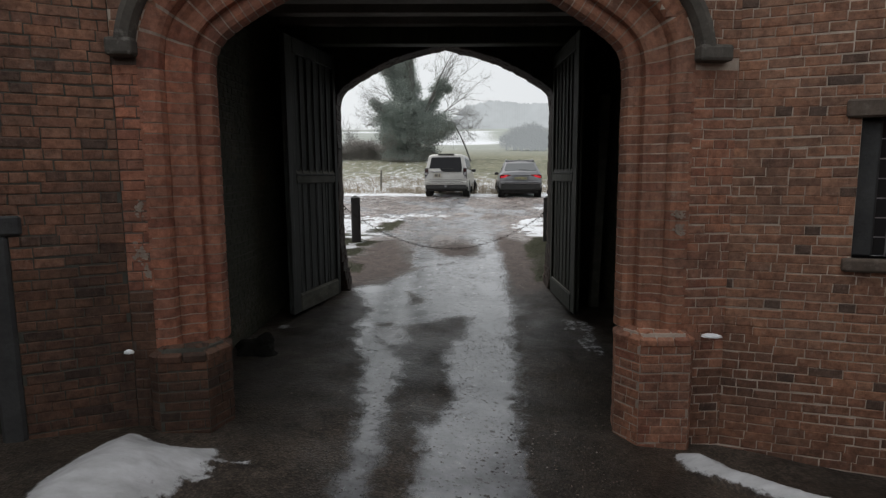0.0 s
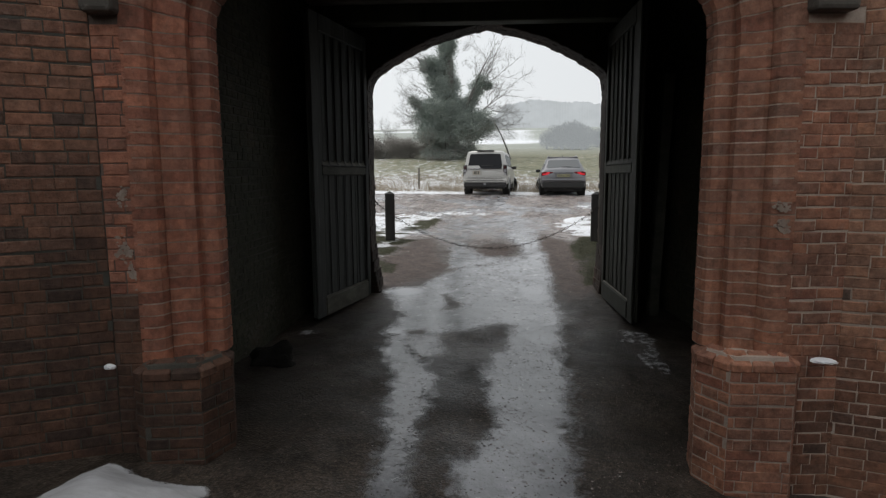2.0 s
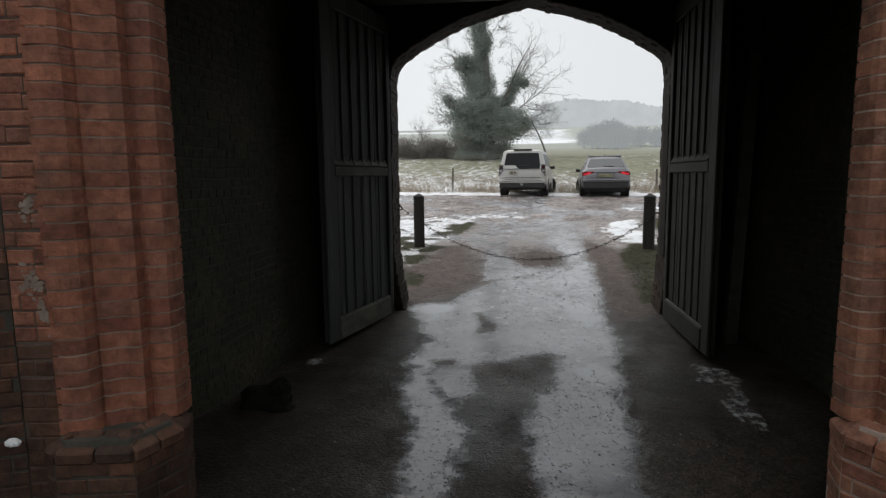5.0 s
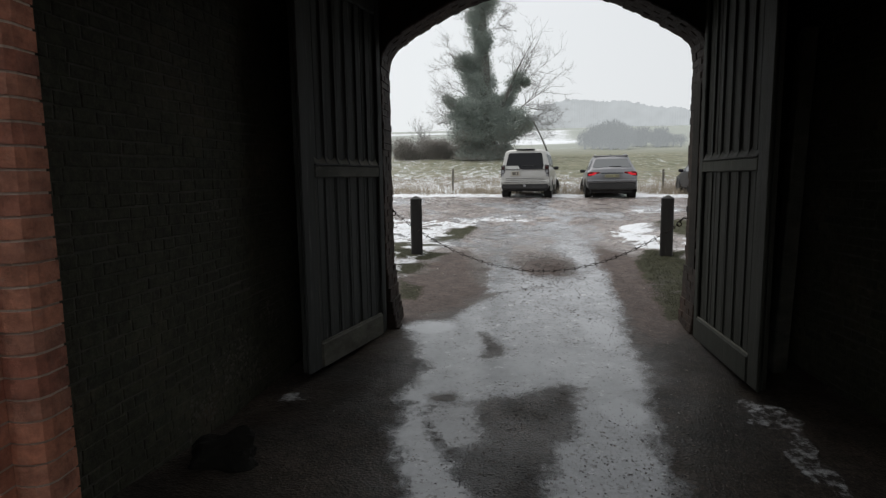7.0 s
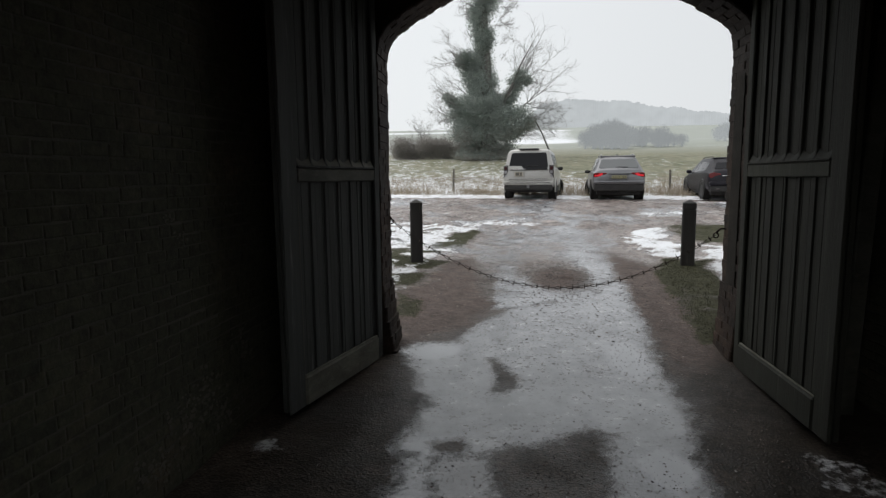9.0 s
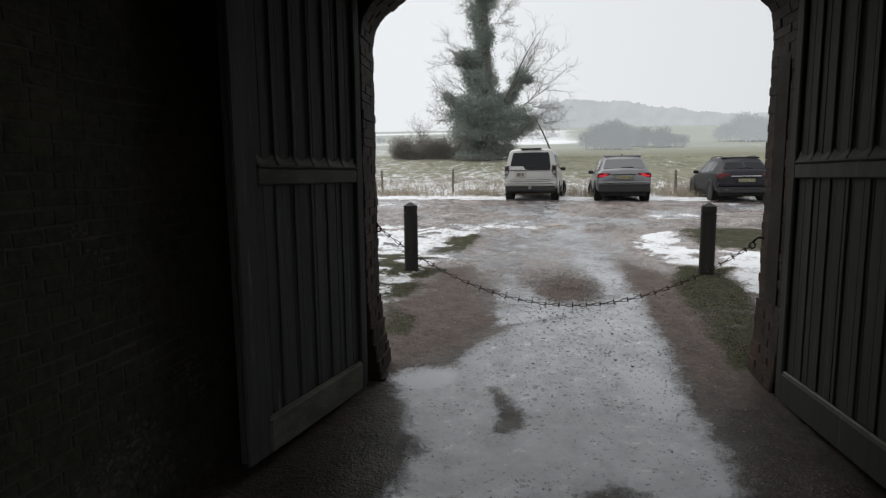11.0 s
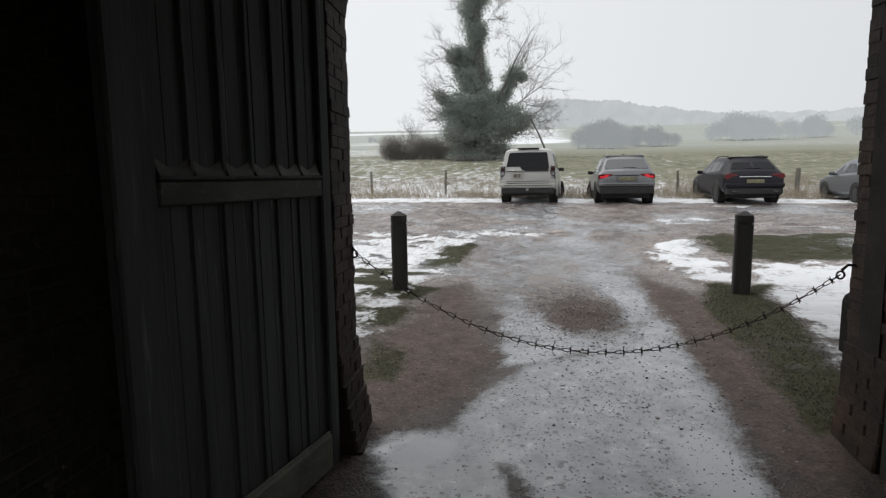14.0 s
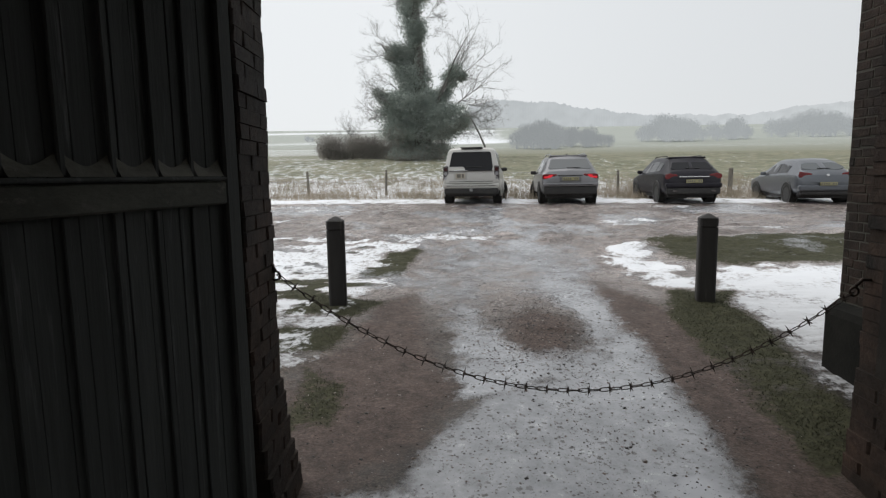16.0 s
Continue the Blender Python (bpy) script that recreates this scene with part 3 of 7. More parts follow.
def ground_material():
    m, nt, bs = fresh("wet_gravel_ice_snow_and_turf")

    def mask(key, spread=0.25, scale=9.0, lo=0.35, hi=0.62, extra=0.0):
        a = nt.nodes.new("ShaderNodeAttribute")
        a.attribute_name = key
        broad = calc(nt, "SUBTRACT", noise_of(nt, scale * 0.3, 5, 0.6), 0.5)
        rough = calc(nt, "SUBTRACT", noise_of(nt, scale * 2.2, 6, 0.72), 0.5)
        wobble = calc(nt, "ADD", calc(nt, "MULTIPLY", broad, spread * 1.6), calc(nt, "MULTIPLY", rough, spread * 2.4))
        return ramp(nt, calc(nt, "ADD", calc(nt, "ADD", a.outputs["Fac"], extra), wobble), (lo, 0.0), (hi, 1.0))

    def read(key):
        a = nt.nodes.new("ShaderNodeAttribute")
        a.attribute_name = key
        return a.outputs["Fac"]

    fine = noise_of(nt, 70.0, 5, 0.7)
    grit = nt.nodes.new("ShaderNodeTexVoronoi")
    grit.inputs["Scale"].default_value = 62.0
    nt.links.new(place(nt), grit.inputs["Vector"])
    big = noise_of(nt, 0.9, 5)
    patchy = ramp(nt, big, (0.35, 0.0), (0.65, 1.0))
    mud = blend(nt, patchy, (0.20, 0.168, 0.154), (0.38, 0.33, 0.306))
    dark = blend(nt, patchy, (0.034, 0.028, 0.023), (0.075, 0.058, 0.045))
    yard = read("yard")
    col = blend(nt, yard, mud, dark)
    # churned tyre marks across the road
    churn = ramp(nt, noise_of(nt, 1.5, 7, 0.72, stretch=(0.35, 1.5, 1)), (0.50, 0.0), (0.62, 0.8))
    col = blend(nt, calc(nt, "MULTIPLY", churn, read("road")), col, (0.085, 0.062, 0.053))
    col = blend(nt, 0.55, col, ramp(nt, grit.outputs["Distance"], (0.0, 0.75), (0.5, 0.25)), "OVERLAY")
    col = blend(nt, 0.75, col, ramp(nt, grit.outputs["Color"], (0.1, 0.18), (0.9, 0.82)), "OVERLAY")
    mottle = ramp(nt, noise_of(nt, 6.0, 8, 0.78), (0.36, 0.15), (0.64, 0.85))
    col = blend(nt, 0.6, col, mottle, "OVERLAY")
    pits = ramp(nt, noise_of(nt, 28.0, 6, 0.8), (0.34, 0.12), (0.66, 0.88))
    col = blend(nt, 0.5, col, pits, "OVERLAY")
    pink = blend(nt, fine, (0.040, 0.030, 0.025), (0.135, 0.097, 0.082))
    g = mask("gravel", 0.45, 5.0, 0.2, 0.85)
    col = blend(nt, g, col, blend(nt, 0.6, blend(nt, 0.55, pink, mottle, "OVERLAY"), pits, "OVERLAY"))
    field_tone = blend(nt, ramp(nt, noise_of(nt, 0.35, 5, 0.6), (0.3, 0.0), (0.7, 1.0)), (0.115, 0.128, 0.082), (0.20, 0.205, 0.142))
    field_tone = blend(nt, ramp(nt, noise_of(nt, 2.2, 6, 0.7), (0.42, 0.0), (0.66, 0.75)), field_tone, (0.36, 0.32, 0.24))
    lawn = blend(nt, ramp(nt, noise_of(nt, 14.0, 6, 0.75), (0.3, 0.0), (0.7, 1.0)), (0.028, 0.029, 0.017), (0.080, 0.078, 0.046))
    t = mask("turf", 0.45, 8.0, 0.36, 0.62)
    col = blend(nt, t, col, blend(nt, read("field"), lawn, field_tone))
    # Haze is put into the base colour: fields pale with distance.
    col = blend(nt, read("far_haze"), col, (0.47, 0.505, 0.485))
    # slushy ice with grit frozen into it
    i = mask("ice", 0.26, 9.0, 0.38, 0.60)
    thick = read("thick")
    pool = read("pool")
    cloudy = ramp(nt, noise_of(nt, 3.5, 8, 0.72), (0.34, 0.0), (0.66, 1.0))
    thin_tone = blend(nt, cloudy, (0.065, 0.064, 0.066), (0.155, 0.158, 0.168))
    deep_tone = blend(nt, cloudy, (0.205, 0.21, 0.223), (0.39, 0.40, 0.42))
    slush = blend(nt, thick, thin_tone, deep_tone)
    slush = blend(nt, pool, slush, (0.40, 0.41, 0.435))
    bare = calc(nt, "SUBTRACT", 1.0, pool)

    def crumbs(scale, keep, reach, stretch):
        """Scattered dark crumbs: a few of the cells of a jittered grid, each with a ragged dot."""
        v = nt.nodes.new("ShaderNodeTexVoronoi")
        v.inputs["Scale"].default_value = scale
        mp = nt.nodes.new("ShaderNodeMapping")
        mp.inputs["Scale"].default_value = stretch
        nt.links.new(place(nt), mp.inputs["Vector"])
        warp = nt.nodes.new("ShaderNodeVectorMath")
        warp.operation = "ADD"
        nz = node(nt, "TexNoise", Scale=scale * 2.3, Detail=3.0)
        nt.links.new(place(nt), nz.inputs["Vector"])
        small = nt.nodes.new("ShaderNodeVectorMath")
        small.operation = "SCALE"
        small.inputs["Scale"].default_value = 0.8 / scale
        nt.links.new(nz.outputs["Color"], small.inputs[0])
        nt.links.new(mp.outputs[0], warp.inputs[0])
        nt.links.new(small.outputs[0], warp.inputs[1])
        nt.links.new(warp.outputs[0], v.inputs["Vector"])
        dot = ramp(nt, v.outputs["Distance"], (reach * 0.7, 1.0), (reach, 0.0))
        pick = ramp(nt, v.outputs["Color"], (keep, 0.0), (keep + 0.03, 1.0))
        return calc(nt, "MULTIPLY", dot, pick)

    herd = ramp(nt, noise_of(nt, 2.4, 5, 0.65), (0.40, 0.12), (0.58, 1.0))
    specks = calc(nt, "ADD", crumbs(17.0, 0.54, 0.32, (0.8, 1, 1)), calc(nt, "ADD", crumbs(34.0, 0.56, 0.34, (1, 1, 1)), crumbs(8.0, 0.70, 0.2, (0.7, 1, 1))), True)
    speck = calc(nt, "MULTIPLY", calc(nt, "MULTIPLY", specks, herd), bare)
    slush = blend(nt, calc(nt, "MULTIPLY", speck, 0.95), slush, (0.05, 0.042, 0.036))
    col = blend(nt, calc(nt, "MULTIPLY", i, 0.94), col, slush)
    tufts = calc(nt, "MULTIPLY", calc(nt, "SUBTRACT", noise_of(nt, 2.6, 6, 0.7, stretch=(1, 0.35, 1)), 0.5), calc(nt, "MULTIPLY", read("field"), 1.1))
    s = mask("snow", 0.5, 7.0, 0.40, 0.62, tufts)
    white = blend(nt, noise_of(nt, 3.0, 5), (0.74, 0.76, 0.79), (0.87, 0.88, 0.90))
    # Yard snow is greyed: dirt, and shade put into the colour.
    white = blend(nt, calc(nt, "MULTIPLY", yard, ramp(nt, noise_of(nt, 5.0, 6, 0.65, stretch=(0.5, 1.6, 1)), (0.32, 0.45), (0.66, 0.95))), white, (0.36, 0.36, 0.365))
    col = blend(nt, s, col, white)
    nt.links.new(col, bs.inputs["Base Color"])
    wet = ramp(nt, noise_of(nt, 1.7, 5), (0.38, 0.14), (0.66, 0.5))
    wet = blend(nt, yard, wet, ramp(nt, noise_of(nt, 1.7, 5), (0.38, 0.34), (0.66, 0.7)))
    wet = blend(nt, g, wet, 0.62)
    wet = blend(nt, i, wet, ramp(nt, noise_of(nt, 7.0, 6, 0.7), (0.40, 0.04), (0.66, 0.30)))
    wet = blend(nt, calc(nt, "MULTIPLY", pool, i), wet, 0.03)
    wet = blend(nt, t, wet, 0.75)
    wet = blend(nt, s, wet, 0.7)
    nt.links.new(wet, bs.inputs["Roughness"])
    nt.links.new(blend(nt, s, blend(nt, i, blend(nt, t, blend(nt, g, 0.3, 0.2), 0.1), 1.0), 0.2), bs.inputs["Specular IOR Level"])
    rel = calc(nt, "ADD", calc(nt, "MULTIPLY", calc(nt, "MULTIPLY", grit.outputs["Distance"], 0.6), calc(nt, "SUBTRACT", 1.0, calc(nt, "MULTIPLY", i, 0.85))), calc(nt, "MULTIPLY", noise_of(nt, 18.0, 5, 0.6), calc(nt, "SUBTRACT", 1.0, calc(nt, "MULTIPLY", s, 0.6))))
    rel = calc(nt, "ADD", rel, calc(nt, "MULTIPLY", noise_of(nt, 45.0, 4, 0.6), 0.5))
    rel = calc(nt, "ADD", rel, calc(nt, "MULTIPLY", speck, 0.5))
    rel = calc(nt, "MULTIPLY", rel, calc(nt, "SUBTRACT", 1.0, calc(nt, "MULTIPLY", s, 0.8)))
    rel = calc(nt, "MULTIPLY", rel, calc(nt, "SUBTRACT", 1.0, calc(nt, "MULTIPLY", yard, 0.35)))
    rel = calc(nt, "MULTIPLY", rel, calc(nt, "SUBTRACT", 1.0, calc(nt, "MULTIPLY", pool, 0.75)))
    rel = calc(nt, "MULTIPLY", rel, calc(nt, "SUBTRACT", 1.0, calc(nt, "MULTIPLY", i, 0.55)))
    bumped(nt, bs, rel, 0.6, 0.013)
    return m


ground_mesh, GROUND = build_ground()
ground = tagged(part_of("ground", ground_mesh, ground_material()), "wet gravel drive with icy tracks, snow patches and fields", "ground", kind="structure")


def floor_at(x, y):
    """The height of the ground sheet at a place."""
    xs, ys, z = GROUND[:3]
    i, j = int(np.clip(np.searchsorted(xs, x) - 1, 0, len(xs) - 2)), int(np.clip(np.searchsorted(ys, y) - 1, 0, len(ys) - 2))
    u, v = (x - xs[i]) / (xs[i + 1] - xs[i]), (y - ys[j]) / (ys[j + 1] - ys[j])
    return float(z[j, i] * (1 - u) * (1 - v) + z[j, i + 1] * u * (1 - v) + z[j + 1, i] * (1 - u) * v + z[j + 1, i + 1] * u * v)

# ---- gatehouse ----
ARCH = [(0, 0), (0.03, 0.13), (0.12, 0.235), (0.34, 0.375), (0.6, 0.515), (0.88, 0.64), (1.26, 0.75), (1.64, 0.84)]
HALF = 1.64


def arch_line(half, spring, low, n=22):
    """Plan of an arched opening: points (u, z) from the left foot over the crown to the right foot."""
    c = smooth_curve(ARCH, n)
    left = [(-half + a * half / HALF, spring + b) for a, b in c]
    jamb = [(-half, z) for z in np.linspace(low, spring, 4)[:-1]]
    right = [(-u, z) for u, z in (jamb + left)[::-1][1:]]
    return np.array(jamb + left + right)


def along(line):
    """Arc length along a line, and its outward normals."""
    d = np.diff(line, axis=0)
    s = np.r_[0, np.cumsum(np.hypot(*d.T))]
    t = np.gradient(line, axis=0)
    t /= np.hypot(*t.T)[:, None] + 1e-12
    return s, np.stack([-t[:, 1], t[:, 0]], 1)


def pierced_wall(name, m, u0, u1, top, depth0, depth1, half, spring, low, mat, label):
    """A wall with an arched opening, from depth0 to depth1, as one closed mesh."""
    line = arch_line(half, spring, low)
    outer = []
    for u, z in line:
        if z < spring + 1e-6:
            outer.append((u0 if u < 0 else u1, z))
        else:
            k = (u + half) / (2 * half)
            outer.append((u0 + (u1 - u0) * k, top))
    g = Geo()
    n = len(line)
    rings = [[(u, d, z) for u, z in pts] for d in (depth0, depth1) for pts in (line, outer)]
    g.v = [v for r in rings for v in r]
    a, b, c, d = 0, n, 2 * n, 3 * n
    # corner fill keeps the outline square
    for i in range(n - 1):
        g.f += [(a + i, a + i + 1, b + i + 1, b + i), (c + i + 1, c + i, d + i, d + i + 1), (a + i + 1, a + i, c + i, c + i + 1), (b + i, b + i + 1, d + i + 1, d + i)]
    g.f += [(a, b, d, c), (b + n - 1, a + n - 1, c + n - 1, d + n - 1)]
    me = g.mesh(name)
    ob = part_of(name, me, mat)
    me.transform(m)
    return tagged(ob, label, "wall", kind="structure")


def solid(name, m, u0, u1, d0, d1, z0, z1, mat, label, category="wall"):
    me = bpy.data.meshes.new(name)
    bm = box(u0, u1, d0, d1, z0, z1)
    bm.to_mesh(me)
    bm.free()
    me.transform(m)
    return tagged(part_of(name, me, mat), label, category, kind="structure")


COURSE, JOINT = 0.071, 0.0062


def brick_mesh(length, seed, height=COURSE - JOINT, deep=0.05):
    rng = random.Random(seed)
    e = 0.0035
    j = lambda s=0.0028: rng.uniform(-s, s)
    x0, x1, z0, z1 = 0.0, length, 0.0, height
    back = [(x0, deep, z0), (x1, deep, z0), (x1, deep, z1), (x0, deep, z1)]
    rim = [(x0 + j(), e, z0 + j()), (x1 + j(), e, z0 + j()), (x1 + j(), e, z1 + j()), (x0 + j(), e, z1 + j())]
    e = 0.0062
    face = [(x0 + e + j(), j(0.001), z0 + e + j()), (x1 - e + j(), j(0.001), z0 + e + j()), (x1 - e + j(), j(0.001), z1 - e + j()), (x0 + e + j(), j(0.001), z1 - e + j())]
    v = back + rim + face
    f = []
    for k in range(4):
        n = (k + 1) % 4
        f += [(k, n, 4 + n, 4 + k), (4 + k, 4 + n, 8 + n, 8 + k)]
    f.append((8, 9, 10, 11))
    return v, f


BRICK_SHAPES = {}


def brick_data(kind, variant, mat):
    key = (kind, variant, mat.name)
    if key not in BRICK_SHAPES:
        g = Geo()
        g.add(*brick_mesh({"s": 0.222, "h": 0.104, "q": 0.16}[kind], hash_of(kind, variant)))
        me = g.mesh("brick")
        me.materials.append(mat)
        BRICK_SHAPES[key] = me
    return BRICK_SHAPES[key]


def hash_of(kind, variant):
    return {"s": 100, "h": 200, "q": 300}[kind] + variant


def lay_bricks(parent, m, width, z0, z1, mat, near, seed=1, skip=None, proud=0.0045, damp=-9.0, sodden=None, hole=None):
    """Courses of brick on a wall face. Those inside near = (u0, u1, z0, z1) are parts, up to 300; the rest is one joined part."""
    rng = random.Random(seed)
    rest, low = Geo(), Geo()
    count = 0
    row, z = 0, z0
    while z + COURSE * 0.8 < z1:
        u = -rng.uniform(0.02, 0.12) if row % 2 else -rng.uniform(0.02, 0.06)
        while u < width - 0.03:
            kind = ("s" if rng.random() < 0.6 else "q") if row % 2 == 0 else ("h" if rng.random() < 0.6 else "q")
            want = {"s": 0.222, "h": 0.104, "q": 0.16}[kind]
            length = want * rng.uniform(0.88, 1.06)
            a, b = max(u, 0.002), min(u + length, width - 0.002)
            if hole and hole[2] - 0.03 < z + COURSE / 2 < hole[3] + 0.03:
                if a < hole[0] < b:
                    b = hole[0] - 0.003
                elif a < hole[1] < b:
                    a = hole[1] + 0.003
                elif hole[0] <= a <= hole[1]:
                    b = a
            mid = ((a + b) / 2, z + COURSE / 2)
            u += length + JOINT * rng.uniform(0.8, 1.4)
            if b - a < 0.03 or (skip and skip(*mid)):
                continue
            wave = 0.006 * math.sin(3.1 * mid[0] + 0.7 * row) + 0.003 * math.sin(9 * mid[0] + row)
            spot = Matrix.Translation((a, -proud + rng.uniform(-0.0015, 0.0015), z + wave + rng.uniform(-0.002, 0.002)))
            turn = Euler((rng.uniform(-0.012, 0.012), rng.uniform(-0.004, 0.004), rng.uniform(-0.005, 0.005))).to_matrix().to_4x4()
            grow = Matrix.Diagonal(((b - a) / want, 1, rng.uniform(0.94, 1.05), 1))
            place_m = m @ spot @ turn @ grow
            wet = z + 0.55 * noise.noise(Vector((mid[0] * 1.3 + seed, z * 1.1, 0.3))) + rng.uniform(-0.08, 0.08) < damp
            if near and count < 300 and near[0] < mid[0] < near[1] and near[2] < mid[1] < near[3]:
                part_of("brick", brick_data(kind, rng.randrange(4), (sodden or BRICK_DAMP) if wet else mat), None, parent, m=place_m)
                count += 1
            else:
                v, f = brick_mesh(want, rng.randrange(10**6))
                (low if wet else rest).add([tuple(place_m @ Vector(p)) for p in v], f)
        z += COURSE
        row += 1
    for g, surface in ((rest, mat), (low, sodden or BRICK_DAMP)):
        if g.f:
            tagged(part_of("brickwork", g.mesh("brickwork"), surface, parent), kind="stuff")
    return count


# courtyard front: local x along the face, local y into the wall
FRONT = pose(-0.105, 4.624, 0, 0, 0, 4)
NEAR_HALF, NEAR_SPRING = 1.54, 2.56
near_wall = pierced_wall("wall_courtyard_front", FRONT, -2.13, 2.33, 7.0, 0.262, 0.33, NEAR_HALF + 0.02, NEAR_SPRING, -0.6, MORTAR_OLD, "red brick gate arch wall facing the courtyard")
CANT_R = pose(2.185, 4.785, 0, 0, 0, -20)
CANT_L_LEN = 3.4
CL = radians(25)
CORNER_L = (FRONT @ Vector((-2.13, 0, 0)))
CANT_L = pose(CORNER_L.x - CANT_L_LEN * math.cos(CL), CORNER_L.y - CANT_L_LEN * math.sin(CL), 0, 0, 0, 25)


def window_wall(name, m, length, hole, mat, label, thick=0.42, top=7.0):
    """A straight wall with one rectangular hole (u0, u1, z0, z1)."""
    u0, u1, z0, z1 = hole
    bm = bmesh.new()
    for a, b, c, d in ((0, u0, -0.6, top), (u1, length, -0.6, top), (u0, u1, -0.6, z0), (u0, u1, z1, top)):
        if d - c > 0.01:
            box(a, b, 0, thick, c, d, bm=bm)
    me = bpy.data.meshes.new(name)
    bm.to_mesh(me)
    bm.free()
    me.transform(m)
    return tagged(part_of(name, me, mat), label, "wall", kind="structure")


WIN = (0.80, 1.80, 1.17, 2.16)
right_wall = window_wall("wall_courtyard_right", CANT_R, 4.2, WIN, MORTAR, "angled red brick courtyard wall with a small leaded window")
HATCH = (1.75, CANT_L_LEN - 0.66, -0.6, 1.42)
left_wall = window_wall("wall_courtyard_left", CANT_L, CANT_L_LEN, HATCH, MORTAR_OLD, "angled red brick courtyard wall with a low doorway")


def band(u, z, extra=0.44):
    """Inside the moulded arch and its jambs?"""
    wide = NEAR_HALF + extra
    if abs(u) > wide or (z < 0.58 and abs(u) < 2.06):
        return z < 0.58 and abs(u) < 2.06
    if z < NEAR_SPRING:
        return True
    s = (wide - abs(u)) * HALF / wide
    rise = float(np.interp(s, [a for a, _ in ARCH], [b for _, b in ARCH]))
    return z < NEAR_SPRING + rise * (0.84 + extra * 0.8) / 0.84


face_slabs = part_of("mortar_bed", bpy.data.meshes.new("mortar_bed"), MORTAR, near_wall)
bm = bmesh.new()
box(-2.13, -1.93, 0.004, 0.31, 2.6, 7.0, bm=bm)
box(1.93, 2.33, 0.004, 0.31, -0.6, 7.0, bm=bm)
box(-1.93, 1.93, 0.004, 0.31, 3.85, 7.0, bm=bm)
for k in range(24):
    for sgn in (-1, 1):
        ua, ub = 1.93 - k * 0.08, 1.93 - (k + 1) * 0.08
        s = max(0.0, (NEAR_HALF + 0.4 - ub) * HALF / (NEAR_HALF + 0.4))
        zz = NEAR_SPRING + float(np.interp(s, [a for a, _ in ARCH], [b for _, b in ARCH])) * 1.35
        x0, x1 = sorted((sgn * ua, sgn * ub))
        box(x0, x1, 0.004, 0.31, min(zz, 3.84), 3.85, bm=bm)
bm.transform(FRONT)
bm.to_mesh(face_slabs.data)
bm.free()
bm = box(-2.13, -1.93, 0.004, 0.31, -0.6, 2.6)
bm.transform(FRONT)
part("mortar_bed", bm, MORTAR_DIMMED, near_wall)


def moulding(parent, line, orders, step, mat, gap=0.009, name="brick", inset=0.0):
    """Moulded bricks swept along a line of the front: each order is a profile of (outward, depth)."""
    s, nrm = along(line)
    total = s[-1]
    count = int(total / step)
    rng = random.Random(7)

    def at(v):
        q = np.array([np.interp(v, s, line[:, 0]), np.interp(v, s, line[:, 1])])
        w = np.array([np.interp(v, s, nrm[:, 0]), np.interp(v, s, nrm[:, 1])])
        return q, w / np.hypot(*w)

    for prof in orders:
        for k in range(count):
            v0, v1 = k * total / count + gap / 2, (k + 1) * total / count - gap / 2
            push, lift = rng.uniform(-0.002, 0.002), rng.uniform(-0.0012, 0.0012)
            g = Geo()
            pts = []
            for v in (v0, v1):
                q, w = at(v)
                pts.append([(*(q + w * (a + lift))[:1], b + push, (q + w * (a + lift))[1]) for a, b in prof])
            n = len(prof)
            g.v = pts[0] + pts[1]
            g.f = [(i, i + 1, n + i + 1, n + i) for i in range(n - 1)] + [tuple(range(n))[::-1], tuple(range(n, 2 * n))]
            me = g.mesh(name)
            me.transform(FRONT)
            part_of(name, me, mat, parent)


def swept(parent, name, line, prof, mat, label=""):
    s, nrm = along(line)
    g = Geo()
    n = len(prof)
    for q, w in zip(line, nrm):
        g.v += [(q[0] + w[0] * a, b, q[1] + w[1] * a) for a, b in prof]
    for k in range(len(line) - 1):
        g.f += [(k * n + i, k * n + i + 1, (k + 1) * n + i + 1, (k + 1) * n + i) for i in range(n - 1)]
    g.f += [tuple(range(n))[::-1], tuple(range((len(line) - 1) * n, len(line) * n))]
    me = g.mesh(name)
    me.transform(FRONT)
    return part_of(name, me, mat, parent, label)


ORDERS = [
    [(0.10, 0.337), (0.0, 0.337), (0.0, 0.245), (0.012, 0.215), (0.045, 0.198), (0.09, 0.198), (0.116, 0.205), (0.116, 0.26)],
    [(0.1175, 0.26), (0.1175, 0.150), (0.14, 0.135), (0.18, 0.140), (0.22, 0.128), (0.255, 0.098), (0.279, 0.095), (0.279, 0.2)],
    [(0.2805, 0.2), (0.2805, 0.075), (0.296, 0.03), (0.325, 0.006), (0.36, -0.004), (0.425, -0.004), (0.425, 0.06)],
]
full_line = arch_line(NEAR_HALF, NEAR_SPRING, 0.56, 40)
left_line, right_line = full_line[: len(full_line) // 2 + 1], full_line[len(full_line) // 2 :]
bed = [(0.006, 0.332), (0.006, 0.248), (0.016, 0.222), (0.047, 0.206), (0.088, 0.206), (0.122, 0.213), (0.1235, 0.157), (0.142, 0.142), (0.18, 0.147), (0.222, 0.135), (0.257, 0.105), (0.286, 0.102), (0.287, 0.079), (0.30, 0.037), (0.327, 0.013), (0.36, 0.004), (0.428, 0.004), (0.45, 0.25)]
bed = [(a - 0.0025, b - 0.0028) for a, b in bed]
swept(near_wall, "mortar_bed", left_line, bed, MORTAR_MID)
swept(near_wall, "mortar_bed", right_line, bed, MORTAR)
arch_left = tagged(part_of("arch_moulding_left", bpy.data.meshes.new("arch_moulding_left"), MORTAR), "moulded red brick jamb and half arch", "arch", kind="structure")
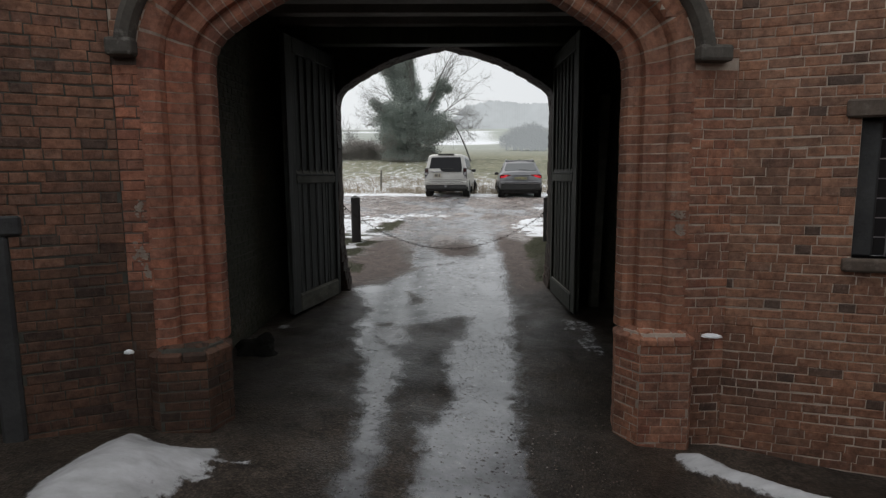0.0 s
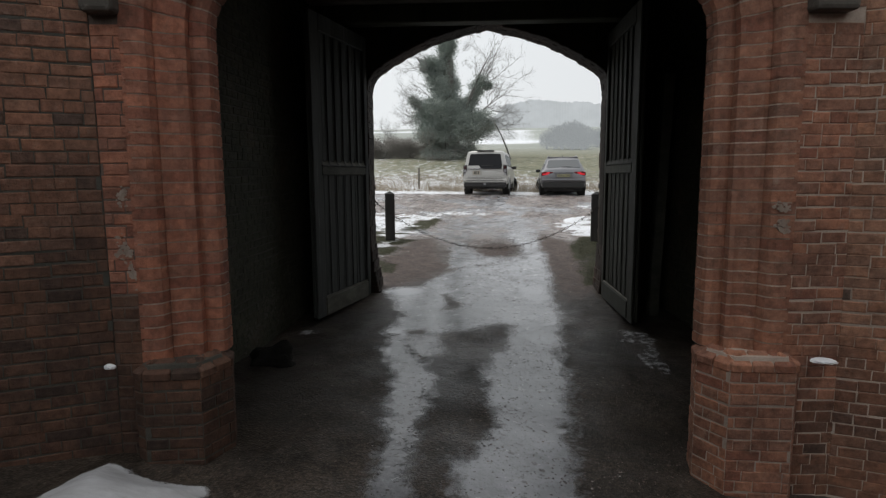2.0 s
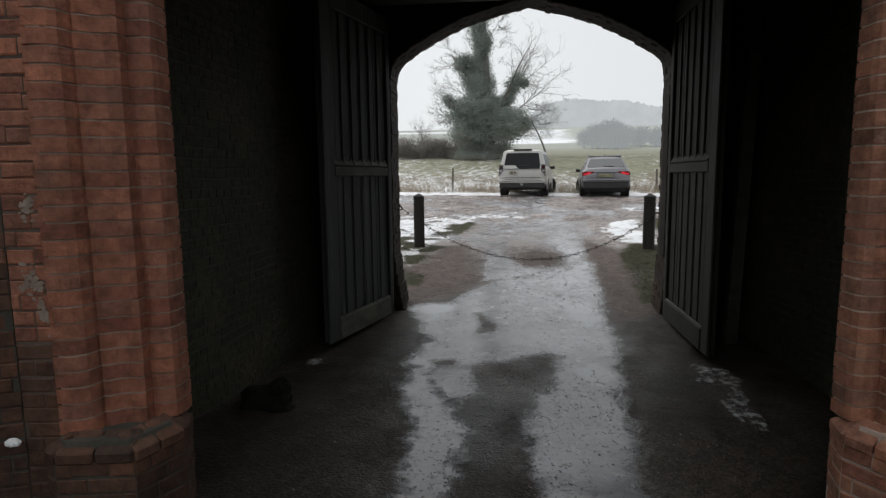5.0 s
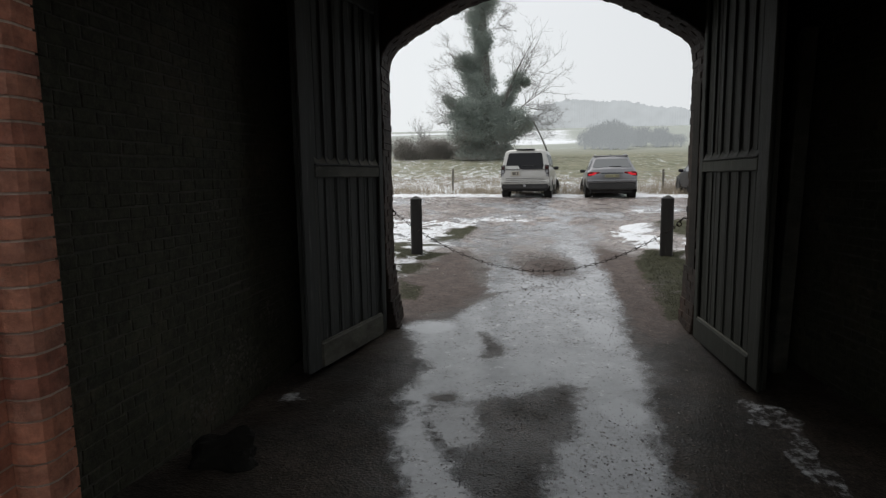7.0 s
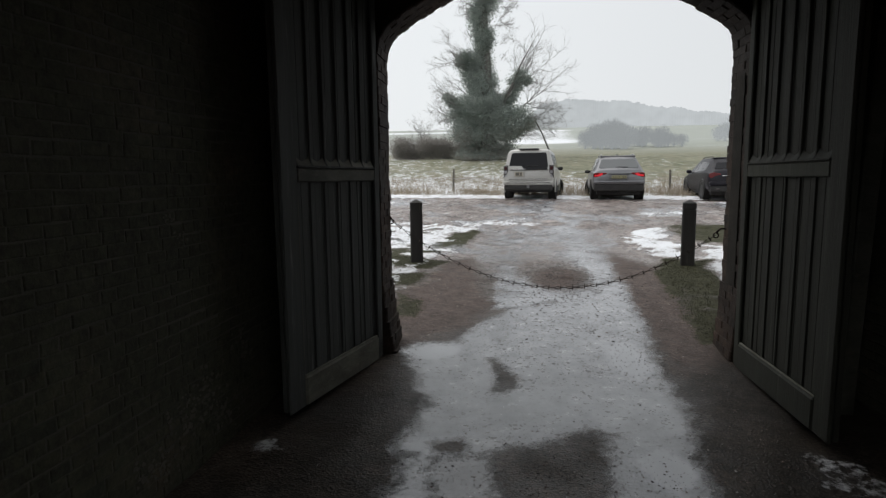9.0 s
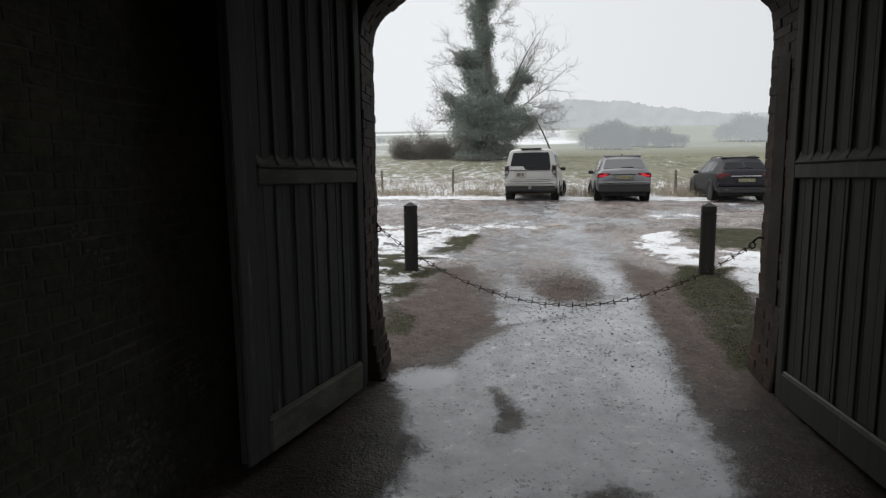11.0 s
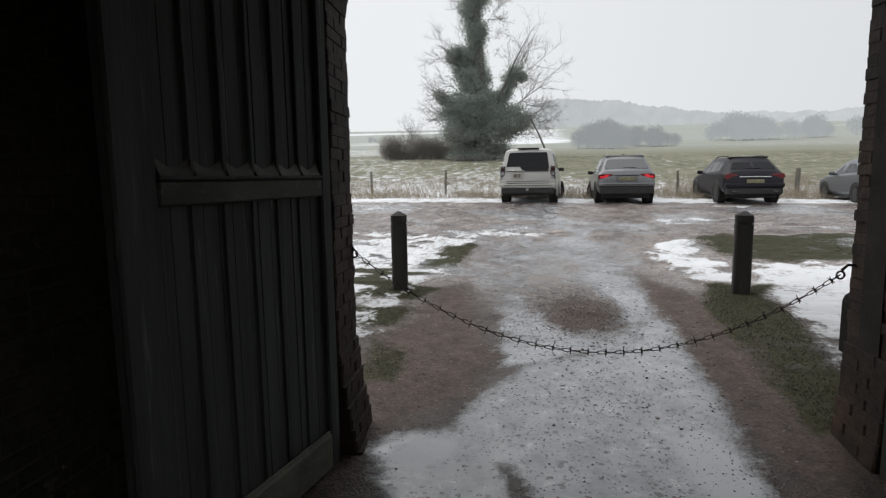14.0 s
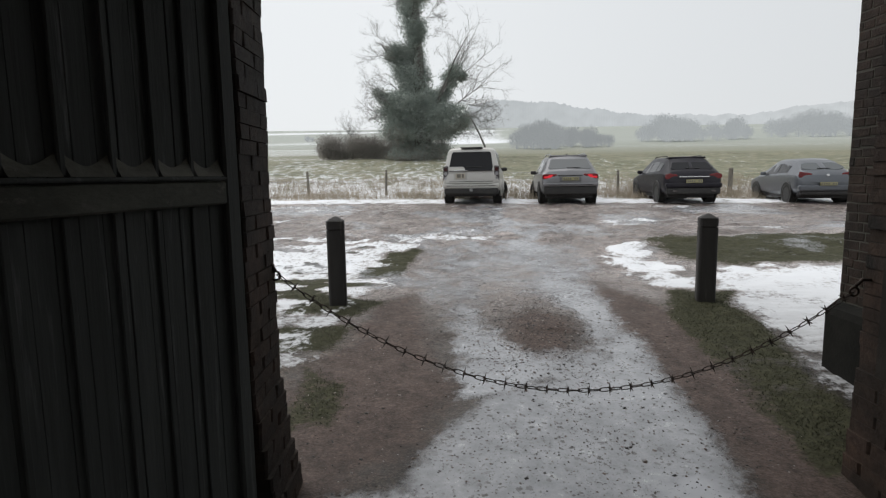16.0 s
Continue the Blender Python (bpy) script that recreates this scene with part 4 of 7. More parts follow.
arch_right = tagged(part_of("arch_moulding_right", bpy.data.meshes.new("arch_moulding_right"), MORTAR), "moulded brown-red brick jamb and half arch", "arch", kind="structure")
for holder, u in ((arch_left, -1.6), (arch_right, 1.6)):
    bm = box(u - 0.03, u + 0.03, 0.28, 0.31, 0.0, 2.4)
    bm.transform(FRONT)
    bm.to_mesh(holder.data)
    bm.free()

# label mould over the arch, with its returned stops
hood_line = arch_line(NEAR_HALF, NEAR_SPRING, 2.3, 40)
hood_line = np.array([p for p in hood_line if p[1] > 2.58])
HOOD = [(0.435, 0.02), (0.44, -0.03), (0.455, -0.075), (0.50, -0.10), (0.535, -0.095), (0.55, -0.03), (0.55, 0.02)]
swept(near_wall, "label_mould", hood_line, HOOD, STONE, "grey weathered label mould")
for u0, u1 in ((-2.13, -1.95), (1.95, 2.20)):
    bm = box(u0, u1, -0.10, 0.02, 2.58, 2.70, 0.025, 2)
    bm.transform(FRONT)
    part("label_stop", bm, STONE, near_wall, "grey returned label stop")


# plinths at the feet of the jambs
def plinth(name, plan, label, mat, bed_mat):
    holder = base(name, Matrix.Identity(4), label, "plinth", kind="structure")
    bm = bmesh.new()
    low = [bm.verts.new((u, d, -0.6)) for u, d in plan]
    high = [bm.verts.new((u, d, 0.47)) for u, d in plan]
    cu, cd = sum(p[0] for p in plan) / len(plan), sum(p[1] for p in plan) / len(plan)
    cap = [bm.verts.new((cu + (u - cu) * 0.80, cd + (d - cd) * 0.80, 0.565)) for u, d in plan]
    n = len(plan)
    for i in range(n):
        j = (i + 1) % n
        bm.faces.new((low[i], low[j], high[j], high[i]))
        bm.faces.new((high[i], high[j], cap[j], cap[i]))
    bm.faces.new(cap)
    bm.faces.new(low[::-1])
    bmesh.ops.recalc_face_normals(bm, faces=bm.faces)
    bm.transform(FRONT)
    part("core", bm, bed_mat, holder)
    for i in range(n - 1):
        a, b = plan[i], plan[i + 1]
        length = math.hypot(b[0] - a[0], b[1] - a[1])
        ang = math.degrees(math.atan2(b[1] - a[1], b[0] - a[0]))
        lay_bricks(holder, FRONT @ pose(a[0], a[1], 0, 0, 0, ang), length, -0.37, 0.47, mat, (-1, 9, -1, 9), seed=20 + i)
        # sloping cap bricks
        g = FRONT @ pose(a[0], a[1], 0.475, 0, 0, ang)
        k = max(1, int(length / 0.12))
        for q in range(k):
            bm = box(q * length / k + 0.004, (q + 1) * length / k - 0.004, -0.012, 0.11, 0.0, 0.055, 0.008)
            for v in bm.verts:
                if v.co.y > 0.05:
                    v.co.z += 0.055
            bm.transform(g)
            part("brick", bm, mat, holder)
    return holder


plinth("plinth_right", [(1.545, 0.33), (1.495, 0.16), (1.60, -0.06), (1.98, -0.10), (2.03, -0.04), (2.03, 0.05)], "rounded brick plinth at the foot of the jamb", BRICK_BROWN, MORTAR_MID)
plinth("plinth_left", [(-2.0, 0.05), (-2.0, -0.05), (-1.93, -0.10), (-1.60, -0.07), (-1.495, 0.16), (-1.545, 0.33)], "damp brick plinth, dimmed in colour, at the foot of the jamb", BRICK_DIMMED, MORTAR_OLD)

# passage walls, ceiling and the outer arch
PASS_L = pose(-2.36, 4.95, 0, 0, 0, 87)
PASS_R = pose(2.33, 9.30, 0, 0, 0, -87)
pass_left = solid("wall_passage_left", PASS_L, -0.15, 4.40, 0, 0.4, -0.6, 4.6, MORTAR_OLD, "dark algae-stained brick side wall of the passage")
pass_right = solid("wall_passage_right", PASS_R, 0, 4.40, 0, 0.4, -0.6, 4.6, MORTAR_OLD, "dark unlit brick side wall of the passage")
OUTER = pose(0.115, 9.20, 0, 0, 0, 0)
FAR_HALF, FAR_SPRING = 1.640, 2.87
far_wall = pierced_wall("wall_field_front", OUTER, -2.7, 2.7, 7.0, 0.0, 0.445, FAR_HALF, FAR_SPRING, -0.4, MORTAR_BLACK, "dark brick wall with the outer arch")
ceiling = tagged(part_of("ceiling", bpy.data.meshes.new("ceiling"), PLASTER), "dark plaster ceiling of the gate passage on old joists", "ceiling", kind="structure")
bm = bmesh.new()
box(-2.75, 2.75, 4.6, 9.75, 4.05, 4.25, bm=bm)
for k in range(7):
    box(-2.4, 2.4, 5.35 + 0.55 * k, 5.53 + 0.55 * k, 3.85, 4.05, 0.01, bm=bm)
bm.to_mesh(ceiling.data)
bm.free()

# timber lintel across the passage before the outer arch
bm = box(-2.2, 2.2, 8.78, 9.0, 3.62, 3.85, 0.015)
tagged(part("passage_beam", bm, OAK), "black oak beam across the gate passage", "beam", kind="structure")

# uneven arris bricks of the outer arch
far_jamb = tagged(part_of("arch_field_side", bpy.data.meshes.new("arch_field_side"), MORTAR_BLACK), "ragged old brick edge of the outer arch", "arch", kind="structure")
bm = box(1.62, 1.66, 0.1, 0.3, 0.2, 2.6)
bm.transform(OUTER)
bm.to_mesh(far_jamb.data)
bm.free()
rng = random.Random(5)
far_line = arch_line(FAR_HALF, FAR_SPRING, -0.1, 40)
fs, fn = along(far_line)
count = int(fs[-1] / 0.0715)
for k in range(count):
    joint = 0.03 if np.interp((k + 0.5) * fs[-1] / count, fs, far_line[:, 1]) > 0.8 else 0.006
    v0, v1 = (k + joint) * fs[-1] / count, (k + 1 - joint) * fs[-1] / count
    q0, q1 = [np.array([np.interp(v, fs, far_line[:, 0]), np.interp(v, fs, far_line[:, 1])]) for v in (v0, v1)]
    w = np.array([np.interp((v0 + v1) / 2, fs, fn[:, 0]), np.interp((v0 + v1) / 2, fs, fn[:, 1])])
    foot = max(0.0, 0.80 - q0[1])
    out = 0.003 + 0.014 * rng.random() + (0.05 if q0[0] < 0 else 0.075) * min(foot, 0.8) + (0.12 * foot ** 2 if q0[0] < 0 else 0.0)
    cut = (0.14 if k % 2 else 0.29) + rng.uniform(-0.03, 0.03)
    for d0, d1 in ((-0.008, cut - 0.1 * joint * 0.7), (cut + 0.1 * joint * 0.7, 0.452)):
        g = Geo()
        jut = out + rng.uniform(-0.004, 0.004)
        for q in (q0, q1):
            wob = rng.uniform(-0.003, 0.003)
            a, b, c = q - w * (jut + wob), q + w * 0.02, q - w * (jut - 0.012)
            g.v += [(b[0], d0, b[1]), (c[0], d0, c[1]), (a[0], d0 + 0.014, a[1]), (a[0], d1 - 0.014, a[1]), (c[0], d1, c[1]), (b[0], d1, b[1])]
        g.f = [(i, i + 1, 7 + i, 6 + i) for i in range(5)] + [(5, 4, 3, 2, 1, 0), (6, 7, 8, 9, 10, 11)]
        me = g.mesh("brick")
        me.transform(OUTER)
        part_of("brick", me, BRICK_BLACK, far_jamb)

# polygonal turret outside the arch, on its own plinth
def prism(cx, cy, r, z0, z1, turn, bevel=0.0):
    bm = bmesh.new()
    bmesh.ops.create_cone(bm, cap_ends=True, segments=8, radius1=r, radius2=r, depth=z1 - z0, matrix=pose(cx, cy, (z0 + z1) / 2, 0, 0, turn))
    if bevel:
        bmesh.ops.bevel(bm, geom=[e for e in bm.edges if all(v.co.z > z1 - 0.01 for v in e.verts)], offset=bevel, segments=3, affect="EDGES", profile=0.5)
    return bm


turret = tagged(part("wall_turret", prism(3.55, 10.6, 1.045, -0.6, 7.0, 22.5), MORTAR_OLD), "dark brick turret flanking the outer arch", "turret", kind="structure")
tagged(part("plinth_turret", prism(3.55, 10.6, 1.137, -0.4, 0.77, 22.5, 0.11), DARK_STONE), "black rounded plinth of the turret", "plinth", kind="structure")
for k in (3, 4, 5):
    a0, a1 = radians(22.5 + 45 * k), radians(22.5 + 45 * (k + 1))
    p, q = Vector((3.55 + 1.045 * math.cos(a0), 10.6 + 1.045 * math.sin(a0), 0)), Vector((3.55 + 1.045 * math.cos(a1), 10.6 + 1.045 * math.sin(a1), 0))
    lay_bricks(turret, pose(p.x, p.y, 0, 0, 0, math.degrees(math.atan2(q.y - p.y, q.x - p.x))), (q - p).length, 0.77, 6.9, BRICK_BLACK, (0, 1, 0.8, 2.6) if k == 3 else (0, 1, 0.8, 2.0), 60 + k)

# unseen walls added behind and beside: they close the court and cut its skylight
for nm, x0, x1, y0, y1 in (("wall_court_back", -6.2, 7.2, -5.6, -5.2), ("wall_court_west", -5.75, -5.35, -5.2, 3.45), ("wall_court_east", 6.1, 6.5, -5.2, 3.8)):
    solid(nm, Matrix.Identity(4), x0, x1, y0, y1, -0.6, 4.6, BRICK_PLAIN, "unseen brick wall added to cut skylight and close the court")


# ---- oak gate leaves, folded back into the passage ----
def gate_leaf(name, m, length, top, flip, label, wood, foot):
    """Local x from the hinge to the free edge, local y through the leaf; the framed face looks to -y (flip turns it to +y)."""
    leaf = base(name, m, label, "gate")
    s = -1.0 if not flip else 1.0

    def slab(n, x0, x1, d0, d1, z0, z1, mat=wood, bev=0.006, lab=""):
        a, b = sorted((s * d0, s * d1))
        return part(n, box(x0, x1, a, b, z0, z1, bev), mat, leaf, lab)

    rail = OAK_GREY if foot is OAK_PALE else OAK
    rng = random.Random(len(name))
    n = 16
    for k in range(n):
        x0, x1 = length * k / n, length * (k + 1) / n
        slab("board", x0 + 0.0006, x1 - 0.0006, -0.02, 0.0125 + rng.uniform(0, 0.004), 0.04, top, wood, 0.0025)
    wide, slim = 0.20, 0.10
    slab("stile", length - wide, length, 0.0175, 0.047, 0.02, top, wood, 0.01)
    slab("stile", 0.0, slim, 0.0175, 0.047, 0.02, top, wood, 0.01)
    slab("worn_arris", length - wide - 0.009, length - wide - 0.001, 0.0175, 0.040, 0.30, 1.62, foot, 0.003, "inner arris strip of the stile")
    slab("bottom_rail", slim, length - wide, 0.021, 0.056, 0.02, 0.25, foot, 0.014, "worn bottom rail")
    slab("worn_arris", slim + 0.005, length - wide - 0.005, 0.023, 0.044, 0.251, 0.262, OAK_PALE, 0.004, "pale strip on top of the bottom rail")
    slab("middle_rail", slim, length - wide, 0.021, 0.050, 1.715, 1.815, rail, 0.008, "worn grey middle rail")
    slab("rail_bead", slim, length - wide, 0.021, 0.057, 1.818, 1.834, wood, 0.006)
    inner = length - wide - slim
    for k in range(6):
        # scooped slope of each bay, between the feet of the muntins
        u0, u1 = slim + inner * k / 6 + 0.012, slim + inner * (k + 1) / 6 - 0.012
        g = Geo()
        m0, rows = 9, 5
        for j in range(rows + 1):
            for i in range(m0 + 1):
                f, h = i / m0, j / rows
                rim = 1.836 + 0.075 * h * (0.45 + 0.55 * abs(2 * f - 1) ** 1.5)
                g.v.append((u0 + (u1 - u0) * f, s * (0.048 - 0.030 * h ** 0.7), rim))
        for j in range(rows):
            for i in range(m0):
                q = j * (m0 + 1) + i
                g.f.append((q, q + 1, q + m0 + 2, q + m0 + 1) if s < 0 else (q, q + m0 + 1, q + m0 + 2, q + 1))
        part_of("weathering", g.mesh("weathering", True), foot, leaf, "scooped weathered slope over the middle rail")
    slab("top_rail", slim, length - wide, 0.021, 0.050, top - 0.2, top, wood, 0.01)
    for k in range(1, 6):
        x = slim + inner * k / 6
        slab("muntin", x - 0.013, x + 0.013, 0.0172, 0.027, 0.25, 1.712, wood, 0.004)
        slab("muntin", x - 0.013, x + 0.013, 0.0172, 0.034, 1.836, top - 0.2, wood, 0.005)
    for z in (0.5, 2.6):
        slab("strap_hinge", 0.02, length * 0.6, -0.032, -0.021, z, z + 0.06, IRON, 0.002, "black iron strap hinge")
    return leaf


LEAF_L = pose(-1.56, 9.18, -0.02, 0, 0, math.degrees(math.atan2(7.74 - 9.18, -1.93 + 1.56)))
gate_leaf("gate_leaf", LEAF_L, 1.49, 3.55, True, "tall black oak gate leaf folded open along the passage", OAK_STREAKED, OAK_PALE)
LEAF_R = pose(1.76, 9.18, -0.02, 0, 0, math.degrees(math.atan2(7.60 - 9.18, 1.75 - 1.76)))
gate_leaf("gate_leaf", LEAF_R, 1.58, 3.55, False, "tall black oak gate leaf standing open in shadow", OAK_SHADED, OAK_SHADED)

# loose timber post behind the leaf and a low heap by the wall
bm = box(2.08, 2.2, 8.2, 8.32, 0.0, 2.9, 0.012, 1)
for v in bm.verts:
    v.co.x += 0.03 * v.co.z
    v.co.z += -0.06
tagged(part("timber_post", bm, OAK_GREY), "grey timber post leaning on the passage wall", "post")
bm = bmesh.new()
bmesh.ops.create_icosphere(bm, subdivisions=4, radius=0.17)
for v in bm.verts:
    n, f = noise.noise(v.co * 7.0 + Vector((3.1, 0, 0))), noise.noise(v.co * 21.0)
    v.co = Vector((v.co.x * 1.25, v.co.y * 0.95, max(v.co.z, -0.06) * 1.05)) * (1 + 0.55 * n + 0.16 * f)
    v.co.x += 0.5 * max(v.co.z, 0) ** 2 * 3
bm.transform(pose(-1.95, 6.36, -0.06))
tagged(part("coal_sack", bm, DARK_STONE), "black crumpled sack on the gravel by the passage wall", "sack")


# ---- leaded window and low doorway of the courtyard walls ----
def leaded_window():
    u0, u1, z0, z1 = WIN
    w = base("window_1", CANT_R, "small stone-framed leaded window in brick", "window", kind="structure")
    part("window_sill", box(u0 - 0.06, u1 + 0.06, -0.05, 0.24, z0 - 0.10, z0, 0.02, 2), BROWN_STONE, w)
    part("lintel", box(u0 - 0.10, u1 + 0.10, -0.035, 0.24, z1, z1 + 0.13, 0.015, 1), BROWN_STONE, w)
    mid = (u0 + u1) / 2
    for a, b in ((u0, u0 + 0.15), (mid - 0.05, mid + 0.05), (u1 - 0.09, u1)):
        part("mullion", box(a, b, 0.06, 0.24, z0, z1, 0.02, 1), SLATE, w)
    for a, b in ((u0 + 0.15, mid - 0.05), (mid + 0.05, u1 - 0.09)):
        for i in range(3):
            for k in range(7):
                x0, x1 = a + (b - a) * i / 3, a + (b - a) * (i + 1) / 3
                q0, q1 = z0 + (z1 - z0) * k / 7, z0 + (z1 - z0) * (k + 1) / 7
                bm = box(x0 + 0.004, x1 - 0.004, 0.15, 0.155, q0 + 0.004, q1 - 0.004)
                bm.transform(pose(0, 0, 0, random.uniform(-0.6, 0.6), 0, random.uniform(-0.6, 0.6)))
                part("pane", bm, LEADED, w)
        g = bmesh.new()
        for i in range(4):
            x = a + (b - a) * i / 3
            box(x - 0.005, x + 0.005, 0.142, 0.162, z0, z1, bm=g)
        for k in range(8):
            q = z0 + (z1 - z0) * k / 7
            box(a, b, 0.143, 0.161, q - 0.004, q + 0.004, bm=g)
        part("lead_bars", g, ALLOY, w, "dull grey lead cames")
    return w


leaded_window()


def low_door():
    u0, u1, _, z1 = HATCH
    d = base("door_1", CANT_L, "low dark plank door in a grey stone frame", "door", kind="structure")
    part("lintel", box(u0 - 0.02, u1 + 0.08, -0.03, 0.22, z1 - 0.01, z1 + 0.12, 0.015, 1), SLATE, d)
    part("jamb", box(u1 - 0.14, u1 - 0.002, -0.025, 0.22, -0.3, z1 - 0.012, 0.02, 1), SLATE, d, "grey stone door jamb")
    part("jamb", box(u0 + 0.002, u0 + 0.14, -0.025, 0.22, -0.3, z1 - 0.012, 0.02, 1), SLATE, d, "grey stone door jamb")
    n = 6
    for k in range(n):
        a, b = u0 + 0.14 + (u1 - u0 - 0.28) * k / n, u0 + 0.14 + (u1 - u0 - 0.28) * (k + 1) / n
        part("plank", box(a + 0.003, b - 0.003, 0.14, 0.18, -0.1, z1 - 0.015, 0.004), OAK, d)
    return d


low_door()

# ---- bollards and the spiked chain ----
def bollard(x, y, turn, label):
    b = base("bollard", pose(x, y, floor_at(x, y) - 0.04, 0, 0, turn), label, "bollard", "bollards flanking the drive")
    w = 0.100

    def squared(x, z0, z1, chamfer):
        bm = box(-x, x, -x, x, z0, z1)
        bmesh.ops.bevel(bm, geom=[e for e in bm.edges if abs(e.verts[0].co.z - e.verts[1].co.z) > 0.01], offset=chamfer, segments=2, affect="EDGES", profile=0.5)
        return bm

    part("shaft", squared(w, -0.2, 0.888, 0.028), POST, b)
    part("neck", squared(w - 0.012, 0.886, 0.904, 0.024), POST, b)
    bm = squared(w, 0.902, 0.99, 0.028)
    top = max(v.co.z for v in bm.verts)
    part("cap_block", bm, POST, b)
    bm = bmesh.new()
    bmesh.ops.create_cone(bm, cap_ends=True, segments=4, radius1=0.134, radius2=0.015, depth=0.05, matrix=pose(0, 0, top + 0.028, 0, 0, 45))
    part("pyramid_top", bm, POST, b)
    return b


bollard(-1.79, 12.98, 8, "square dark timber bollard with a grooved pyramid cap")
bollard(2.43, 12.97, -17, "square dark timber bollard standing in snowy turf")


def spiked_chain():
    c = base("spiked_chain", Matrix.Identity(4), "rusty black iron chain with spikes, slung low", "chain")
    pts = []
    for x in np.linspace(-1.49, 1.66, 260):
        z = 0.622 + 0.238 * (x - 0.18) ** 2
        pts.append((x, 9.60 - 0.05 * math.sin(math.pi * (x + 1.49) / 3.15), z))
    pts = np.array(pts)
    s = np.r_[0, np.cumsum(np.linalg.norm(np.diff(pts, axis=0), axis=1))]

    def spot(v):
        return Vector([np.interp(v, s, pts[:, k]) for k in range(3)])

    link = Geo()
    ring = [(0.034 * math.copysign(abs(math.cos(a)) ** 0.8, math.cos(a)), 0.011 * math.sin(a), 0) for a in np.linspace(0, 2 * math.pi, 13)[:-1]]
    link.tube(ring, 0.0030, 5, True)
    link_me = link.mesh("link", True)
    link_me.materials.append(IRON)
    spike = Geo()
    for m in (pose(0, 0, 0), pose(0, 0, 0, 90, 0, 0)):
        g = [(0.006, 0, 0), (-0.006, 0, 0), (0, 0.012, 0), (0, -0.012, 0), (0, 0, 0.042), (0, 0, -0.042)]
        spike.add([tuple(m @ Vector(p)) for p in g], [(0, 2, 4), (2, 1, 4), (1, 3, 4), (3, 0, 4), (2, 0, 5), (1, 2, 5), (3, 1, 5), (0, 3, 5)])
    spike_me = spike.mesh("spike")
    spike_me.materials.append(IRON)
    v, k = 0.03, 0
    rng = random.Random(2)
    while v < s[-1] - 0.03:
        p, q = spot(v - 0.02), spot(v + 0.02)
        ax = (q - p).normalized()
        side = ax.cross(Vector((0, 0, 1))).normalized()
        m = Matrix((ax, side, side.cross(ax) * -1)).transposed().to_4x4()
        m.translation = spot(v)
        part_of("link", link_me, None, c, m=m @ pose(0, 0, 0, 90 * (k % 2) + rng.uniform(-14, 14)))
        if k % 2:
            mm = m.copy()
            mm.translation = spot(v + 0.026)
            part_of("spike", spike_me, None, c, m=mm @ pose(0, 0, 0, rng.uniform(-35, 35)))
        v += 0.058
        k += 1
    for x, z in ((-1.50, 1.30), (1.66, 1.16)):
        g = Geo()
        g.tube([(x + 0.024 * math.cos(a), 9.60, z - 0.02 + 0.024 * math.sin(a)) for a in np.linspace(0, 2 * math.pi, 15)[:-1]], 0.007, 6, True)
        part_of("ring", g.mesh("ring", True), IRON, c, "iron wall ring")
    g = Geo()
    g.tube([(-1.60, 9.60, 1.33), (-1.52, 9.60, 1.345), (-1.50, 9.60, 1.30)], 0.012, 6)
    part_of("staple", g.mesh("staple", True), IRON, c, "iron staple in the jamb")
    g = Geo()
    g.tube([(1.80, 9.60, 1.20), (1.70, 9.60, 1.205), (1.665, 9.60, 1.17)], 0.010, 6)
    part_of("staple", g.mesh("staple", True), IRON, c, "iron staple in the jamb")
    return c


spiked_chain()


# ---- parked cars: local y runs forward from the rear bumper ----
def panel(points, thick, m):
    """A flat plate from an outline in its own x, z, standing proud along its -y."""
    bm = bmesh.new()
    a = [bm.verts.new((x, 0, z)) for x, z in points]
    b = [bm.verts.new((x, -thick, z)) for x, z in points]
    n = len(points)
    bm.faces.new(a)
    bm.faces.new(b[::-1])
    for i in range(n):
        bm.faces.new((a[i], a[(i + 1) % n], b[(i + 1) % n], b[i]))
    bmesh.ops.recalc_face_normals(bm, faces=bm.faces)
    bmesh.ops.bevel(bm, geom=[e for e in bm.edges if len(e.link_faces) == 2 and abs(e.calc_face_angle(0)) > 1.0], offset=thick * 0.4, segments=1, affect="EDGES")
    bm.transform(m)
    return bm


def section(w, zb, belt, wr, zr):
    belt = min(belt, zr - 0.09)
    half = [(0.0, zb), (0.82 * w, zb), (0.965 * w, zb + 0.10), (w, zb + 0.24), (w, 0.5 * (zb + belt) + 0.16), (0.985 * w, belt - 0.02), (0.965 * w, belt + 0.015),
            (wr + 0.015, zr - 0.085), (wr - 0.03, zr - 0.035), (wr - 0.14, zr), (0.0, zr + 0.022)]
    return half + [(-x, z) for x, z in half[-2:0:-1]]


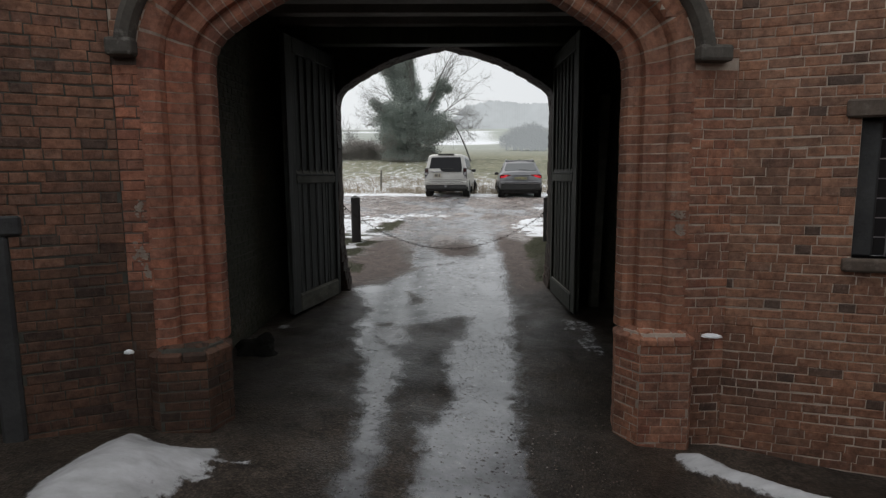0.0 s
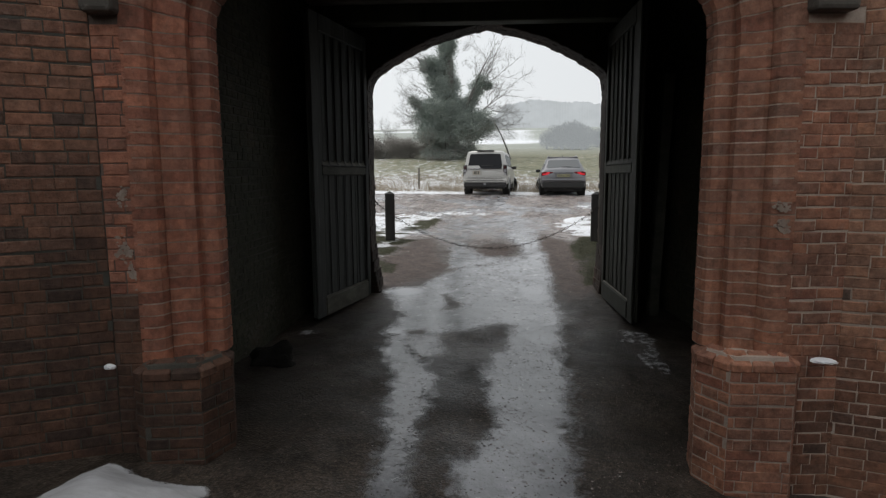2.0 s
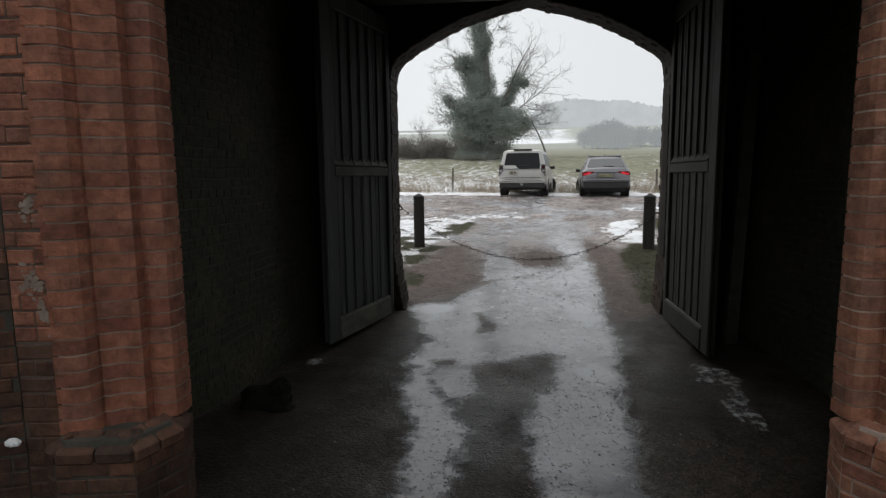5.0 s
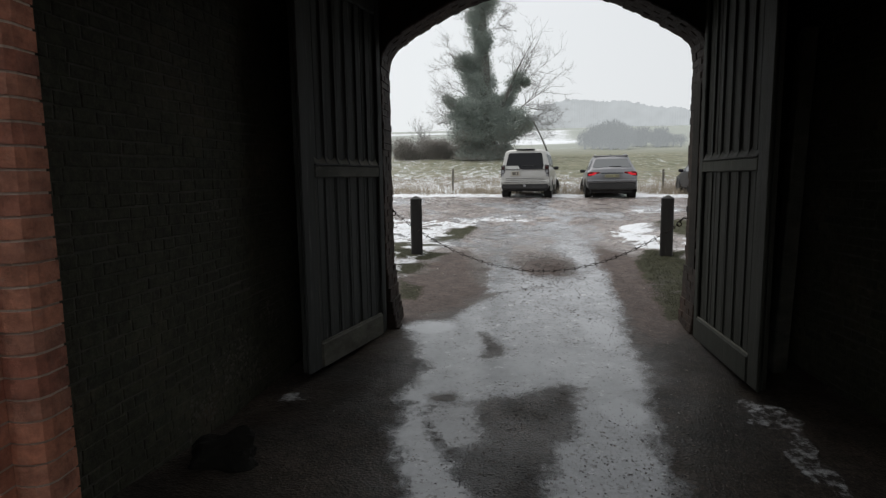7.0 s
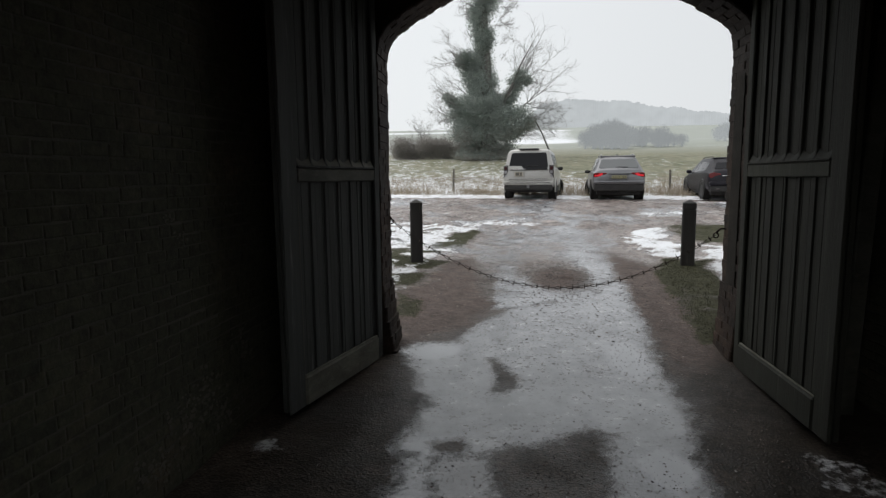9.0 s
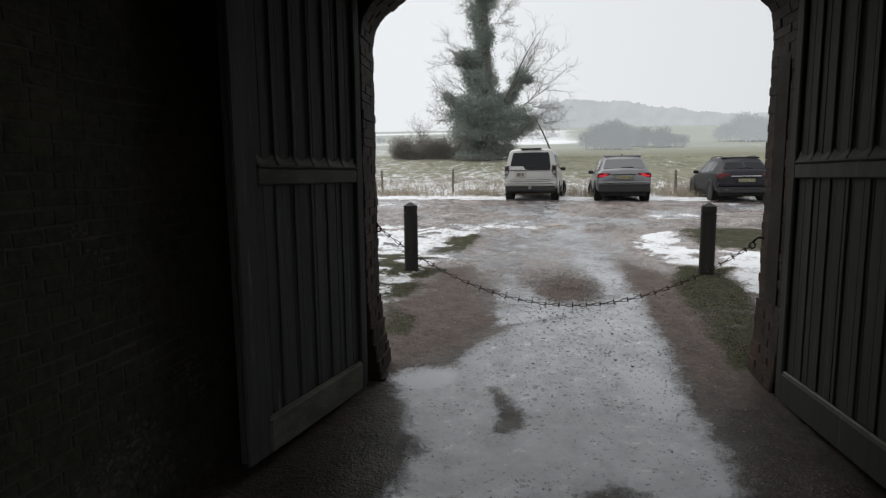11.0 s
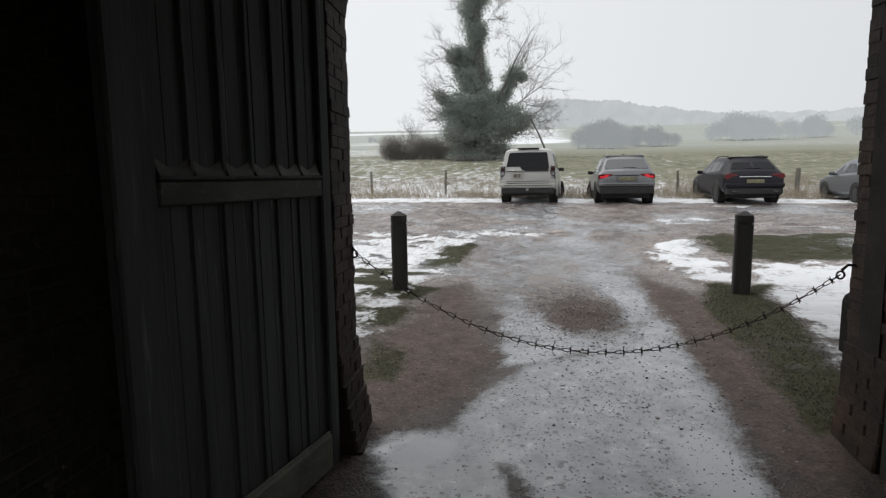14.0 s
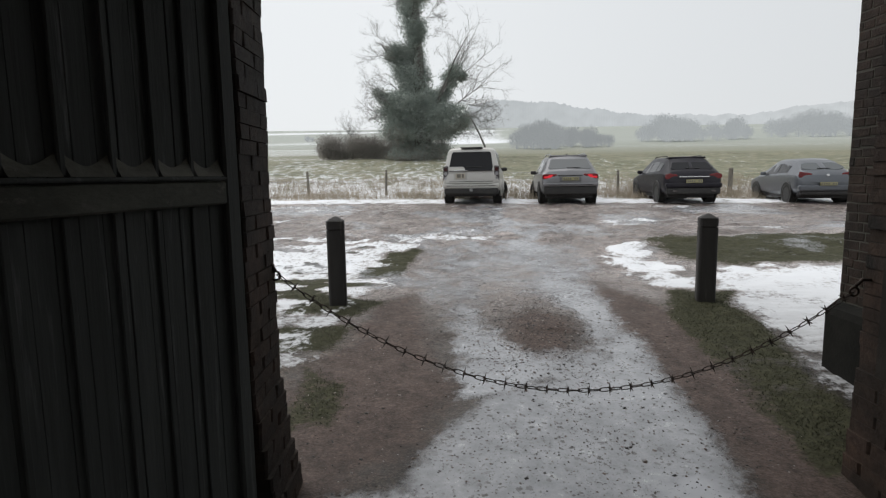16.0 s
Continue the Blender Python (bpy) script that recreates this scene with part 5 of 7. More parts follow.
def wheel(parent, x, y, r, side, steer=0.0):
    w = new("wheel")
    w.parent = parent
    w.matrix_basis = pose(x, y, r, 0, 0, steer)
    prof = [(r * 0.64, -0.12), (r * 0.70, -0.148), (r * 0.93, -0.148), (r, -0.115), (r, 0.115), (r * 0.93, 0.148), (r * 0.70, 0.148), (r * 0.64, 0.12)]
    g = Geo()
    n = 28
    for k in range(n):
        a = 2 * math.pi * k / n
        g.v += [(d, q * math.cos(a), q * math.sin(a)) for q, d in prof]
    m = len(prof)
    for k in range(n):
        k2 = (k + 1) % n
        g.f += [(k * m + i, k * m + i + 1, k2 * m + i + 1, k2 * m + i) for i in range(m - 1)]
    part_of("tyre", g.mesh("tyre", True), RUBBER, w)
    bm = bmesh.new()
    bmesh.ops.create_cone(bm, cap_ends=True, segments=24, radius1=r * 0.66, radius2=r * 0.60, depth=0.13, matrix=pose(0, 0, 0, 0, 90 * side, 0))
    rim = part("rim", bm, TRIM, w)
    for k in range(5):
        bm = box(-0.012, 0.012, -0.03, 0.03, 0.03, r * 0.62, 0.008)
        bm.transform(pose(side * 0.07, 0, 0) @ pose(0, 0, 0, 72 * k, 0, 0))
        part("spoke", bm, ALLOY, rim)
    return w


def car(name, m, label, st, paint, glass, wheels, spec):
    c = base(name, m, label, "car", "cars parked along the fence")
    g = Geo()
    secs = [section(*s[1:]) for s in st]
    n = len(secs[0])
    # stations are doubled by smooth in-between ones
    ys = [s[0] for s in st]
    for y, sec in zip(ys, secs):
        g.v += [(x, y, z) for x, z in sec]
    for k in range(len(secs) - 1):
        g.f += [(k * n + i, (k + 1) * n + i, (k + 1) * n + (i + 1) % n, k * n + (i + 1) % n) for i in range(n)]
    g.f += [tuple(range(n)), tuple(range((len(secs) - 1) * n, len(secs) * n))[::-1]]
    me = g.mesh("body")
    bm = bmesh.new()
    bm.from_mesh(me)
    bmesh.ops.recalc_face_normals(bm, faces=bm.faces)
    bm.to_mesh(me)
    bm.free()
    for p in me.polygons:
        p.use_smooth = True
    body = part_of("body", me, paint, c)
    soft = body.modifiers.new("round", "BEVEL")
    soft.width, soft.segments, soft.limit_method, soft.angle_limit = 0.045, 3, "ANGLE", radians(22)
    w0 = max(s[1] for s in st)
    # glass, on the slope of the tailgate and along the flanks
    (ya, za), (yb, zb_) = spec["slope"]
    lean = math.degrees(math.atan2(yb - ya, zb_ - za))
    tilt = pose(0, ya, za, -lean, 0, 0)
    part("rear_window", panel(spec["glass"], 0.02, tilt @ pose(0, 0.004, 0)), glass, c, spec.get("glass_label", ""))
    if "wiper" in spec:
        x0, x1, z = spec["wiper"]
        bm = box(x0, x1, -0.04, -0.02, z, z + 0.018, 0.004)
        bm.transform(tilt)
        part("rear_wiper", bm, TRIM, c)
    for s in (-1, 1):
        for y0, y1, b0, b1, t0, t1 in spec["side"]:
            def on(y, up):
                vals = [np.interp(y, ys, [q[k] for q in st]) for k in range(1, 6)]
                w, _, belt, wr, zr = vals
                belt = min(belt, zr - 0.09)
                lo, hi = Vector((0.965 * w, y, belt + 0.015)), Vector((wr + 0.015, y, zr - 0.085))
                p = lo.lerp(hi, up)
                return Vector((s * (p.x + 0.006), p.y, p.z))
            bm = bmesh.new()
            vs = [bm.verts.new(v) for v in (on(y0, b0), on(y1, b1), on(y1 - spec.get("rake", 0.0) * (y1 == spec["side"][-1][1]), t1), on(y0 + 0.03, t0))]
            f = bm.faces.new(vs)
            out = bmesh.ops.extrude_face_region(bm, geom=[f])
            for v in out["geom"]:
                if isinstance(v, bmesh.types.BMVert):
                    v.co.x -= s * 0.03
            bmesh.ops.recalc_face_normals(bm, faces=bm.faces)
            part("side_window", bm, GLASS_DARK, c)
    # lower plastic, bumper, plate
    for kind, x0, x1, y0, y1, z0, z1, bev, mat in spec["boxes"]:
        part(kind, box(x0, x1, y0, y1, z0, z1, bev, 2 if bev else 1), mat, c)
    for s in (-1, 1):
        lamp = part("tail_lamp", panel([(s * x, z) for x, z in spec["lamp"]], 0.035, pose(0, spec["lamp_y"], 0)), spec["lamp_mat"], c)
        for cx, cz, cr in spec.get("lamp_rounds", ()):
            bm = bmesh.new()
            bmesh.ops.create_cone(bm, cap_ends=True, segments=18, radius1=cr, radius2=cr * 0.86, depth=0.02, matrix=pose(s * cx, spec["lamp_y"] - 0.04, cz, 90, 0, 0))
            part("lamp_round", bm, ALLOY if cz < 1.1 else RUBY, lamp, "round lamp element")
        if "lamp_core" in spec:
            part("lamp_core", panel([(s * x, z) for x, z in spec["lamp_core"]], 0.012, pose(0, spec["lamp_y"] - 0.032, 0)), spec["core_mat"], lamp)
        mx, my, mz = spec["mirror"]
        part("mirror", box(*sorted((s * (mx - 0.05), s * (mx + 0.15))), my, my + 0.10, mz - 0.01, mz + 0.125, 0.045, 3), spec.get("mirror_mat", paint), c)
        if "rails" in spec:
            y0, y1, x, z = spec["rails"]
            g = Geo()
            g.tube([(s * x, y0, z - 0.05), (s * x, y0 + 0.08, z), (s * x, (y0 + y1) / 2, z + 0.012), (s * x, y1 - 0.1, z), (s * x, y1, z - 0.05)], 0.016, 6)
            part_of("roof_rail", g.mesh("roof_rail", True), spec["rail_mat"], c)
    px, pz, pw, ph, mat = spec["plate"]
    plate = part("number_plate", box(px - pw / 2, px + pw / 2, spec["plate_y"], spec["plate_y"] + 0.02, pz, pz + ph, 0.003), mat, c)
    for k in range(7):
        x = px - pw / 2 + 0.05 + (pw - 0.1) * k / 6
        if k != 4:
            part("plate_bar", box(x - 0.018, x + 0.018, spec["plate_y"] - 0.004, spec["plate_y"] - 0.001, pz + 0.022, pz + ph - 0.022), INK, plate)
    ra, front_y, rear_y, tx, steer = wheels
    for s in (-1, 1):
        tx = w0 - 0.128
        wheel(c, s * tx, rear_y, ra, s)
        wheel(c, s * tx, front_y, ra, s, steer)
        for y in (rear_y, front_y):
            g = Geo()
            g.tube([(s * (w0 - 0.006), y + (ra + 0.05) * math.cos(a), ra + (ra + 0.05) * math.sin(a)) for a in np.linspace(-0.25, math.pi + 0.25, 14)], 0.035, 6)
            part_of("arch_trim", g.mesh("arch_trim", True), spec.get("arch", TRIM), c)
            bm = bmesh.new()
            bmesh.ops.create_cone(bm, cap_ends=True, segments=24, radius1=ra + 0.045, radius2=ra + 0.045, depth=0.02, matrix=pose(s * (w0 + 0.0), y, ra, 0, 90, 0))
            part("wheel_well", bm, TRIM, c)
    return c


def spot_on(x, y, heading):
    return pose(x, y, floor_at(x, y + 0.8) - 0.015, 0, 0, heading)


SUV_A = [(0.0, 0.84, 0.46, 0.72, 0.72, 0.84), (0.03, 0.91, 0.42, 0.86, 0.80, 1.02), (0.07, 0.93, 0.40, 1.06, 0.85, 1.20), (0.24, 0.94, 0.40, 1.12, 0.765, 1.80), (0.34, 0.945, 0.38, 1.12, 0.755, 1.855), (0.6, 0.95, 0.36, 1.12, 0.75, 1.875),
         (2.8, 0.955, 0.36, 1.10, 0.75, 1.86), (3.05, 0.955, 0.36, 1.10, 0.75, 1.80), (3.62, 0.95, 0.36, 1.08, 0.80, 1.16), (4.55, 0.93, 0.38, 1.0, 0.78, 1.06), (4.78, 0.86, 0.45, 0.85, 0.7, 0.95)]
car("estate_suv", spot_on(0.42, 25.35, -8), "boxy pale silver off-road car parked nose to the fence", SUV_A, SILVER_PAINT, GLASS_DARK, (0.375, 3.72, 0.95, 0.815, -24), {
    "slope": ((0.07, 1.20), (0.24, 1.80)),
    "glass": [(-0.72, 0.05), (-0.26, 0.05), (-0.16, -0.10), (0.68, -0.10), (0.71, 0.04), (0.645, 0.50), (0.60, 0.55), (-0.60, 0.55), (-0.645, 0.50)], "glass_label": "dark privacy glass with a stepped lower edge",
    "side": [(0.45, 1.25, 0.12, 0.12, 0.85, 0.85), (1.32, 2.2, 0.1, 0.1, 0.85, 0.85), (2.28, 3.2, 0.1, 0.1, 0.85, 0.85)], "rake": 0.3, "wiper": (-0.15, 0.35, 0.02),
    "boxes": [("lower_bumper", -0.89, 0.89, -0.03, 0.3, 0.34, 0.545, 0.05, TRIM), ("bumper", -0.935, 0.935, -0.06, 0.25, 0.535, 0.70, 0.05, SILVER_PAINT), ("bumper_groove", -0.80, 0.80, -0.064, 0.0, 0.612, 0.632, 0.004, TRIM), ("tailgate_step", -0.72, 0.72, -0.075, 0.0, 0.705, 0.75, 0.012, SILVER_PAINT), ("tailgate_step_shadow", -0.72, 0.72, -0.02, 0.04, 0.752, 0.77, 0.003, TRIM),
              ("tow_hook", -0.05, 0.05, -0.06, 0.06, 0.44, 0.54, 0.01, ALLOY), ("roof_spoiler", -0.36, 0.36, 0.17, 0.42, 1.858, 1.885, 0.010, TRIM), ("plate_recess", -0.56, -0.14, -0.012, 0.03, 0.84, 1.05, 0.01, SILVER_PAINT), ("underbody", -0.78, 0.78, 0.25, 4.3, 0.27, 0.42, 0.03, TRIM),
              ("exhaust", 0.5, 0.58, -0.02, 0.2, 0.36, 0.43, 0.01, TAIL_CLEAR), ("tailgate_seam", -0.72, 0.72, -0.004, 0.05, 1.10, 1.115, 0.0, TRIM), ("handle_trim", -0.55, -0.10, -0.03, 0.0, 1.105, 1.135, 0.006, CHROME)],
    "lamp": [(0.745, 0.78), (0.925, 0.78), (0.92, 1.26), (0.755, 1.28)], "lamp_y": 0.065, "lamp_mat": TAIL_CLEAR, "lamp_rounds": [(0.835, 1.16, 0.062), (0.838, 1.02, 0.062), (0.84, 0.88, 0.05)], "core_mat": RUBY,
    "mirror": (0.95, 3.1, 1.12), "mirror_mat": TRIM, "plate": (-0.35, 0.87, 0.30, 0.16, PLATE_W), "plate_y": -0.034, "arch": SILVER_PAINT})

SUV_B = [(0.0, 0.80, 0.45, 0.75, 0.70, 0.84), (0.04, 0.88, 0.38, 0.86, 0.78, 0.98), (0.10, 0.91, 0.34, 0.98, 0.80, 1.10), (0.22, 0.925, 0.33, 1.02, 0.78, 1.20), (0.62, 0.935, 0.32, 1.04, 0.66, 1.58), (0.9, 0.94, 0.32, 1.04, 0.66, 1.635),
         (2.6, 0.94, 0.3, 1.0, 0.66, 1.63), (2.9, 0.94, 0.3, 1.0, 0.66, 1.56), (3.55, 0.935, 0.3, 0.98, 0.74, 1.08), (4.45, 0.90, 0.32, 0.9, 0.72, 0.95), (4.69, 0.8, 0.4, 0.75, 0.6, 0.84)]
car("family_suv", spot_on(3.68, 25.35, -5), "mid-grey family SUV with its red tail lights on", SUV_B, GREY_PAINT, GLASS_GREY, (0.35, 3.75, 0.92, 0.80, 14), {
    "slope": ((0.22, 1.20), (0.62, 1.58)),
    "glass": [(-0.66, -0.05), (-0.70, 0.03), (-0.60, 0.40), (-0.54, 0.44), (0.54, 0.44), (0.60, 0.40), (0.70, 0.03), (0.66, -0.05)][::-1], "glass_label": "misted grey rear window",
    "side": [(0.75, 1.2, 0.15, 0.1, 0.8, 0.85), (1.26, 2.1, 0.08, 0.08, 0.85, 0.85), (2.16, 3.1, 0.08, 0.08, 0.85, 0.85)], "rake": 0.4, "wiper": (-0.1, 0.32, -0.02),
    "boxes": [("lower_bumper", -0.86, 0.86, -0.05, 0.3, 0.34, 0.60, 0.04, TRIM), ("bumper", -0.90, 0.90, -0.08, 0.25, 0.60, 0.72, 0.04, GREY_PAINT), ("bumper_strip", -0.72, 0.72, -0.09, 0.0, 0.655, 0.675, 0.004, TRIM), ("roof_spoiler", -0.63, 0.63, 0.63, 0.95, 1.585, 1.645, 0.02, GREY_PAINT),
              ("underbody", -0.76, 0.76, 0.25, 4.2, 0.2, 0.36, 0.03, TRIM), ("plate_recess", -0.34, 0.34, -0.03, 0.06, 0.785, 0.925, 0.01, GREY_PAINT), ("tailgate_trim", -0.40, 0.40, -0.01, 0.09, 0.955, 0.975, 0.004, TRIM), ("aerial_fin", -0.02, 0.02, 0.95, 1.1, 1.64, 1.70, 0.008, TRIM)],
    "lamp": [(0.42, 0.97), (0.58, 0.88), (0.80, 0.84), (0.91, 0.86), (0.90, 0.99), (0.80, 1.02), (0.44, 1.01)], "lamp_y": 0.06, "lamp_mat": TAIL_DIM, "lamp_core": [(0.56, 0.955), (0.66, 0.89), (0.86, 0.875), (0.86, 0.93), (0.72, 0.945), (0.70, 0.985), (0.58, 0.99)], "core_mat": TAIL_LIT,
    "mirror": (0.93, 3.0, 1.02), "mirror_mat": TRIM, "rails": (0.75, 2.6, 0.58, 1.685), "rail_mat": ALLOY, "plate": (0.0, 0.80, 0.52, 0.11, PLATE_Y), "plate_y": -0.045})

WAGON = [(0.0, 0.78, 0.42, 0.72, 0.68, 0.80), (0.05, 0.88, 0.34, 0.84, 0.78, 0.95), (0.12, 0.91, 0.30, 0.95, 0.80, 1.05), (0.25, 0.925, 0.30, 0.99, 0.76, 1.14), (0.72, 0.935, 0.3, 1.02, 0.64, 1.50), (1.1, 0.94, 0.28, 1.02, 0.64, 1.56),
         (2.5, 0.94, 0.28, 0.98, 0.64, 1.56), (2.85, 0.94, 0.28, 0.97, 0.64, 1.48), (3.5, 0.93, 0.28, 0.95, 0.72, 1.05), (4.4, 0.89, 0.3, 0.85, 0.7, 0.90), (4.65, 0.8, 0.38, 0.7, 0.58, 0.8)]
car("crossover_estate", spot_on(7.78, 25.45, -5), "black-purple crossover estate parked by the fence", WAGON, DARK_PAINT, GLASS_DARK, (0.345, 3.7, 0.9, 0.80, 0), {
    "slope": ((0.25, 1.14), (0.72, 1.50)),
    "glass": [(-0.62, -0.05), (-0.68, 0.02), (-0.58, 0.32), (-0.52, 0.36), (0.52, 0.36), (0.58, 0.32), (0.68, 0.02), (0.62, -0.05)][::-1],
    "side": [(0.8, 1.25, 0.15, 0.1, 0.75, 0.85), (1.3, 2.05, 0.08, 0.08, 0.85, 0.85), (2.1, 3.05, 0.08, 0.08, 0.85, 0.85)], "rake": 0.4, "wiper": (-0.2, 0.25, 0.0),
    "boxes": [("lower_bumper", -0.86, 0.86, -0.05, 0.3, 0.30, 0.52, 0.04, TRIM), ("bumper", -0.90, 0.90, -0.08, 0.25, 0.52, 0.68, 0.05, DARK_PAINT), ("chrome_strip", -0.48, 0.48, -0.035, 0.06, 0.865, 0.895, 0.006, CHROME), ("roof_spoiler", -0.61, 0.61, 0.72, 1.0, 1.50, 1.555, 0.02, DARK_PAINT),
              ("underbody", -0.76, 0.76, 0.25, 4.2, 0.18, 0.32, 0.03, TRIM), ("exhaust", 0.55, 0.70, -0.09, 0.2, 0.38, 0.44, 0.015, TAIL_CLEAR), ("exhaust", -0.70, -0.55, -0.09, 0.2, 0.38, 0.44, 0.015, TAIL_CLEAR)],
    "lamp": [(0.50, 0.89), (0.66, 0.82), (0.86, 0.80), (0.92, 0.86), (0.90, 0.97), (0.76, 1.00), (0.52, 0.96)], "lamp_y": 0.07, "lamp_mat": TAIL_DIM,
    "mirror": (0.93, 2.95, 1.0), "rails": (0.95, 2.5, 0.56, 1.585), "rail_mat": TRIM, "plate": (0.0, 0.68, 0.52, 0.11, PLATE_Y), "plate_y": -0.085})

HATCH_CAR = [(0.0, 0.76, 0.42, 0.70, 0.64, 0.80), (0.05, 0.86, 0.33, 0.82, 0.74, 0.93), (0.14, 0.89, 0.28, 0.92, 0.76, 1.02), (0.34, 0.90, 0.28, 0.96, 0.70, 1.14), (0.85, 0.905, 0.28, 0.98, 0.60, 1.42), (1.3, 0.905, 0.26, 0.97, 0.60, 1.50),
             (2.2, 0.905, 0.26, 0.94, 0.61, 1.50), (2.55, 0.905, 0.26, 0.93, 0.61, 1.42), (3.4, 0.90, 0.26, 0.9, 0.68, 0.99), (4.15, 0.86, 0.28, 0.8, 0.64, 0.84), (4.4, 0.74, 0.36, 0.66, 0.54, 0.74)]
car("hatchback", spot_on(12.05, 25.2, -9), "blue-silver hatchback parked beside the field fence", HATCH_CAR, BLUE_PAINT, GLASS_GREY, (0.325, 3.5, 0.82, 0.78, 0), {
    "slope": ((0.34, 1.14), (0.85, 1.42)),
    "glass": [(-0.66, 0.08), (-0.58, -0.02), (-0.40, -0.08), (0.40, -0.08), (0.58, -0.02), (0.66, 0.08), (0.56, 0.34), (0.40, 0.42), (-0.40, 0.42), (-0.56, 0.34)],
    "side": [(1.0, 1.75, 0.12, 0.1, 0.7, 0.85), (1.8, 2.85, 0.08, 0.08, 0.85, 0.85)], "rake": 0.45, "wiper": (-0.2, 0.2, -0.02),
    "boxes": [("lower_bumper", -0.80, 0.80, -0.04, 0.3, 0.28, 0.42, 0.04, TRIM), ("bumper", -0.87, 0.87, -0.08, 0.25, 0.42, 0.62, 0.05, BLUE_PAINT), ("underbody", -0.74, 0.74, 0.25, 4.0, 0.17, 0.3, 0.03, TRIM), ("tailgate_crease", -0.5, 0.5, -0.02, 0.06, 0.70, 0.715, 0.004, BLUE_PAINT), ("badge", -0.05, 0.05, -0.015, 0.05, 0.9, 0.97, 0.01, CHROME)],
    "lamp": [(0.44, 0.93), (0.80, 0.82), (0.865, 0.92), (0.84, 1.06), (0.46, 1.0)], "lamp_y": 0.10, "lamp_mat": TAIL_DIM,
    "mirror": (0.90, 2.7, 0.95), "plate": (0.0, 0.60, 0.52, 0.11, PLATE_Y), "plate_y": -0.10})


# ---- field fence ----
def fence():
    f = base("field_fence", Matrix.Identity(4), "grey timber post and wire fence in dead grass", "fence")
    rng = random.Random(9)
    xs = [-2.9 + 3.3 * k for k in range(-9, 10) if k not in (4,)] + [11.8]
    tops = []
    for x in sorted(xs):
        z = floor_at(x, 31.0)
        h = 1.06 + rng.uniform(-0.06, 0.08)
        g = Geo()
        lean = rng.uniform(-0.03, 0.03)
        r = 0.055 if abs(x - 11.8) > 0.1 else 0.10
        g.tube([(x, 31, z - 0.2), (x + lean * 0.5, 31, z + h * 0.5), (x + lean, 31, z + h), (x + lean, 31, z + h + 0.02)], [r, r * 0.97, r * 0.93, r * 0.5], 8)
        part_of("post", g.mesh("post"), FENCE, f)
        tops.append((x + lean, z + h))
    for drop in (0.1, 0.45, 0.8):
        g = Geo()
        g.tube([(x, 30.94, z - drop) for x, z in tops], 0.006, 3)
        part_of("wire", g.mesh("wire"), ALLOY, f)
    return f


fence()


# ---- grasses and loose stones ----
def blades(name, label, spots, mat, category="grass"):
    """spots: rows of x, y, height, lean, width."""
    g = Geo()
    rng = random.Random(31)
    for x, y, h, lean, w in spots:
        z = floor_at(x, y) - 0.01
        a = rng.uniform(0, 2 * math.pi)
        cx, cy = math.cos(a) * w, math.sin(a) * w
        lx, ly = lean * math.cos(a * 3.7), lean * math.sin(a * 3.7)
        g.add([(x - cx, y - cy, z), (x + cx, y + cy, z), (x + cx * 0.7 + lx * 0.4, y + cy * 0.7 + ly * 0.4, z + h * 0.6), (x - cx * 0.7 + lx * 0.4, y - cy * 0.7 + ly * 0.4, z + h * 0.6), (x + lx, y + ly, z + h)], [(0, 1, 2, 3), (3, 2, 4)])
    return tagged(part_of(name, g.mesh(name), mat), label, category, kind="stuff")


rng = random.Random(12)
tall = []
while len(tall) < 46000:
    x, y = rng.uniform(-22, 26), 28.2 + 8.0 * rng.random() ** 1.5
    if 0.5 + 0.9 * noise.noise(Vector((x * 0.5, y * 0.6, 3.0))) > rng.random():
        h = rng.uniform(0.12, 0.46) * (0.6 + 0.6 * rng.random()) * (1.45 if x > 1.5 and 29 < y < 33 else 1.0)
        tall.append((x, y, h, rng.uniform(0.05, 0.25), rng.uniform(0.003, 0.007)))
blades("tall_dead_grass", "straw-coloured dead grass along the fence", tall, DRY_GRASS)
short = []
xs_, ys_, _, ice_, snow_, turf_, grav_ = GROUND
while len(short) < 9000:
    x, y = rng.uniform(-5, 7.5), rng.uniform(9.7, 18.2)
    i, j = np.searchsorted(xs_, x) - 1, np.searchsorted(ys_, y) - 1
    if turf_[j, i] > 0.5 and snow_[j, i] < 0.35 + 0.3 * rng.random():
        short.append((x, y, rng.uniform(0.01, 0.03), rng.uniform(0.01, 0.03), rng.uniform(0.002, 0.004)))
while len(short) < 26000:
    x, y = rng.uniform(-2.5, 3.2), rng.uniform(9.7, 13.4)
    i, j = np.searchsorted(xs_, x) - 1, np.searchsorted(ys_, y) - 1
    if turf_[j, i] > 0.25 + 0.6 * rng.random() and snow_[j, i] < 0.4:
        short.append((x, y, rng.uniform(0.01, 0.03), rng.uniform(0.005, 0.03), rng.uniform(0.002, 0.004)))
blades("short_turf", "short wet winter turf poking through snow", short, TURF)


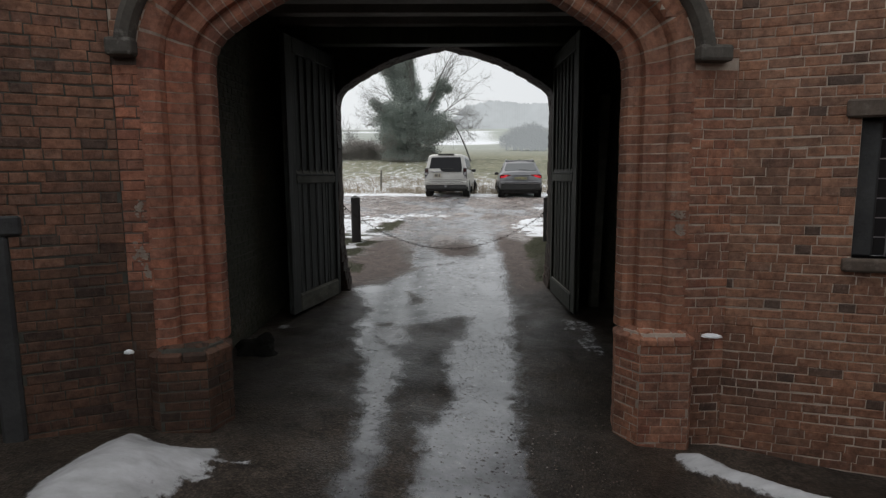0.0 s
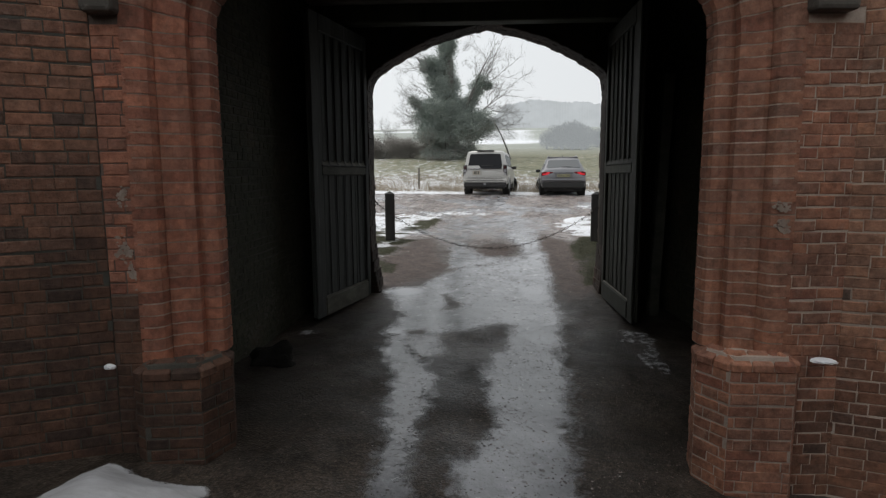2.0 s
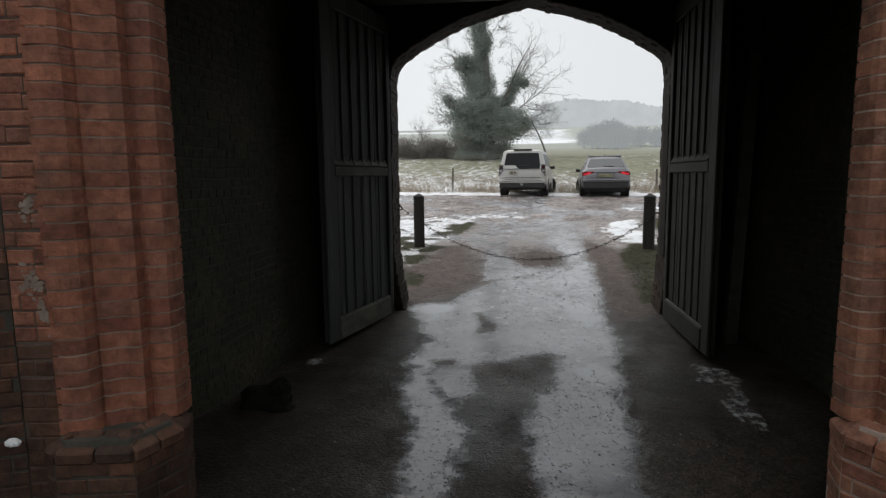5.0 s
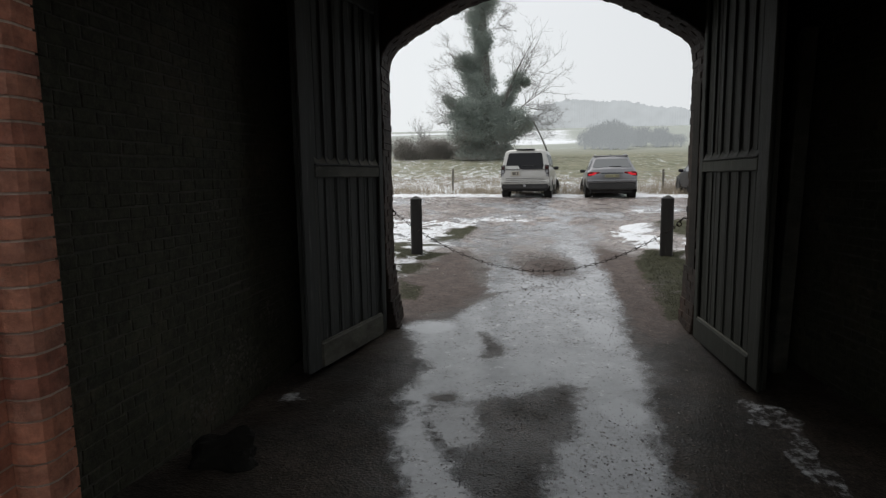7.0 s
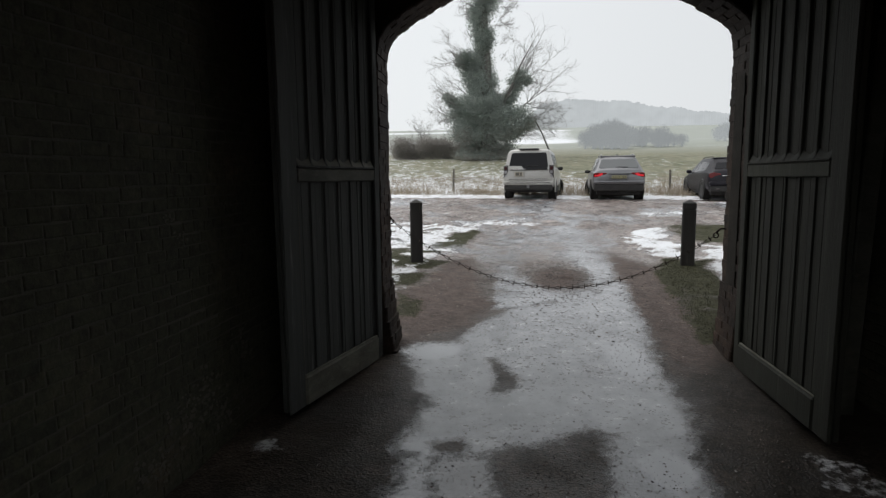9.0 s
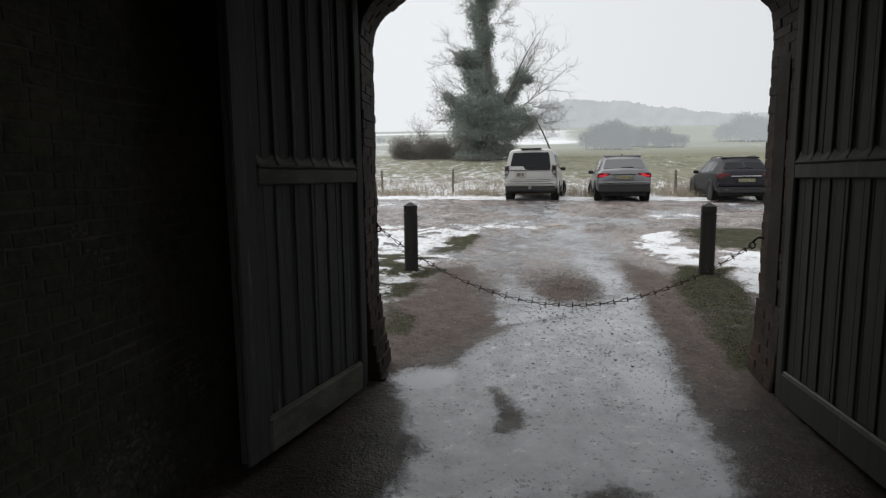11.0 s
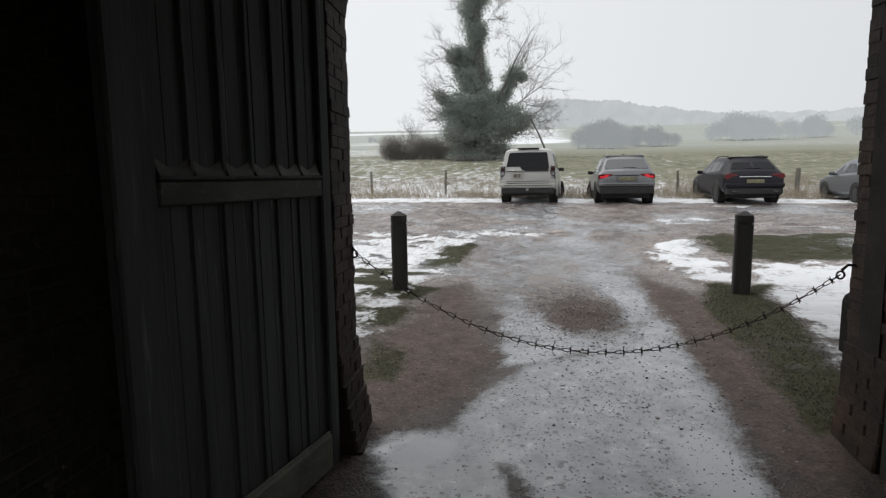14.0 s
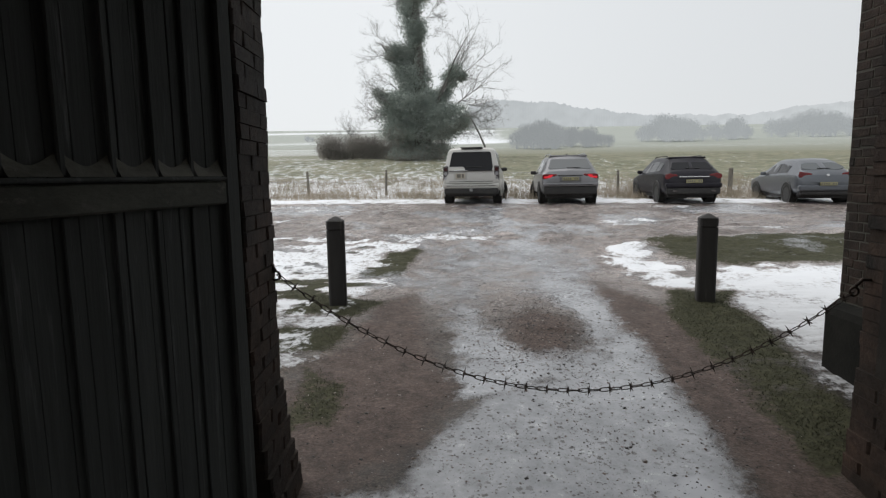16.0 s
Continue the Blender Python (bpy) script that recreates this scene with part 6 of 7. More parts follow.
def stones():
    g = Geo()
    rng = random.Random(77)
    n = 0
    while n < 22000:
        y = rng.uniform(3.2, 15.5)
        x = rng.gauss(0.1, 1.0)
        if not -2.0 < x < 1.9 or (y < 9.9 and not -1.6 < x < 1.5):
            continue
        if fbm(np.array([x]), np.array([y]), 1.3, 3, 88)[0] + 0.18 < rng.random() * 0.4:
            continue
        i, j = np.searchsorted(xs_, x) - 1, np.searchsorted(ys_, y) - 1
        if rng.random() < 0.55 * ice_[j, i]:
            continue
        r = 0.002 + 0.0075 * rng.random() ** 5
        z = floor_at(x, y)
        a = rng.uniform(0, 6.28)
        sx, sy, sz = r * rng.uniform(0.8, 1.6), r * rng.uniform(0.7, 1.2), r * rng.uniform(0.5, 0.9)
        ca, sa = math.cos(a), math.sin(a)
        v = [(1, 0, 0), (0.2, 1, 0.1), (-1, 0.2, 0), (-0.1, -1, 0.1), (0.1, 0.1, 1)]
        g.add([(x + ca * p * sx - sa * q * sy, y + sa * p * sx + ca * q * sy, z + w * sz) for p, q, w in v], [(0, 1, 4), (1, 2, 4), (2, 3, 4), (3, 0, 4)])
        n += 1
    n = 0
    while n < 3600:
        x, y = (rng.gauss(0.36, 0.34), rng.gauss(12.2, 0.6)) if n % 2 else (rng.uniform(-1.7, 1.9), rng.uniform(9.6, 15.0))
        i, j = np.searchsorted(xs_, x) - 1, np.searchsorted(ys_, y) - 1
        n += 1
        if snow_[j, i] > 0.4 or turf_[j, i] > 0.5:
            continue
        r = 0.006 + 0.013 * rng.random() ** 3
        z, a = floor_at(x, y) - 0.3 * r, rng.uniform(0, 6.28)
        sx, sy, sz = r * rng.uniform(0.8, 1.5), r * rng.uniform(0.7, 1.2), r * rng.uniform(0.6, 1.0)
        ca, sa = math.cos(a), math.sin(a)
        v = [(1, 0, 0), (0.2, 1, 0.1), (-1, 0.2, 0), (-0.1, -1, 0.1), (0.4, 0.3, 0.9), (-0.4, 0.1, 0.8), (0.0, -0.4, 0.8)]
        g.add([(x + ca * p * sx - sa * q * sy, y + sa * p * sx + ca * q * sy, z + w * sz) for p, q, w in v], [(0, 1, 4), (1, 2, 5), (1, 5, 4), (2, 3, 5), (3, 6, 5), (3, 0, 6), (0, 4, 6), (4, 5, 6)])
    return tagged(part_of("loose_gravel", g.mesh("loose_gravel"), PEBBLE), "loose wet gravel stones scattered on ice", "gravel", kind="stuff")


stones()

# old lime smears on the jambs
LIME = plain("old_lime", (0.22, 0.17, 0.138), (0.42, 0.35, 0.295), 14.0, (0.85, 0.98), 0.6, 60, spec=0.2)


def lime_smear(holder, u, depth, z, ru, rz, seed, m=FRONT, many=26, big=1.0, mat=LIME, lab="pale smear of old lime"):
    """A patch of thin flat splashes of lime."""
    rng = random.Random(seed)
    g = Geo()
    for _ in range(many):
        cu, cz = u + rng.gauss(0, 0.5) * ru, z + rng.gauss(0, 0.5) * rz
        r, n = big * rng.uniform(0.004, 0.017), 9
        ring = [(cu + r * rng.uniform(0.5, 1.5) * math.cos(6.283 * k / n), cz + 0.8 * r * rng.uniform(0.5, 1.4) * math.sin(6.283 * k / n)) for k in range(n)]
        d = depth - rng.uniform(0.0005, 0.002)
        g.add([(p, d, q) for p, q in ring] + [(p, depth + 0.008, q) for p, q in ring], [tuple(range(n))] + [(k, (k + 1) % n, n + (k + 1) % n, n + k) for k in range(n)])
    me = g.mesh("lime_smear")
    me.transform(m)
    part_of("lime_smear" if mat is LIME else "mud_splash", me, mat, holder, lab)


for k, (u, z, ru, rz) in enumerate(((1.885, 1.475, 0.045, 0.035), (1.895, 1.365, 0.05, 0.04))):
    lime_smear(arch_right, u, -0.0055, z, ru, rz, k)
for k, (u, z, ru, rz) in enumerate(((-2.02, 1.56, 0.035, 0.05), (-2.03, 1.24, 0.055, 0.07), (-1.99, 1.10, 0.03, 0.06))):
    lime_smear(arch_left, u, -0.0015, z, ru, rz, 7 + k)

GRIME = plain("splashed_mud_film", (0.075, 0.073, 0.060), (0.12, 0.116, 0.096), 9.0, (0.85, 0.98), 0.4, 60, spec=0.15)
for k, (u, z, ru, rz, many) in enumerate(((2.01, 1.51, 0.07, 0.04, 16), (2.12, 1.39, 0.05, 0.03, 10), (2.65, 1.56, 0.12, 0.03, 14))):
    lime_smear(pass_left, u, -0.006, z, ru, rz, 20 + k, PASS_L, many, 0.7, GRIME, "pale scuffs on the old brick")
for k, (u, z, ru, rz, many) in enumerate(((2.28, 0.39, 0.22, 0.16, 60), (2.06, 0.28, 0.24, 0.16, 70), (1.75, 0.13, 0.26, 0.12, 60), (2.45, 0.18, 0.22, 0.10, 40), (2.75, 0.52, 0.16, 0.18, 40))):
    lime_smear(pass_left, u, -0.006, z, ru, rz, 40 + k, PASS_L, many, 1.1, GRIME, "pale splashed mud on the foot of the wall")

# snow caught on the plinth ledge and foot of the wall
for x, y, z, sx, sy in ((2.03, 4.66, 0.555, 0.07, 0.04), (-2.22, 4.40, 0.56, 0.035, 0.025)):
    bm = bmesh.new()
    bmesh.ops.create_icosphere(bm, subdivisions=3, radius=1.0)
    for v in bm.verts:
        k = 1 + 0.25 * noise.noise(v.co * 2.5)
        v.co = Vector((v.co.x * sx * k, v.co.y * sy * k, max(v.co.z, -0.3) * 0.022))
    bm.transform(pose(x, y, z, 0, 0, -10))
    tagged(part("snow_patch", bm, SNOW), "small cake of snow on the brick plinth ledge", "snow")


# ---- trees ----
def branch(g, start, way, length, radius, depth, rng, bend=0.25, lift=0.1, sides=5, fan=(3, 5)):
    """A tapered limb with side shoots."""
    pts, p, d = [Vector(start)], Vector(start), Vector(way).normalized()
    n = 5
    for k in range(n):
        d = (d + Vector((rng.uniform(-bend, bend), rng.uniform(-bend, bend), rng.uniform(-bend, bend) + lift)) * 0.5).normalized()
        p = p + d * length / n
        pts.append(p.copy())
    g.tube(pts, [radius * (1 - 0.75 * k / n) for k in range(n + 1)], sides)
    if depth > 0:
        for _ in range(rng.randint(*fan)):
            k = rng.randint(1, n)
            q = (pts[k] - pts[k - 1]).normalized()
            side = q.cross(Vector((rng.uniform(-1, 1), rng.uniform(-1, 1), rng.uniform(-1, 1)))).normalized()
            branch(g, pts[k], q * 0.75 + side * rng.uniform(0.4, 0.9), length * rng.uniform(0.4, 0.65), radius * 0.5, depth - 1, rng, bend, lift, 4 if depth > 1 else 3, fan)


def leaf_cloud(blobs, per, size, seed):
    """Many small folded leaves on and in uneven lumps: rows of x, y, z, rx, ry, rz."""
    g = Geo()
    rng = random.Random(seed)
    for x, y, z, rx, ry, rz in blobs:
        n = int(per * (rx * rz + rx * ry + ry * rz))
        for _ in range(n):
            d = Vector((rng.gauss(0, 1), rng.gauss(0, 1), rng.gauss(0, 1))).normalized()
            lump = 1 + 0.55 * noise.noise(Vector((x + d.x * 2.2, y + d.y * 2.2, z + d.z * 2.2))) + 0.3 * noise.noise(Vector((x * 3 + d.x * 6, y * 3 + d.y * 6, z * 3 + d.z * 6)))
            k = (rng.uniform(0.35, 1.05) if rng.random() < 0.92 else rng.uniform(1.0, 1.25)) * lump
            c = Vector((x + d.x * rx * k, y + d.y * ry * k, z + d.z * rz * k))
            a = Vector((rng.uniform(-1, 1), rng.uniform(-1, 1), rng.uniform(-0.6, 0.6))).normalized() * size * rng.uniform(0.6, 1.4)
            b = a.cross(Vector((rng.uniform(-1, 1), rng.uniform(-1, 1), rng.uniform(-1, 1)))).normalized() * size * rng.uniform(0.4, 0.8)
            e = a.cross(b).normalized() * size * 0.2
            g.add([tuple(c - a), tuple(c + b + e), tuple(c + a), tuple(c - b + e)], [(0, 1, 2), (0, 2, 3)])
    return g


TX, TY = -1.81, 48.0


def at_tree(cx, cy, depth=0.0):
    return (TX + (cx - 320) * 0.01443, TY + depth, 14.9 - cy * 0.01443)


def ivy_tree():
    t = base("ivy_tree", Matrix.Identity(4), "tall old tree smothered in dark ivy, bare outer twigs", "tree")
    g = Geo()
    g.tube([at_tree(330, 860), at_tree(322, 700), at_tree(306, 450), at_tree(298, 250), at_tree(292, 50), at_tree(296, -120), at_tree(300, -230)], [0.75, 0.6, 0.48, 0.4, 0.3, 0.16, 0.06], 9)
    g.tube([at_tree(330, 640), at_tree(400, 540, -0.4), at_tree(440, 460, -0.6), at_tree(480, 360, -0.7), at_tree(540, 250, -0.7)], [0.26, 0.19, 0.12, 0.06, 0.02], 7)
    g.tube([at_tree(318, 520), at_tree(250, 420, 0.4), at_tree(170, 320, 0.6), at_tree(120, 250, 0.8)], [0.3, 0.2, 0.1, 0.03], 6)
    part_of("trunk", g.mesh("trunk", True), BARK, t)
    blobs = []
    for cx, cy, rx, ry in ((300, -130, 52, 90), (298, -40, 70, 80), (294, 40, 76, 70), (290, 110, 72, 70), (294, 180, 66, 70), (298, 250, 60, 60), (302, 320, 60, 60), (205, 300, 54, 40), (168, 320, 42, 36), (236, 360, 62, 46), (250, 410, 66, 50), (306, 390, 66, 60),
                           (300, 460, 86, 60), (118, 505, 36, 38), (160, 540, 50, 34), (280, 540, 150, 60), (380, 530, 80, 55), (420, 505, 46, 44), (455, 445, 40, 42), (485, 405, 46, 36), (515, 420, 32, 28), (320, 585, 130, 50), (240, 590, 90, 46), (410, 600, 90, 46), (262, 320, 44, 44)):
        for k in range(5):
            blobs.append((*at_tree(cx + random.uniform(-0.45, 0.45) * rx, cy + random.uniform(-0.45, 0.45) * ry, random.uniform(-0.6, 0.6)), rx * 0.0112, rx * 0.0105, ry * 0.0112))
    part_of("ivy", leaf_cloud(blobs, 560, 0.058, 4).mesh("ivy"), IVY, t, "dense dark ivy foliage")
    low = []
    for cx, cy, rx, ry in ((300, 610, 200, 62), (170, 610, 90, 48), (440, 605, 105, 56), (330, 680, 195, 58), (230, 700, 110, 50), (430, 690, 100, 50), (310, 770, 100, 55), (520, 640, 60, 36), (240, 775, 85, 42), (400, 770, 80, 42), (320, 800, 150, 30)):
        for k in range(6):
            low.append((*at_tree(cx + random.uniform(-0.55, 0.55) * rx, cy + random.uniform(-0.5, 0.5) * ry, random.uniform(-1.2, 1.0)), rx * 0.0095, rx * 0.0090, ry * 0.0112))
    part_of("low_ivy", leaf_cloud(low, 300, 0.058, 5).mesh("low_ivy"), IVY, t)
    part_of("bramble", leaf_cloud([(x, y - 0.5, z - 0.2, a, b, c) for x, y, z, a, b, c in low[24:]], 70, 0.06, 6).mesh("bramble"), BRAMBLE, t, "grey-brown bramble round the foot")
    rng = random.Random(14)
    for (a, b, r, dep) in (((430, 500), (540, 250), 0.10, 3), ((450, 470), (640, 310), 0.08, 3), ((500, 550), (700, 400), 0.09, 3), ((470, 400), (560, 290), 0.06, 3), ((540, 560), (690, 610), 0.07, 3), ((560, 590), (650, 680), 0.05, 3), ((520, 540), (640, 560), 0.06, 3),
                           ((200, 340), (60, 330), 0.07, 3), ((190, 320), (90, 230), 0.06, 3), ((160, 510), (40, 450), 0.07, 3), ((150, 540), (60, 520), 0.05, 3), ((110, 640), (30, 580), 0.05, 2), ((380, 120), (450, 180), 0.05, 3), ((380, 240), (440, 200), 0.04, 3), ((390, 100), (465, 40), 0.05, 3),
                           ((250, 60), (180, 20), 0.05, 3), ((235, 200), (190, 170), 0.04, 2), ((330, -150), (340, -300), 0.08, 3), ((320, -100), (240, -220), 0.06, 3), ((340, -100), (430, -220), 0.06, 3), ((190, 430), (130, 400), 0.04, 2), ((150, 600), (40, 640), 0.05, 3), ((130, 600), (20, 560), 0.05, 3), ((230, 300), (110, 290), 0.05, 3), ((250, 120), (190, 90), 0.05, 3), ((395, 60), (440, 90), 0.04, 3), ((385, 320), (420, 280), 0.03, 2),
                           ((600, 640), (720, 660), 0.05, 3), ((580, 600), (700, 560), 0.05, 3), ((480, 690), (600, 740), 0.04, 3),
                           ((500, 600), (640, 650), 0.06, 3), ((490, 640), (630, 720), 0.05, 3), ((520, 610), (690, 690), 0.05, 3), ((450, 620), (590, 600), 0.05, 3), ((220, 330), (110, 200), 0.05, 3), ((200, 480), (70, 400), 0.05, 3), ((170, 560), (70, 470), 0.05, 3), ((200, 600), (50, 610), 0.05, 3),
                           ((350, 20), (440, -10), 0.05, 3), ((350, 150), (430, 110), 0.05, 3), ((270, 20), (190, -60), 0.05, 3), ((260, 90), (170, 60), 0.05, 3), ((340, -80), (420, -120), 0.05, 3), ((490, 410), (590, 180), 0.07, 2)):
        for k in range(2):
            p, q = Vector(at_tree(*a, rng.uniform(-0.8, 0.4))), Vector(at_tree(*b, rng.uniform(-1.5, 1.0)))
            g = Geo()
            branch(g, p, q - p, (q - p).length * (0.85 if k == 0 else 0.6), r * 0.5, dep, rng, 0.28, 0.06, 4, (4, 6))
            part_of("bare_branch", g.mesh("bare_branch"), TWIG, t, "bare grey winter branch")
    g = Geo()
    g.tube([at_tree(560, 640, -1.5), at_tree(590, 700, -1.8), at_tree(617, 765, -2.0), at_tree(640, 830, -2.0)], [0.05, 0.06, 0.07, 0.07], 6)
    part_of("hanging_limb", g.mesh("hanging_limb"), BARK, t, "broken limb hanging to the field")
    return t


ivy_tree()


def thicket(name, label, x0, x1, y, z0, h, seed, mat, twigs=60):
    """A hedge-like mass of fine stems and clumps."""
    rng = random.Random(seed)
    t = base(name, pose(0, 0, 0), label, "bush")
    for _ in range(twigs):
        g = Geo()
        x, yy = rng.uniform(x0, x1), y + rng.uniform(-1.5, 1.5)
        branch(g, (x, yy, floor_at(x, yy) - 0.1), (rng.uniform(-0.4, 0.4), rng.uniform(-0.3, 0.3), 1), h * rng.uniform(0.42, 0.62), 0.02, 2, rng, 0.35, 0.1, 4, (3, 5))
        part_of("stem", g.mesh("stem"), mat, t)
    blobs = [(rng.uniform(x0, x1), y + rng.uniform(-1, 1), z0 + h * rng.uniform(0.08, 0.62), 0.7, 0.8, h * 0.24) for _ in range(int((x1 - x0) * 7.5))]
    part_of("foliage", leaf_cloud(blobs, 430, 0.05, seed).mesh("foliage"), mat, t)
    return t


thicket("hedge", "grey-brown leafless hedge at the edge of the field", -9.3, -3.8, 50.0, 3.1, 2.3, 3, BRAMBLE, 80)


def bare_tree(name, label, x, y, h, seed, depth=4, fan=(3, 5), thick=0.022):
    rng = random.Random(seed)
    t = base(name, pose(x, y, floor_at(x, y) - 0.2), label, "tree")
    g = Geo()
    g.tube([(0, 0, 0), (0.02 * h, 0, 0.2 * h), (0, 0.01 * h, 0.38 * h)], [thick * h, thick * 0.8 * h, thick * 0.6 * h], 6)
    part_of("trunk", g.mesh("trunk"), BARK, t)
    g = Geo()
    for k in range(7):
        a = k * 0.9 + rng.uniform(-0.3, 0.3)
        branch(g, (0, 0, h * rng.uniform(0.16, 0.38)), (math.cos(a) * 0.45, math.sin(a) * 0.45, 1.0), h * rng.uniform(0.4, 0.58), thick * 0.4 * h, depth - 1, rng, 0.3, 0.12, 4, fan)
    part_of("crown", g.mesh("crown"), TWIG, t, "bare winter crown")
    return t


bare_tree("field_tree", "small bare tree rising out of the hedge", -7.3, 51.0, 3.4, 8, 4, (4, 6), 0.016)


# ---- distant copses and wooded ridge, glowing to stand for mist ----
# Distance haze is put into emission: these far shapes glow a flat grey.
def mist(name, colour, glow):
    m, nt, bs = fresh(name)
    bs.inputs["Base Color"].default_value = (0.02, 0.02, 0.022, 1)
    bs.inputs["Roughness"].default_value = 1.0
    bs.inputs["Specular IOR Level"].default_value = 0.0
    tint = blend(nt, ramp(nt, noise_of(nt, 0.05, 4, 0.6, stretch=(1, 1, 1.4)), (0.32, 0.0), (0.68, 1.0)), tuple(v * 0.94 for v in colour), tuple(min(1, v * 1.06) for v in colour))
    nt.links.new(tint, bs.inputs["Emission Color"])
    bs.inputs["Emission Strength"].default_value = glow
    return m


GLOW_FAR = mist("haze_glow_ridge", (0.515, 0.547, 0.563), 0.95)
GLOW_FARTHER = mist("haze_glow_far_ridge", (0.585, 0.615, 0.63), 0.95)
GLOW_NEAR = mist("haze_glow_copse", (0.29, 0.31, 0.317), 0.95)
GLOW_MID = mist("haze_glow_wood", (0.37, 0.395, 0.405), 0.95)


def copse(name, label, x0, x1, y, h, seed, mat, n):
    """A far clump of bare trees, one mass of twigs."""
    rng = random.Random(seed)
    g = Geo()
    for k in range(n):
        x = x0 + (x1 - x0) * (k + 0.5) / n + rng.uniform(-1, 1)
        yy = y + rng.uniform(-8, 8)
        z, hh = floor_at(x, yy), h * rng.uniform(0.6, 1.05) * (0.65 + 0.35 * math.sin(math.pi * (k + 0.5) / n))
        g.tube([(x, yy, z - 0.5), (x, yy, z + hh * 0.5)], [0.3, 0.15], 4)
        for _ in range(2000):
            d = Vector((rng.gauss(0, 1), rng.gauss(0, 1), rng.gauss(0, 1))).normalized() * rng.random() ** 0.5 * rng.uniform(0.8, 1.12)
            c = Vector((x + d.x * hh * 0.46, yy + d.y * hh * 0.42, max(z, z + hh * 0.46 + d.z * hh * 0.46)))
            a = (Vector((d.x, d.y, d.z + 0.7)) + Vector((rng.uniform(-1, 1), rng.uniform(-1, 1), rng.uniform(-0.4, 0.8))) * 0.6).normalized() * hh * 0.055
            b = a.cross(Vector((rng.uniform(-1, 1), rng.uniform(-1, 1), rng.uniform(-1, 1)))).normalized() * hh * 0.0065
            g.add([tuple(c - a), tuple(c + b), tuple(c + a), tuple(c - b)], [(0, 1, 2, 3)])
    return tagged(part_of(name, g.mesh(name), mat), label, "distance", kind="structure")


def pixel_x(step, y):
    """x at depth y for a pixel column, so that far things fit the camera's view."""
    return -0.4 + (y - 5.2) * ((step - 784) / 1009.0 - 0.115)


copse("backdrop", "misty grey copse on the hillside", pixel_x(1040, 150), pixel_x(1110, 150), 150, 8.0, 1, GLOW_NEAR, 13)
copse("backdrop", "misty grey copse on the hillside", pixel_x(1110, 160), pixel_x(1190, 160), 165, 6.4, 2, GLOW_NEAR, 15)
copse("backdrop", "pale misty trees farther up the fields", pixel_x(1250, 200), pixel_x(1365, 200), 200, 10, 3, GLOW_MID, 18)
copse("backdrop", "pale misty trees farther up the fields", pixel_x(1385, 210), pixel_x(1440, 210), 210, 10, 4, GLOW_MID, 9)
copse("backdrop", "pale misty trees farther up the fields", pixel_x(1480, 230), pixel_x(1640, 230), 230, 12, 5, GLOW_MID, 16)
copse("backdrop", "pale misty bush on the far field", pixel_x(662, 260), pixel_x(676, 260), 260, 3.5, 6, GLOW_MID, 3)


def ridge(name, label, y, prof, mat, seed, crown=3.0):
    """A far wooded skyline: rows of (x, height)."""
    rng = random.Random(seed)
    xs = np.linspace(prof[0][0], prof[-1][0], 420)
    hs = np.interp(xs, [p[0] for p in prof], [p[1] for p in prof])
    g = Geo()
    zl = 20.0
    for x, h in zip(xs, hs):
        jag = crown * (fbm(np.array([x]), np.array([0.0]), 0.05, 4, seed)[0] * 2 + 0.5 * rng.random())
        g.v += [(x, y, zl), (x, y + 4, max(zl, h + jag)), (x, y + 40, max(zl, h + jag * 0.5))]
    for k in range(len(xs) - 1):
        g.f += [(3 * k, 3 * k + 3, 3 * k + 4, 3 * k + 1), (3 * k + 1, 3 * k + 4, 3 * k + 5, 3 * k + 2)]
    return tagged(part_of(name, g.mesh(name), mat), label, "distance", kind="structure")


# Height at depth y for a pixel row, fitted to the camera's view.
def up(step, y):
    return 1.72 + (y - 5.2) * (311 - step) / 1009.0


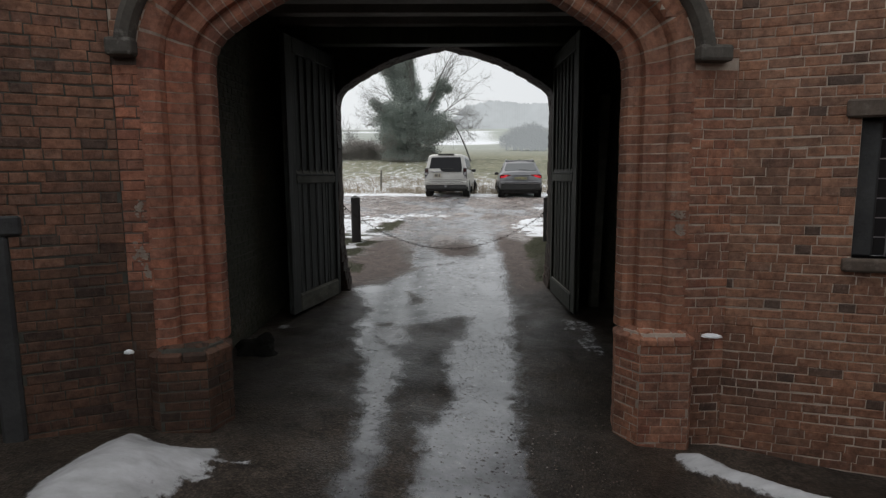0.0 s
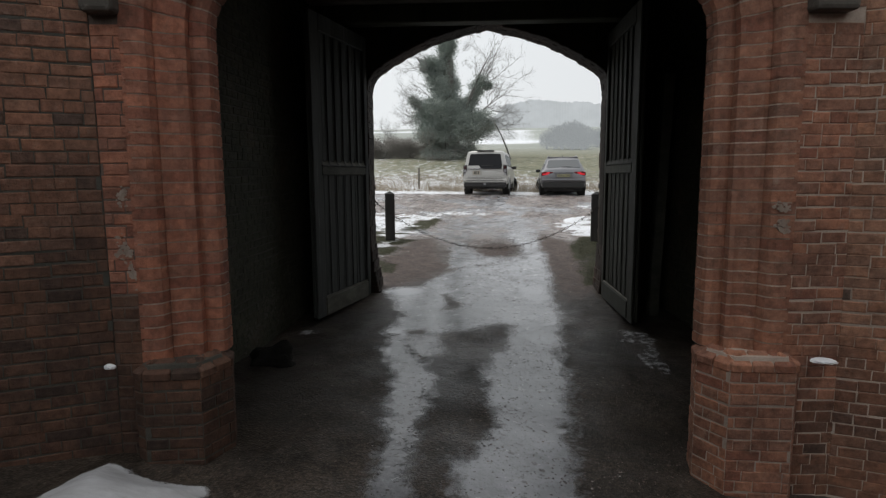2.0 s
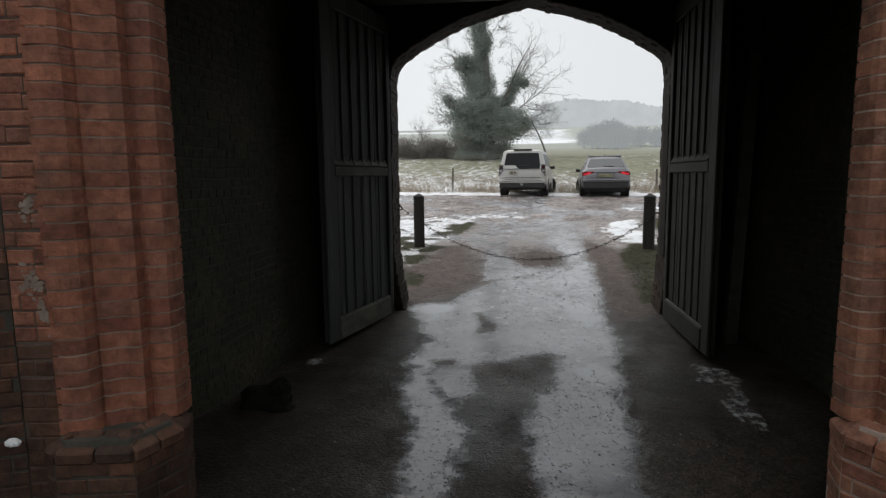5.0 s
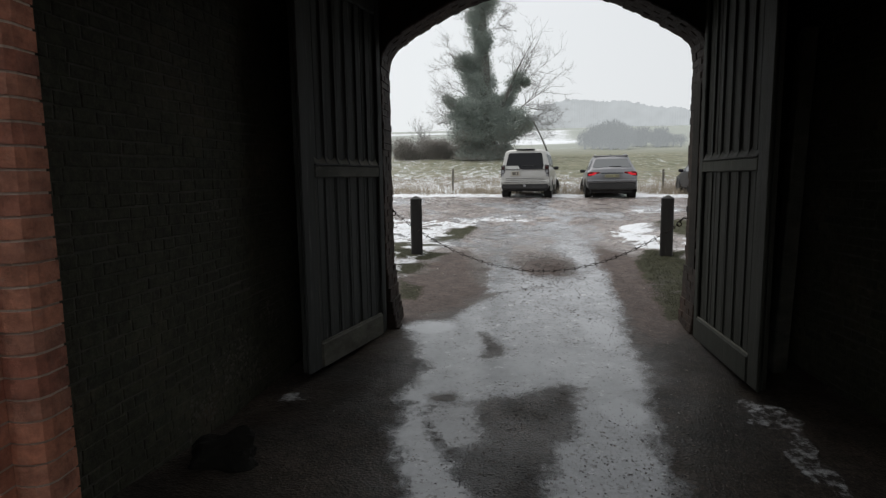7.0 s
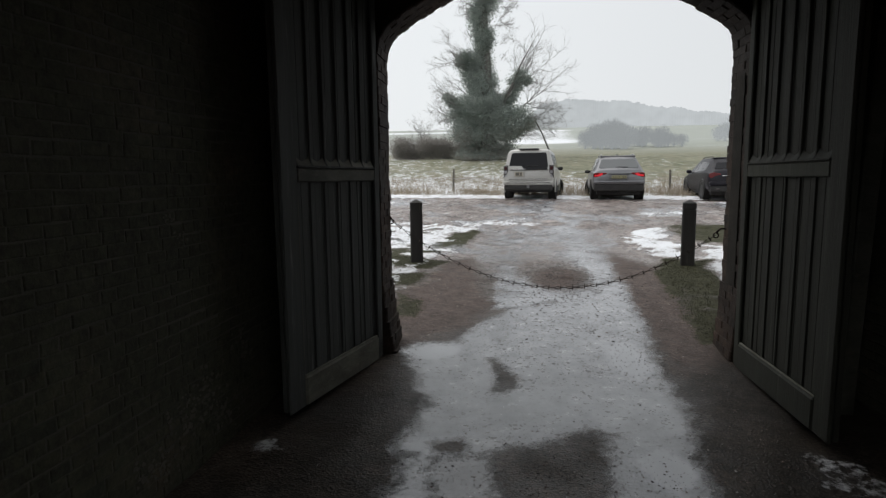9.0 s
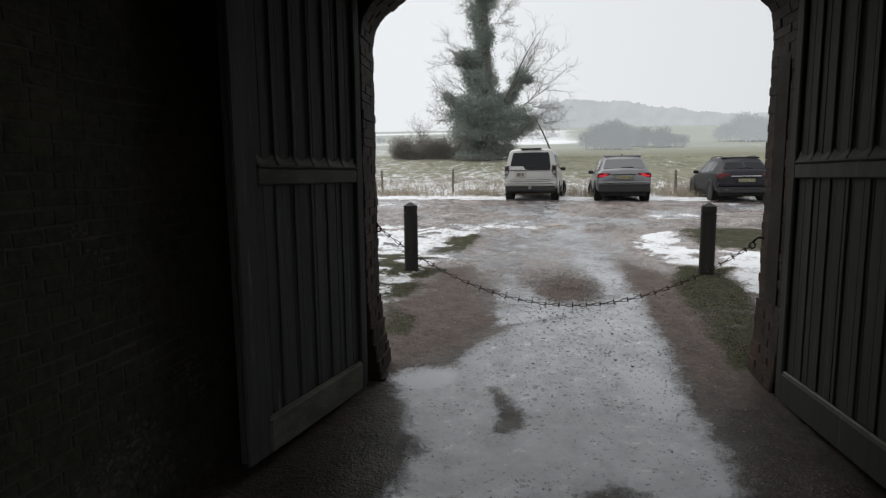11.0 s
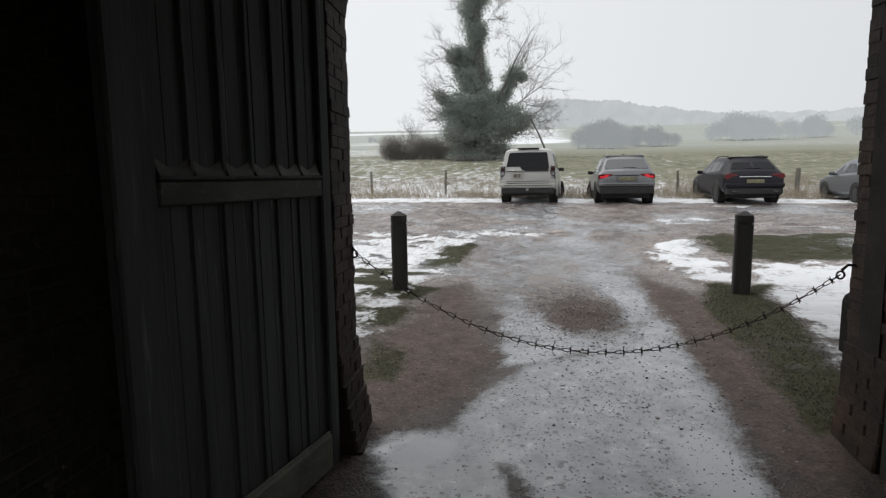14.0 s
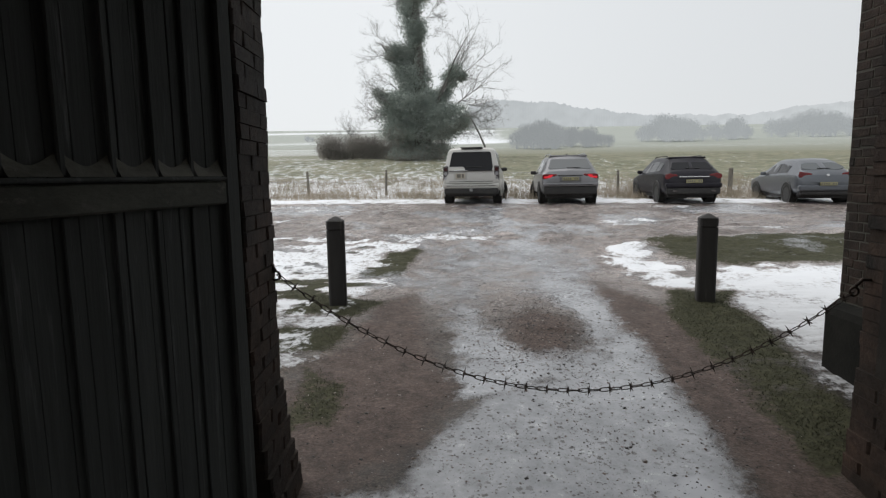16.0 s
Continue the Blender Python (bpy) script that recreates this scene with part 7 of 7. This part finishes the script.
Y1, Y2 = 640, 720
ridge("backdrop", "misty wooded ridge on the horizon", Y1, [(pixel_x(900, Y1), up(236, Y1)), (pixel_x(955, Y1), up(194, Y1)), (pixel_x(1000, Y1), up(184, Y1)), (pixel_x(1040, Y1), up(183, Y1)), (pixel_x(1110, Y1), up(189, Y1)), (pixel_x(1160, Y1), up(199, Y1)), (pixel_x(1230, Y1), up(207, Y1)), (pixel_x(1290, Y1), up(217, Y1)), (pixel_x(1370, Y1), up(232, Y1)), (pixel_x(1480, Y1), up(246, Y1))], GLOW_FAR, 2, 4.0)
ridge("backdrop", "pale farther ridge fading into mist", Y2, [(pixel_x(1000, Y2), up(225, Y2)), (pixel_x(1180, Y2), up(207, Y2)), (pixel_x(1300, Y2), up(212, Y2)), (pixel_x(1450, Y2), up(214, Y2)), (pixel_x(1560, Y2), up(196, Y2)), (pixel_x(1640, Y2), up(190, Y2)), (pixel_x(1900, Y2), up(204, Y2))], GLOW_FARTHER, 5, 4.0)

# ---- brickwork, last ----
moulding(arch_left, left_line, ORDERS, COURSE, BRICK_WARM)
moulding(arch_right, right_line, ORDERS, COURSE, BRICK_BROWN)
lay_bricks(near_wall, FRONT @ pose(-2.13, 0.004, 0), 0.187, -0.37, NEAR_SPRING + 0.02, BRICK_WARM, (0, 9, 0, 9), 3, damp=0.8, sodden=BRICK_DIMMED)
lay_bricks(near_wall, FRONT @ pose(1.943, 0.004, 0), 0.385, -0.37, NEAR_SPRING + 0.02, BRICK_BROWN, (0, 9, 0, 9), 13, damp=0.25)
lay_bricks(near_wall, FRONT @ pose(-2.13, 0.004, 0), 4.46, 2.611, 6.9, BRICK, (0, 4.46, 0, 3.3), 23, lambda u, z: band(u - 2.13, z))


lay_bricks(right_wall, CANT_R, 4.2, -0.445, 6.9, BRICK, (0.0, 1.75, 0.1, 2.6), 4, damp=0.3, hole=WIN)
lay_bricks(left_wall, CANT_L, CANT_L_LEN, -0.445, 6.9, BRICK_DAMP, (CANT_L_LEN - 1.3, CANT_L_LEN, 0.1, 2.6), 5, damp=1.35, sodden=BRICK_DIMMED, hole=HATCH)
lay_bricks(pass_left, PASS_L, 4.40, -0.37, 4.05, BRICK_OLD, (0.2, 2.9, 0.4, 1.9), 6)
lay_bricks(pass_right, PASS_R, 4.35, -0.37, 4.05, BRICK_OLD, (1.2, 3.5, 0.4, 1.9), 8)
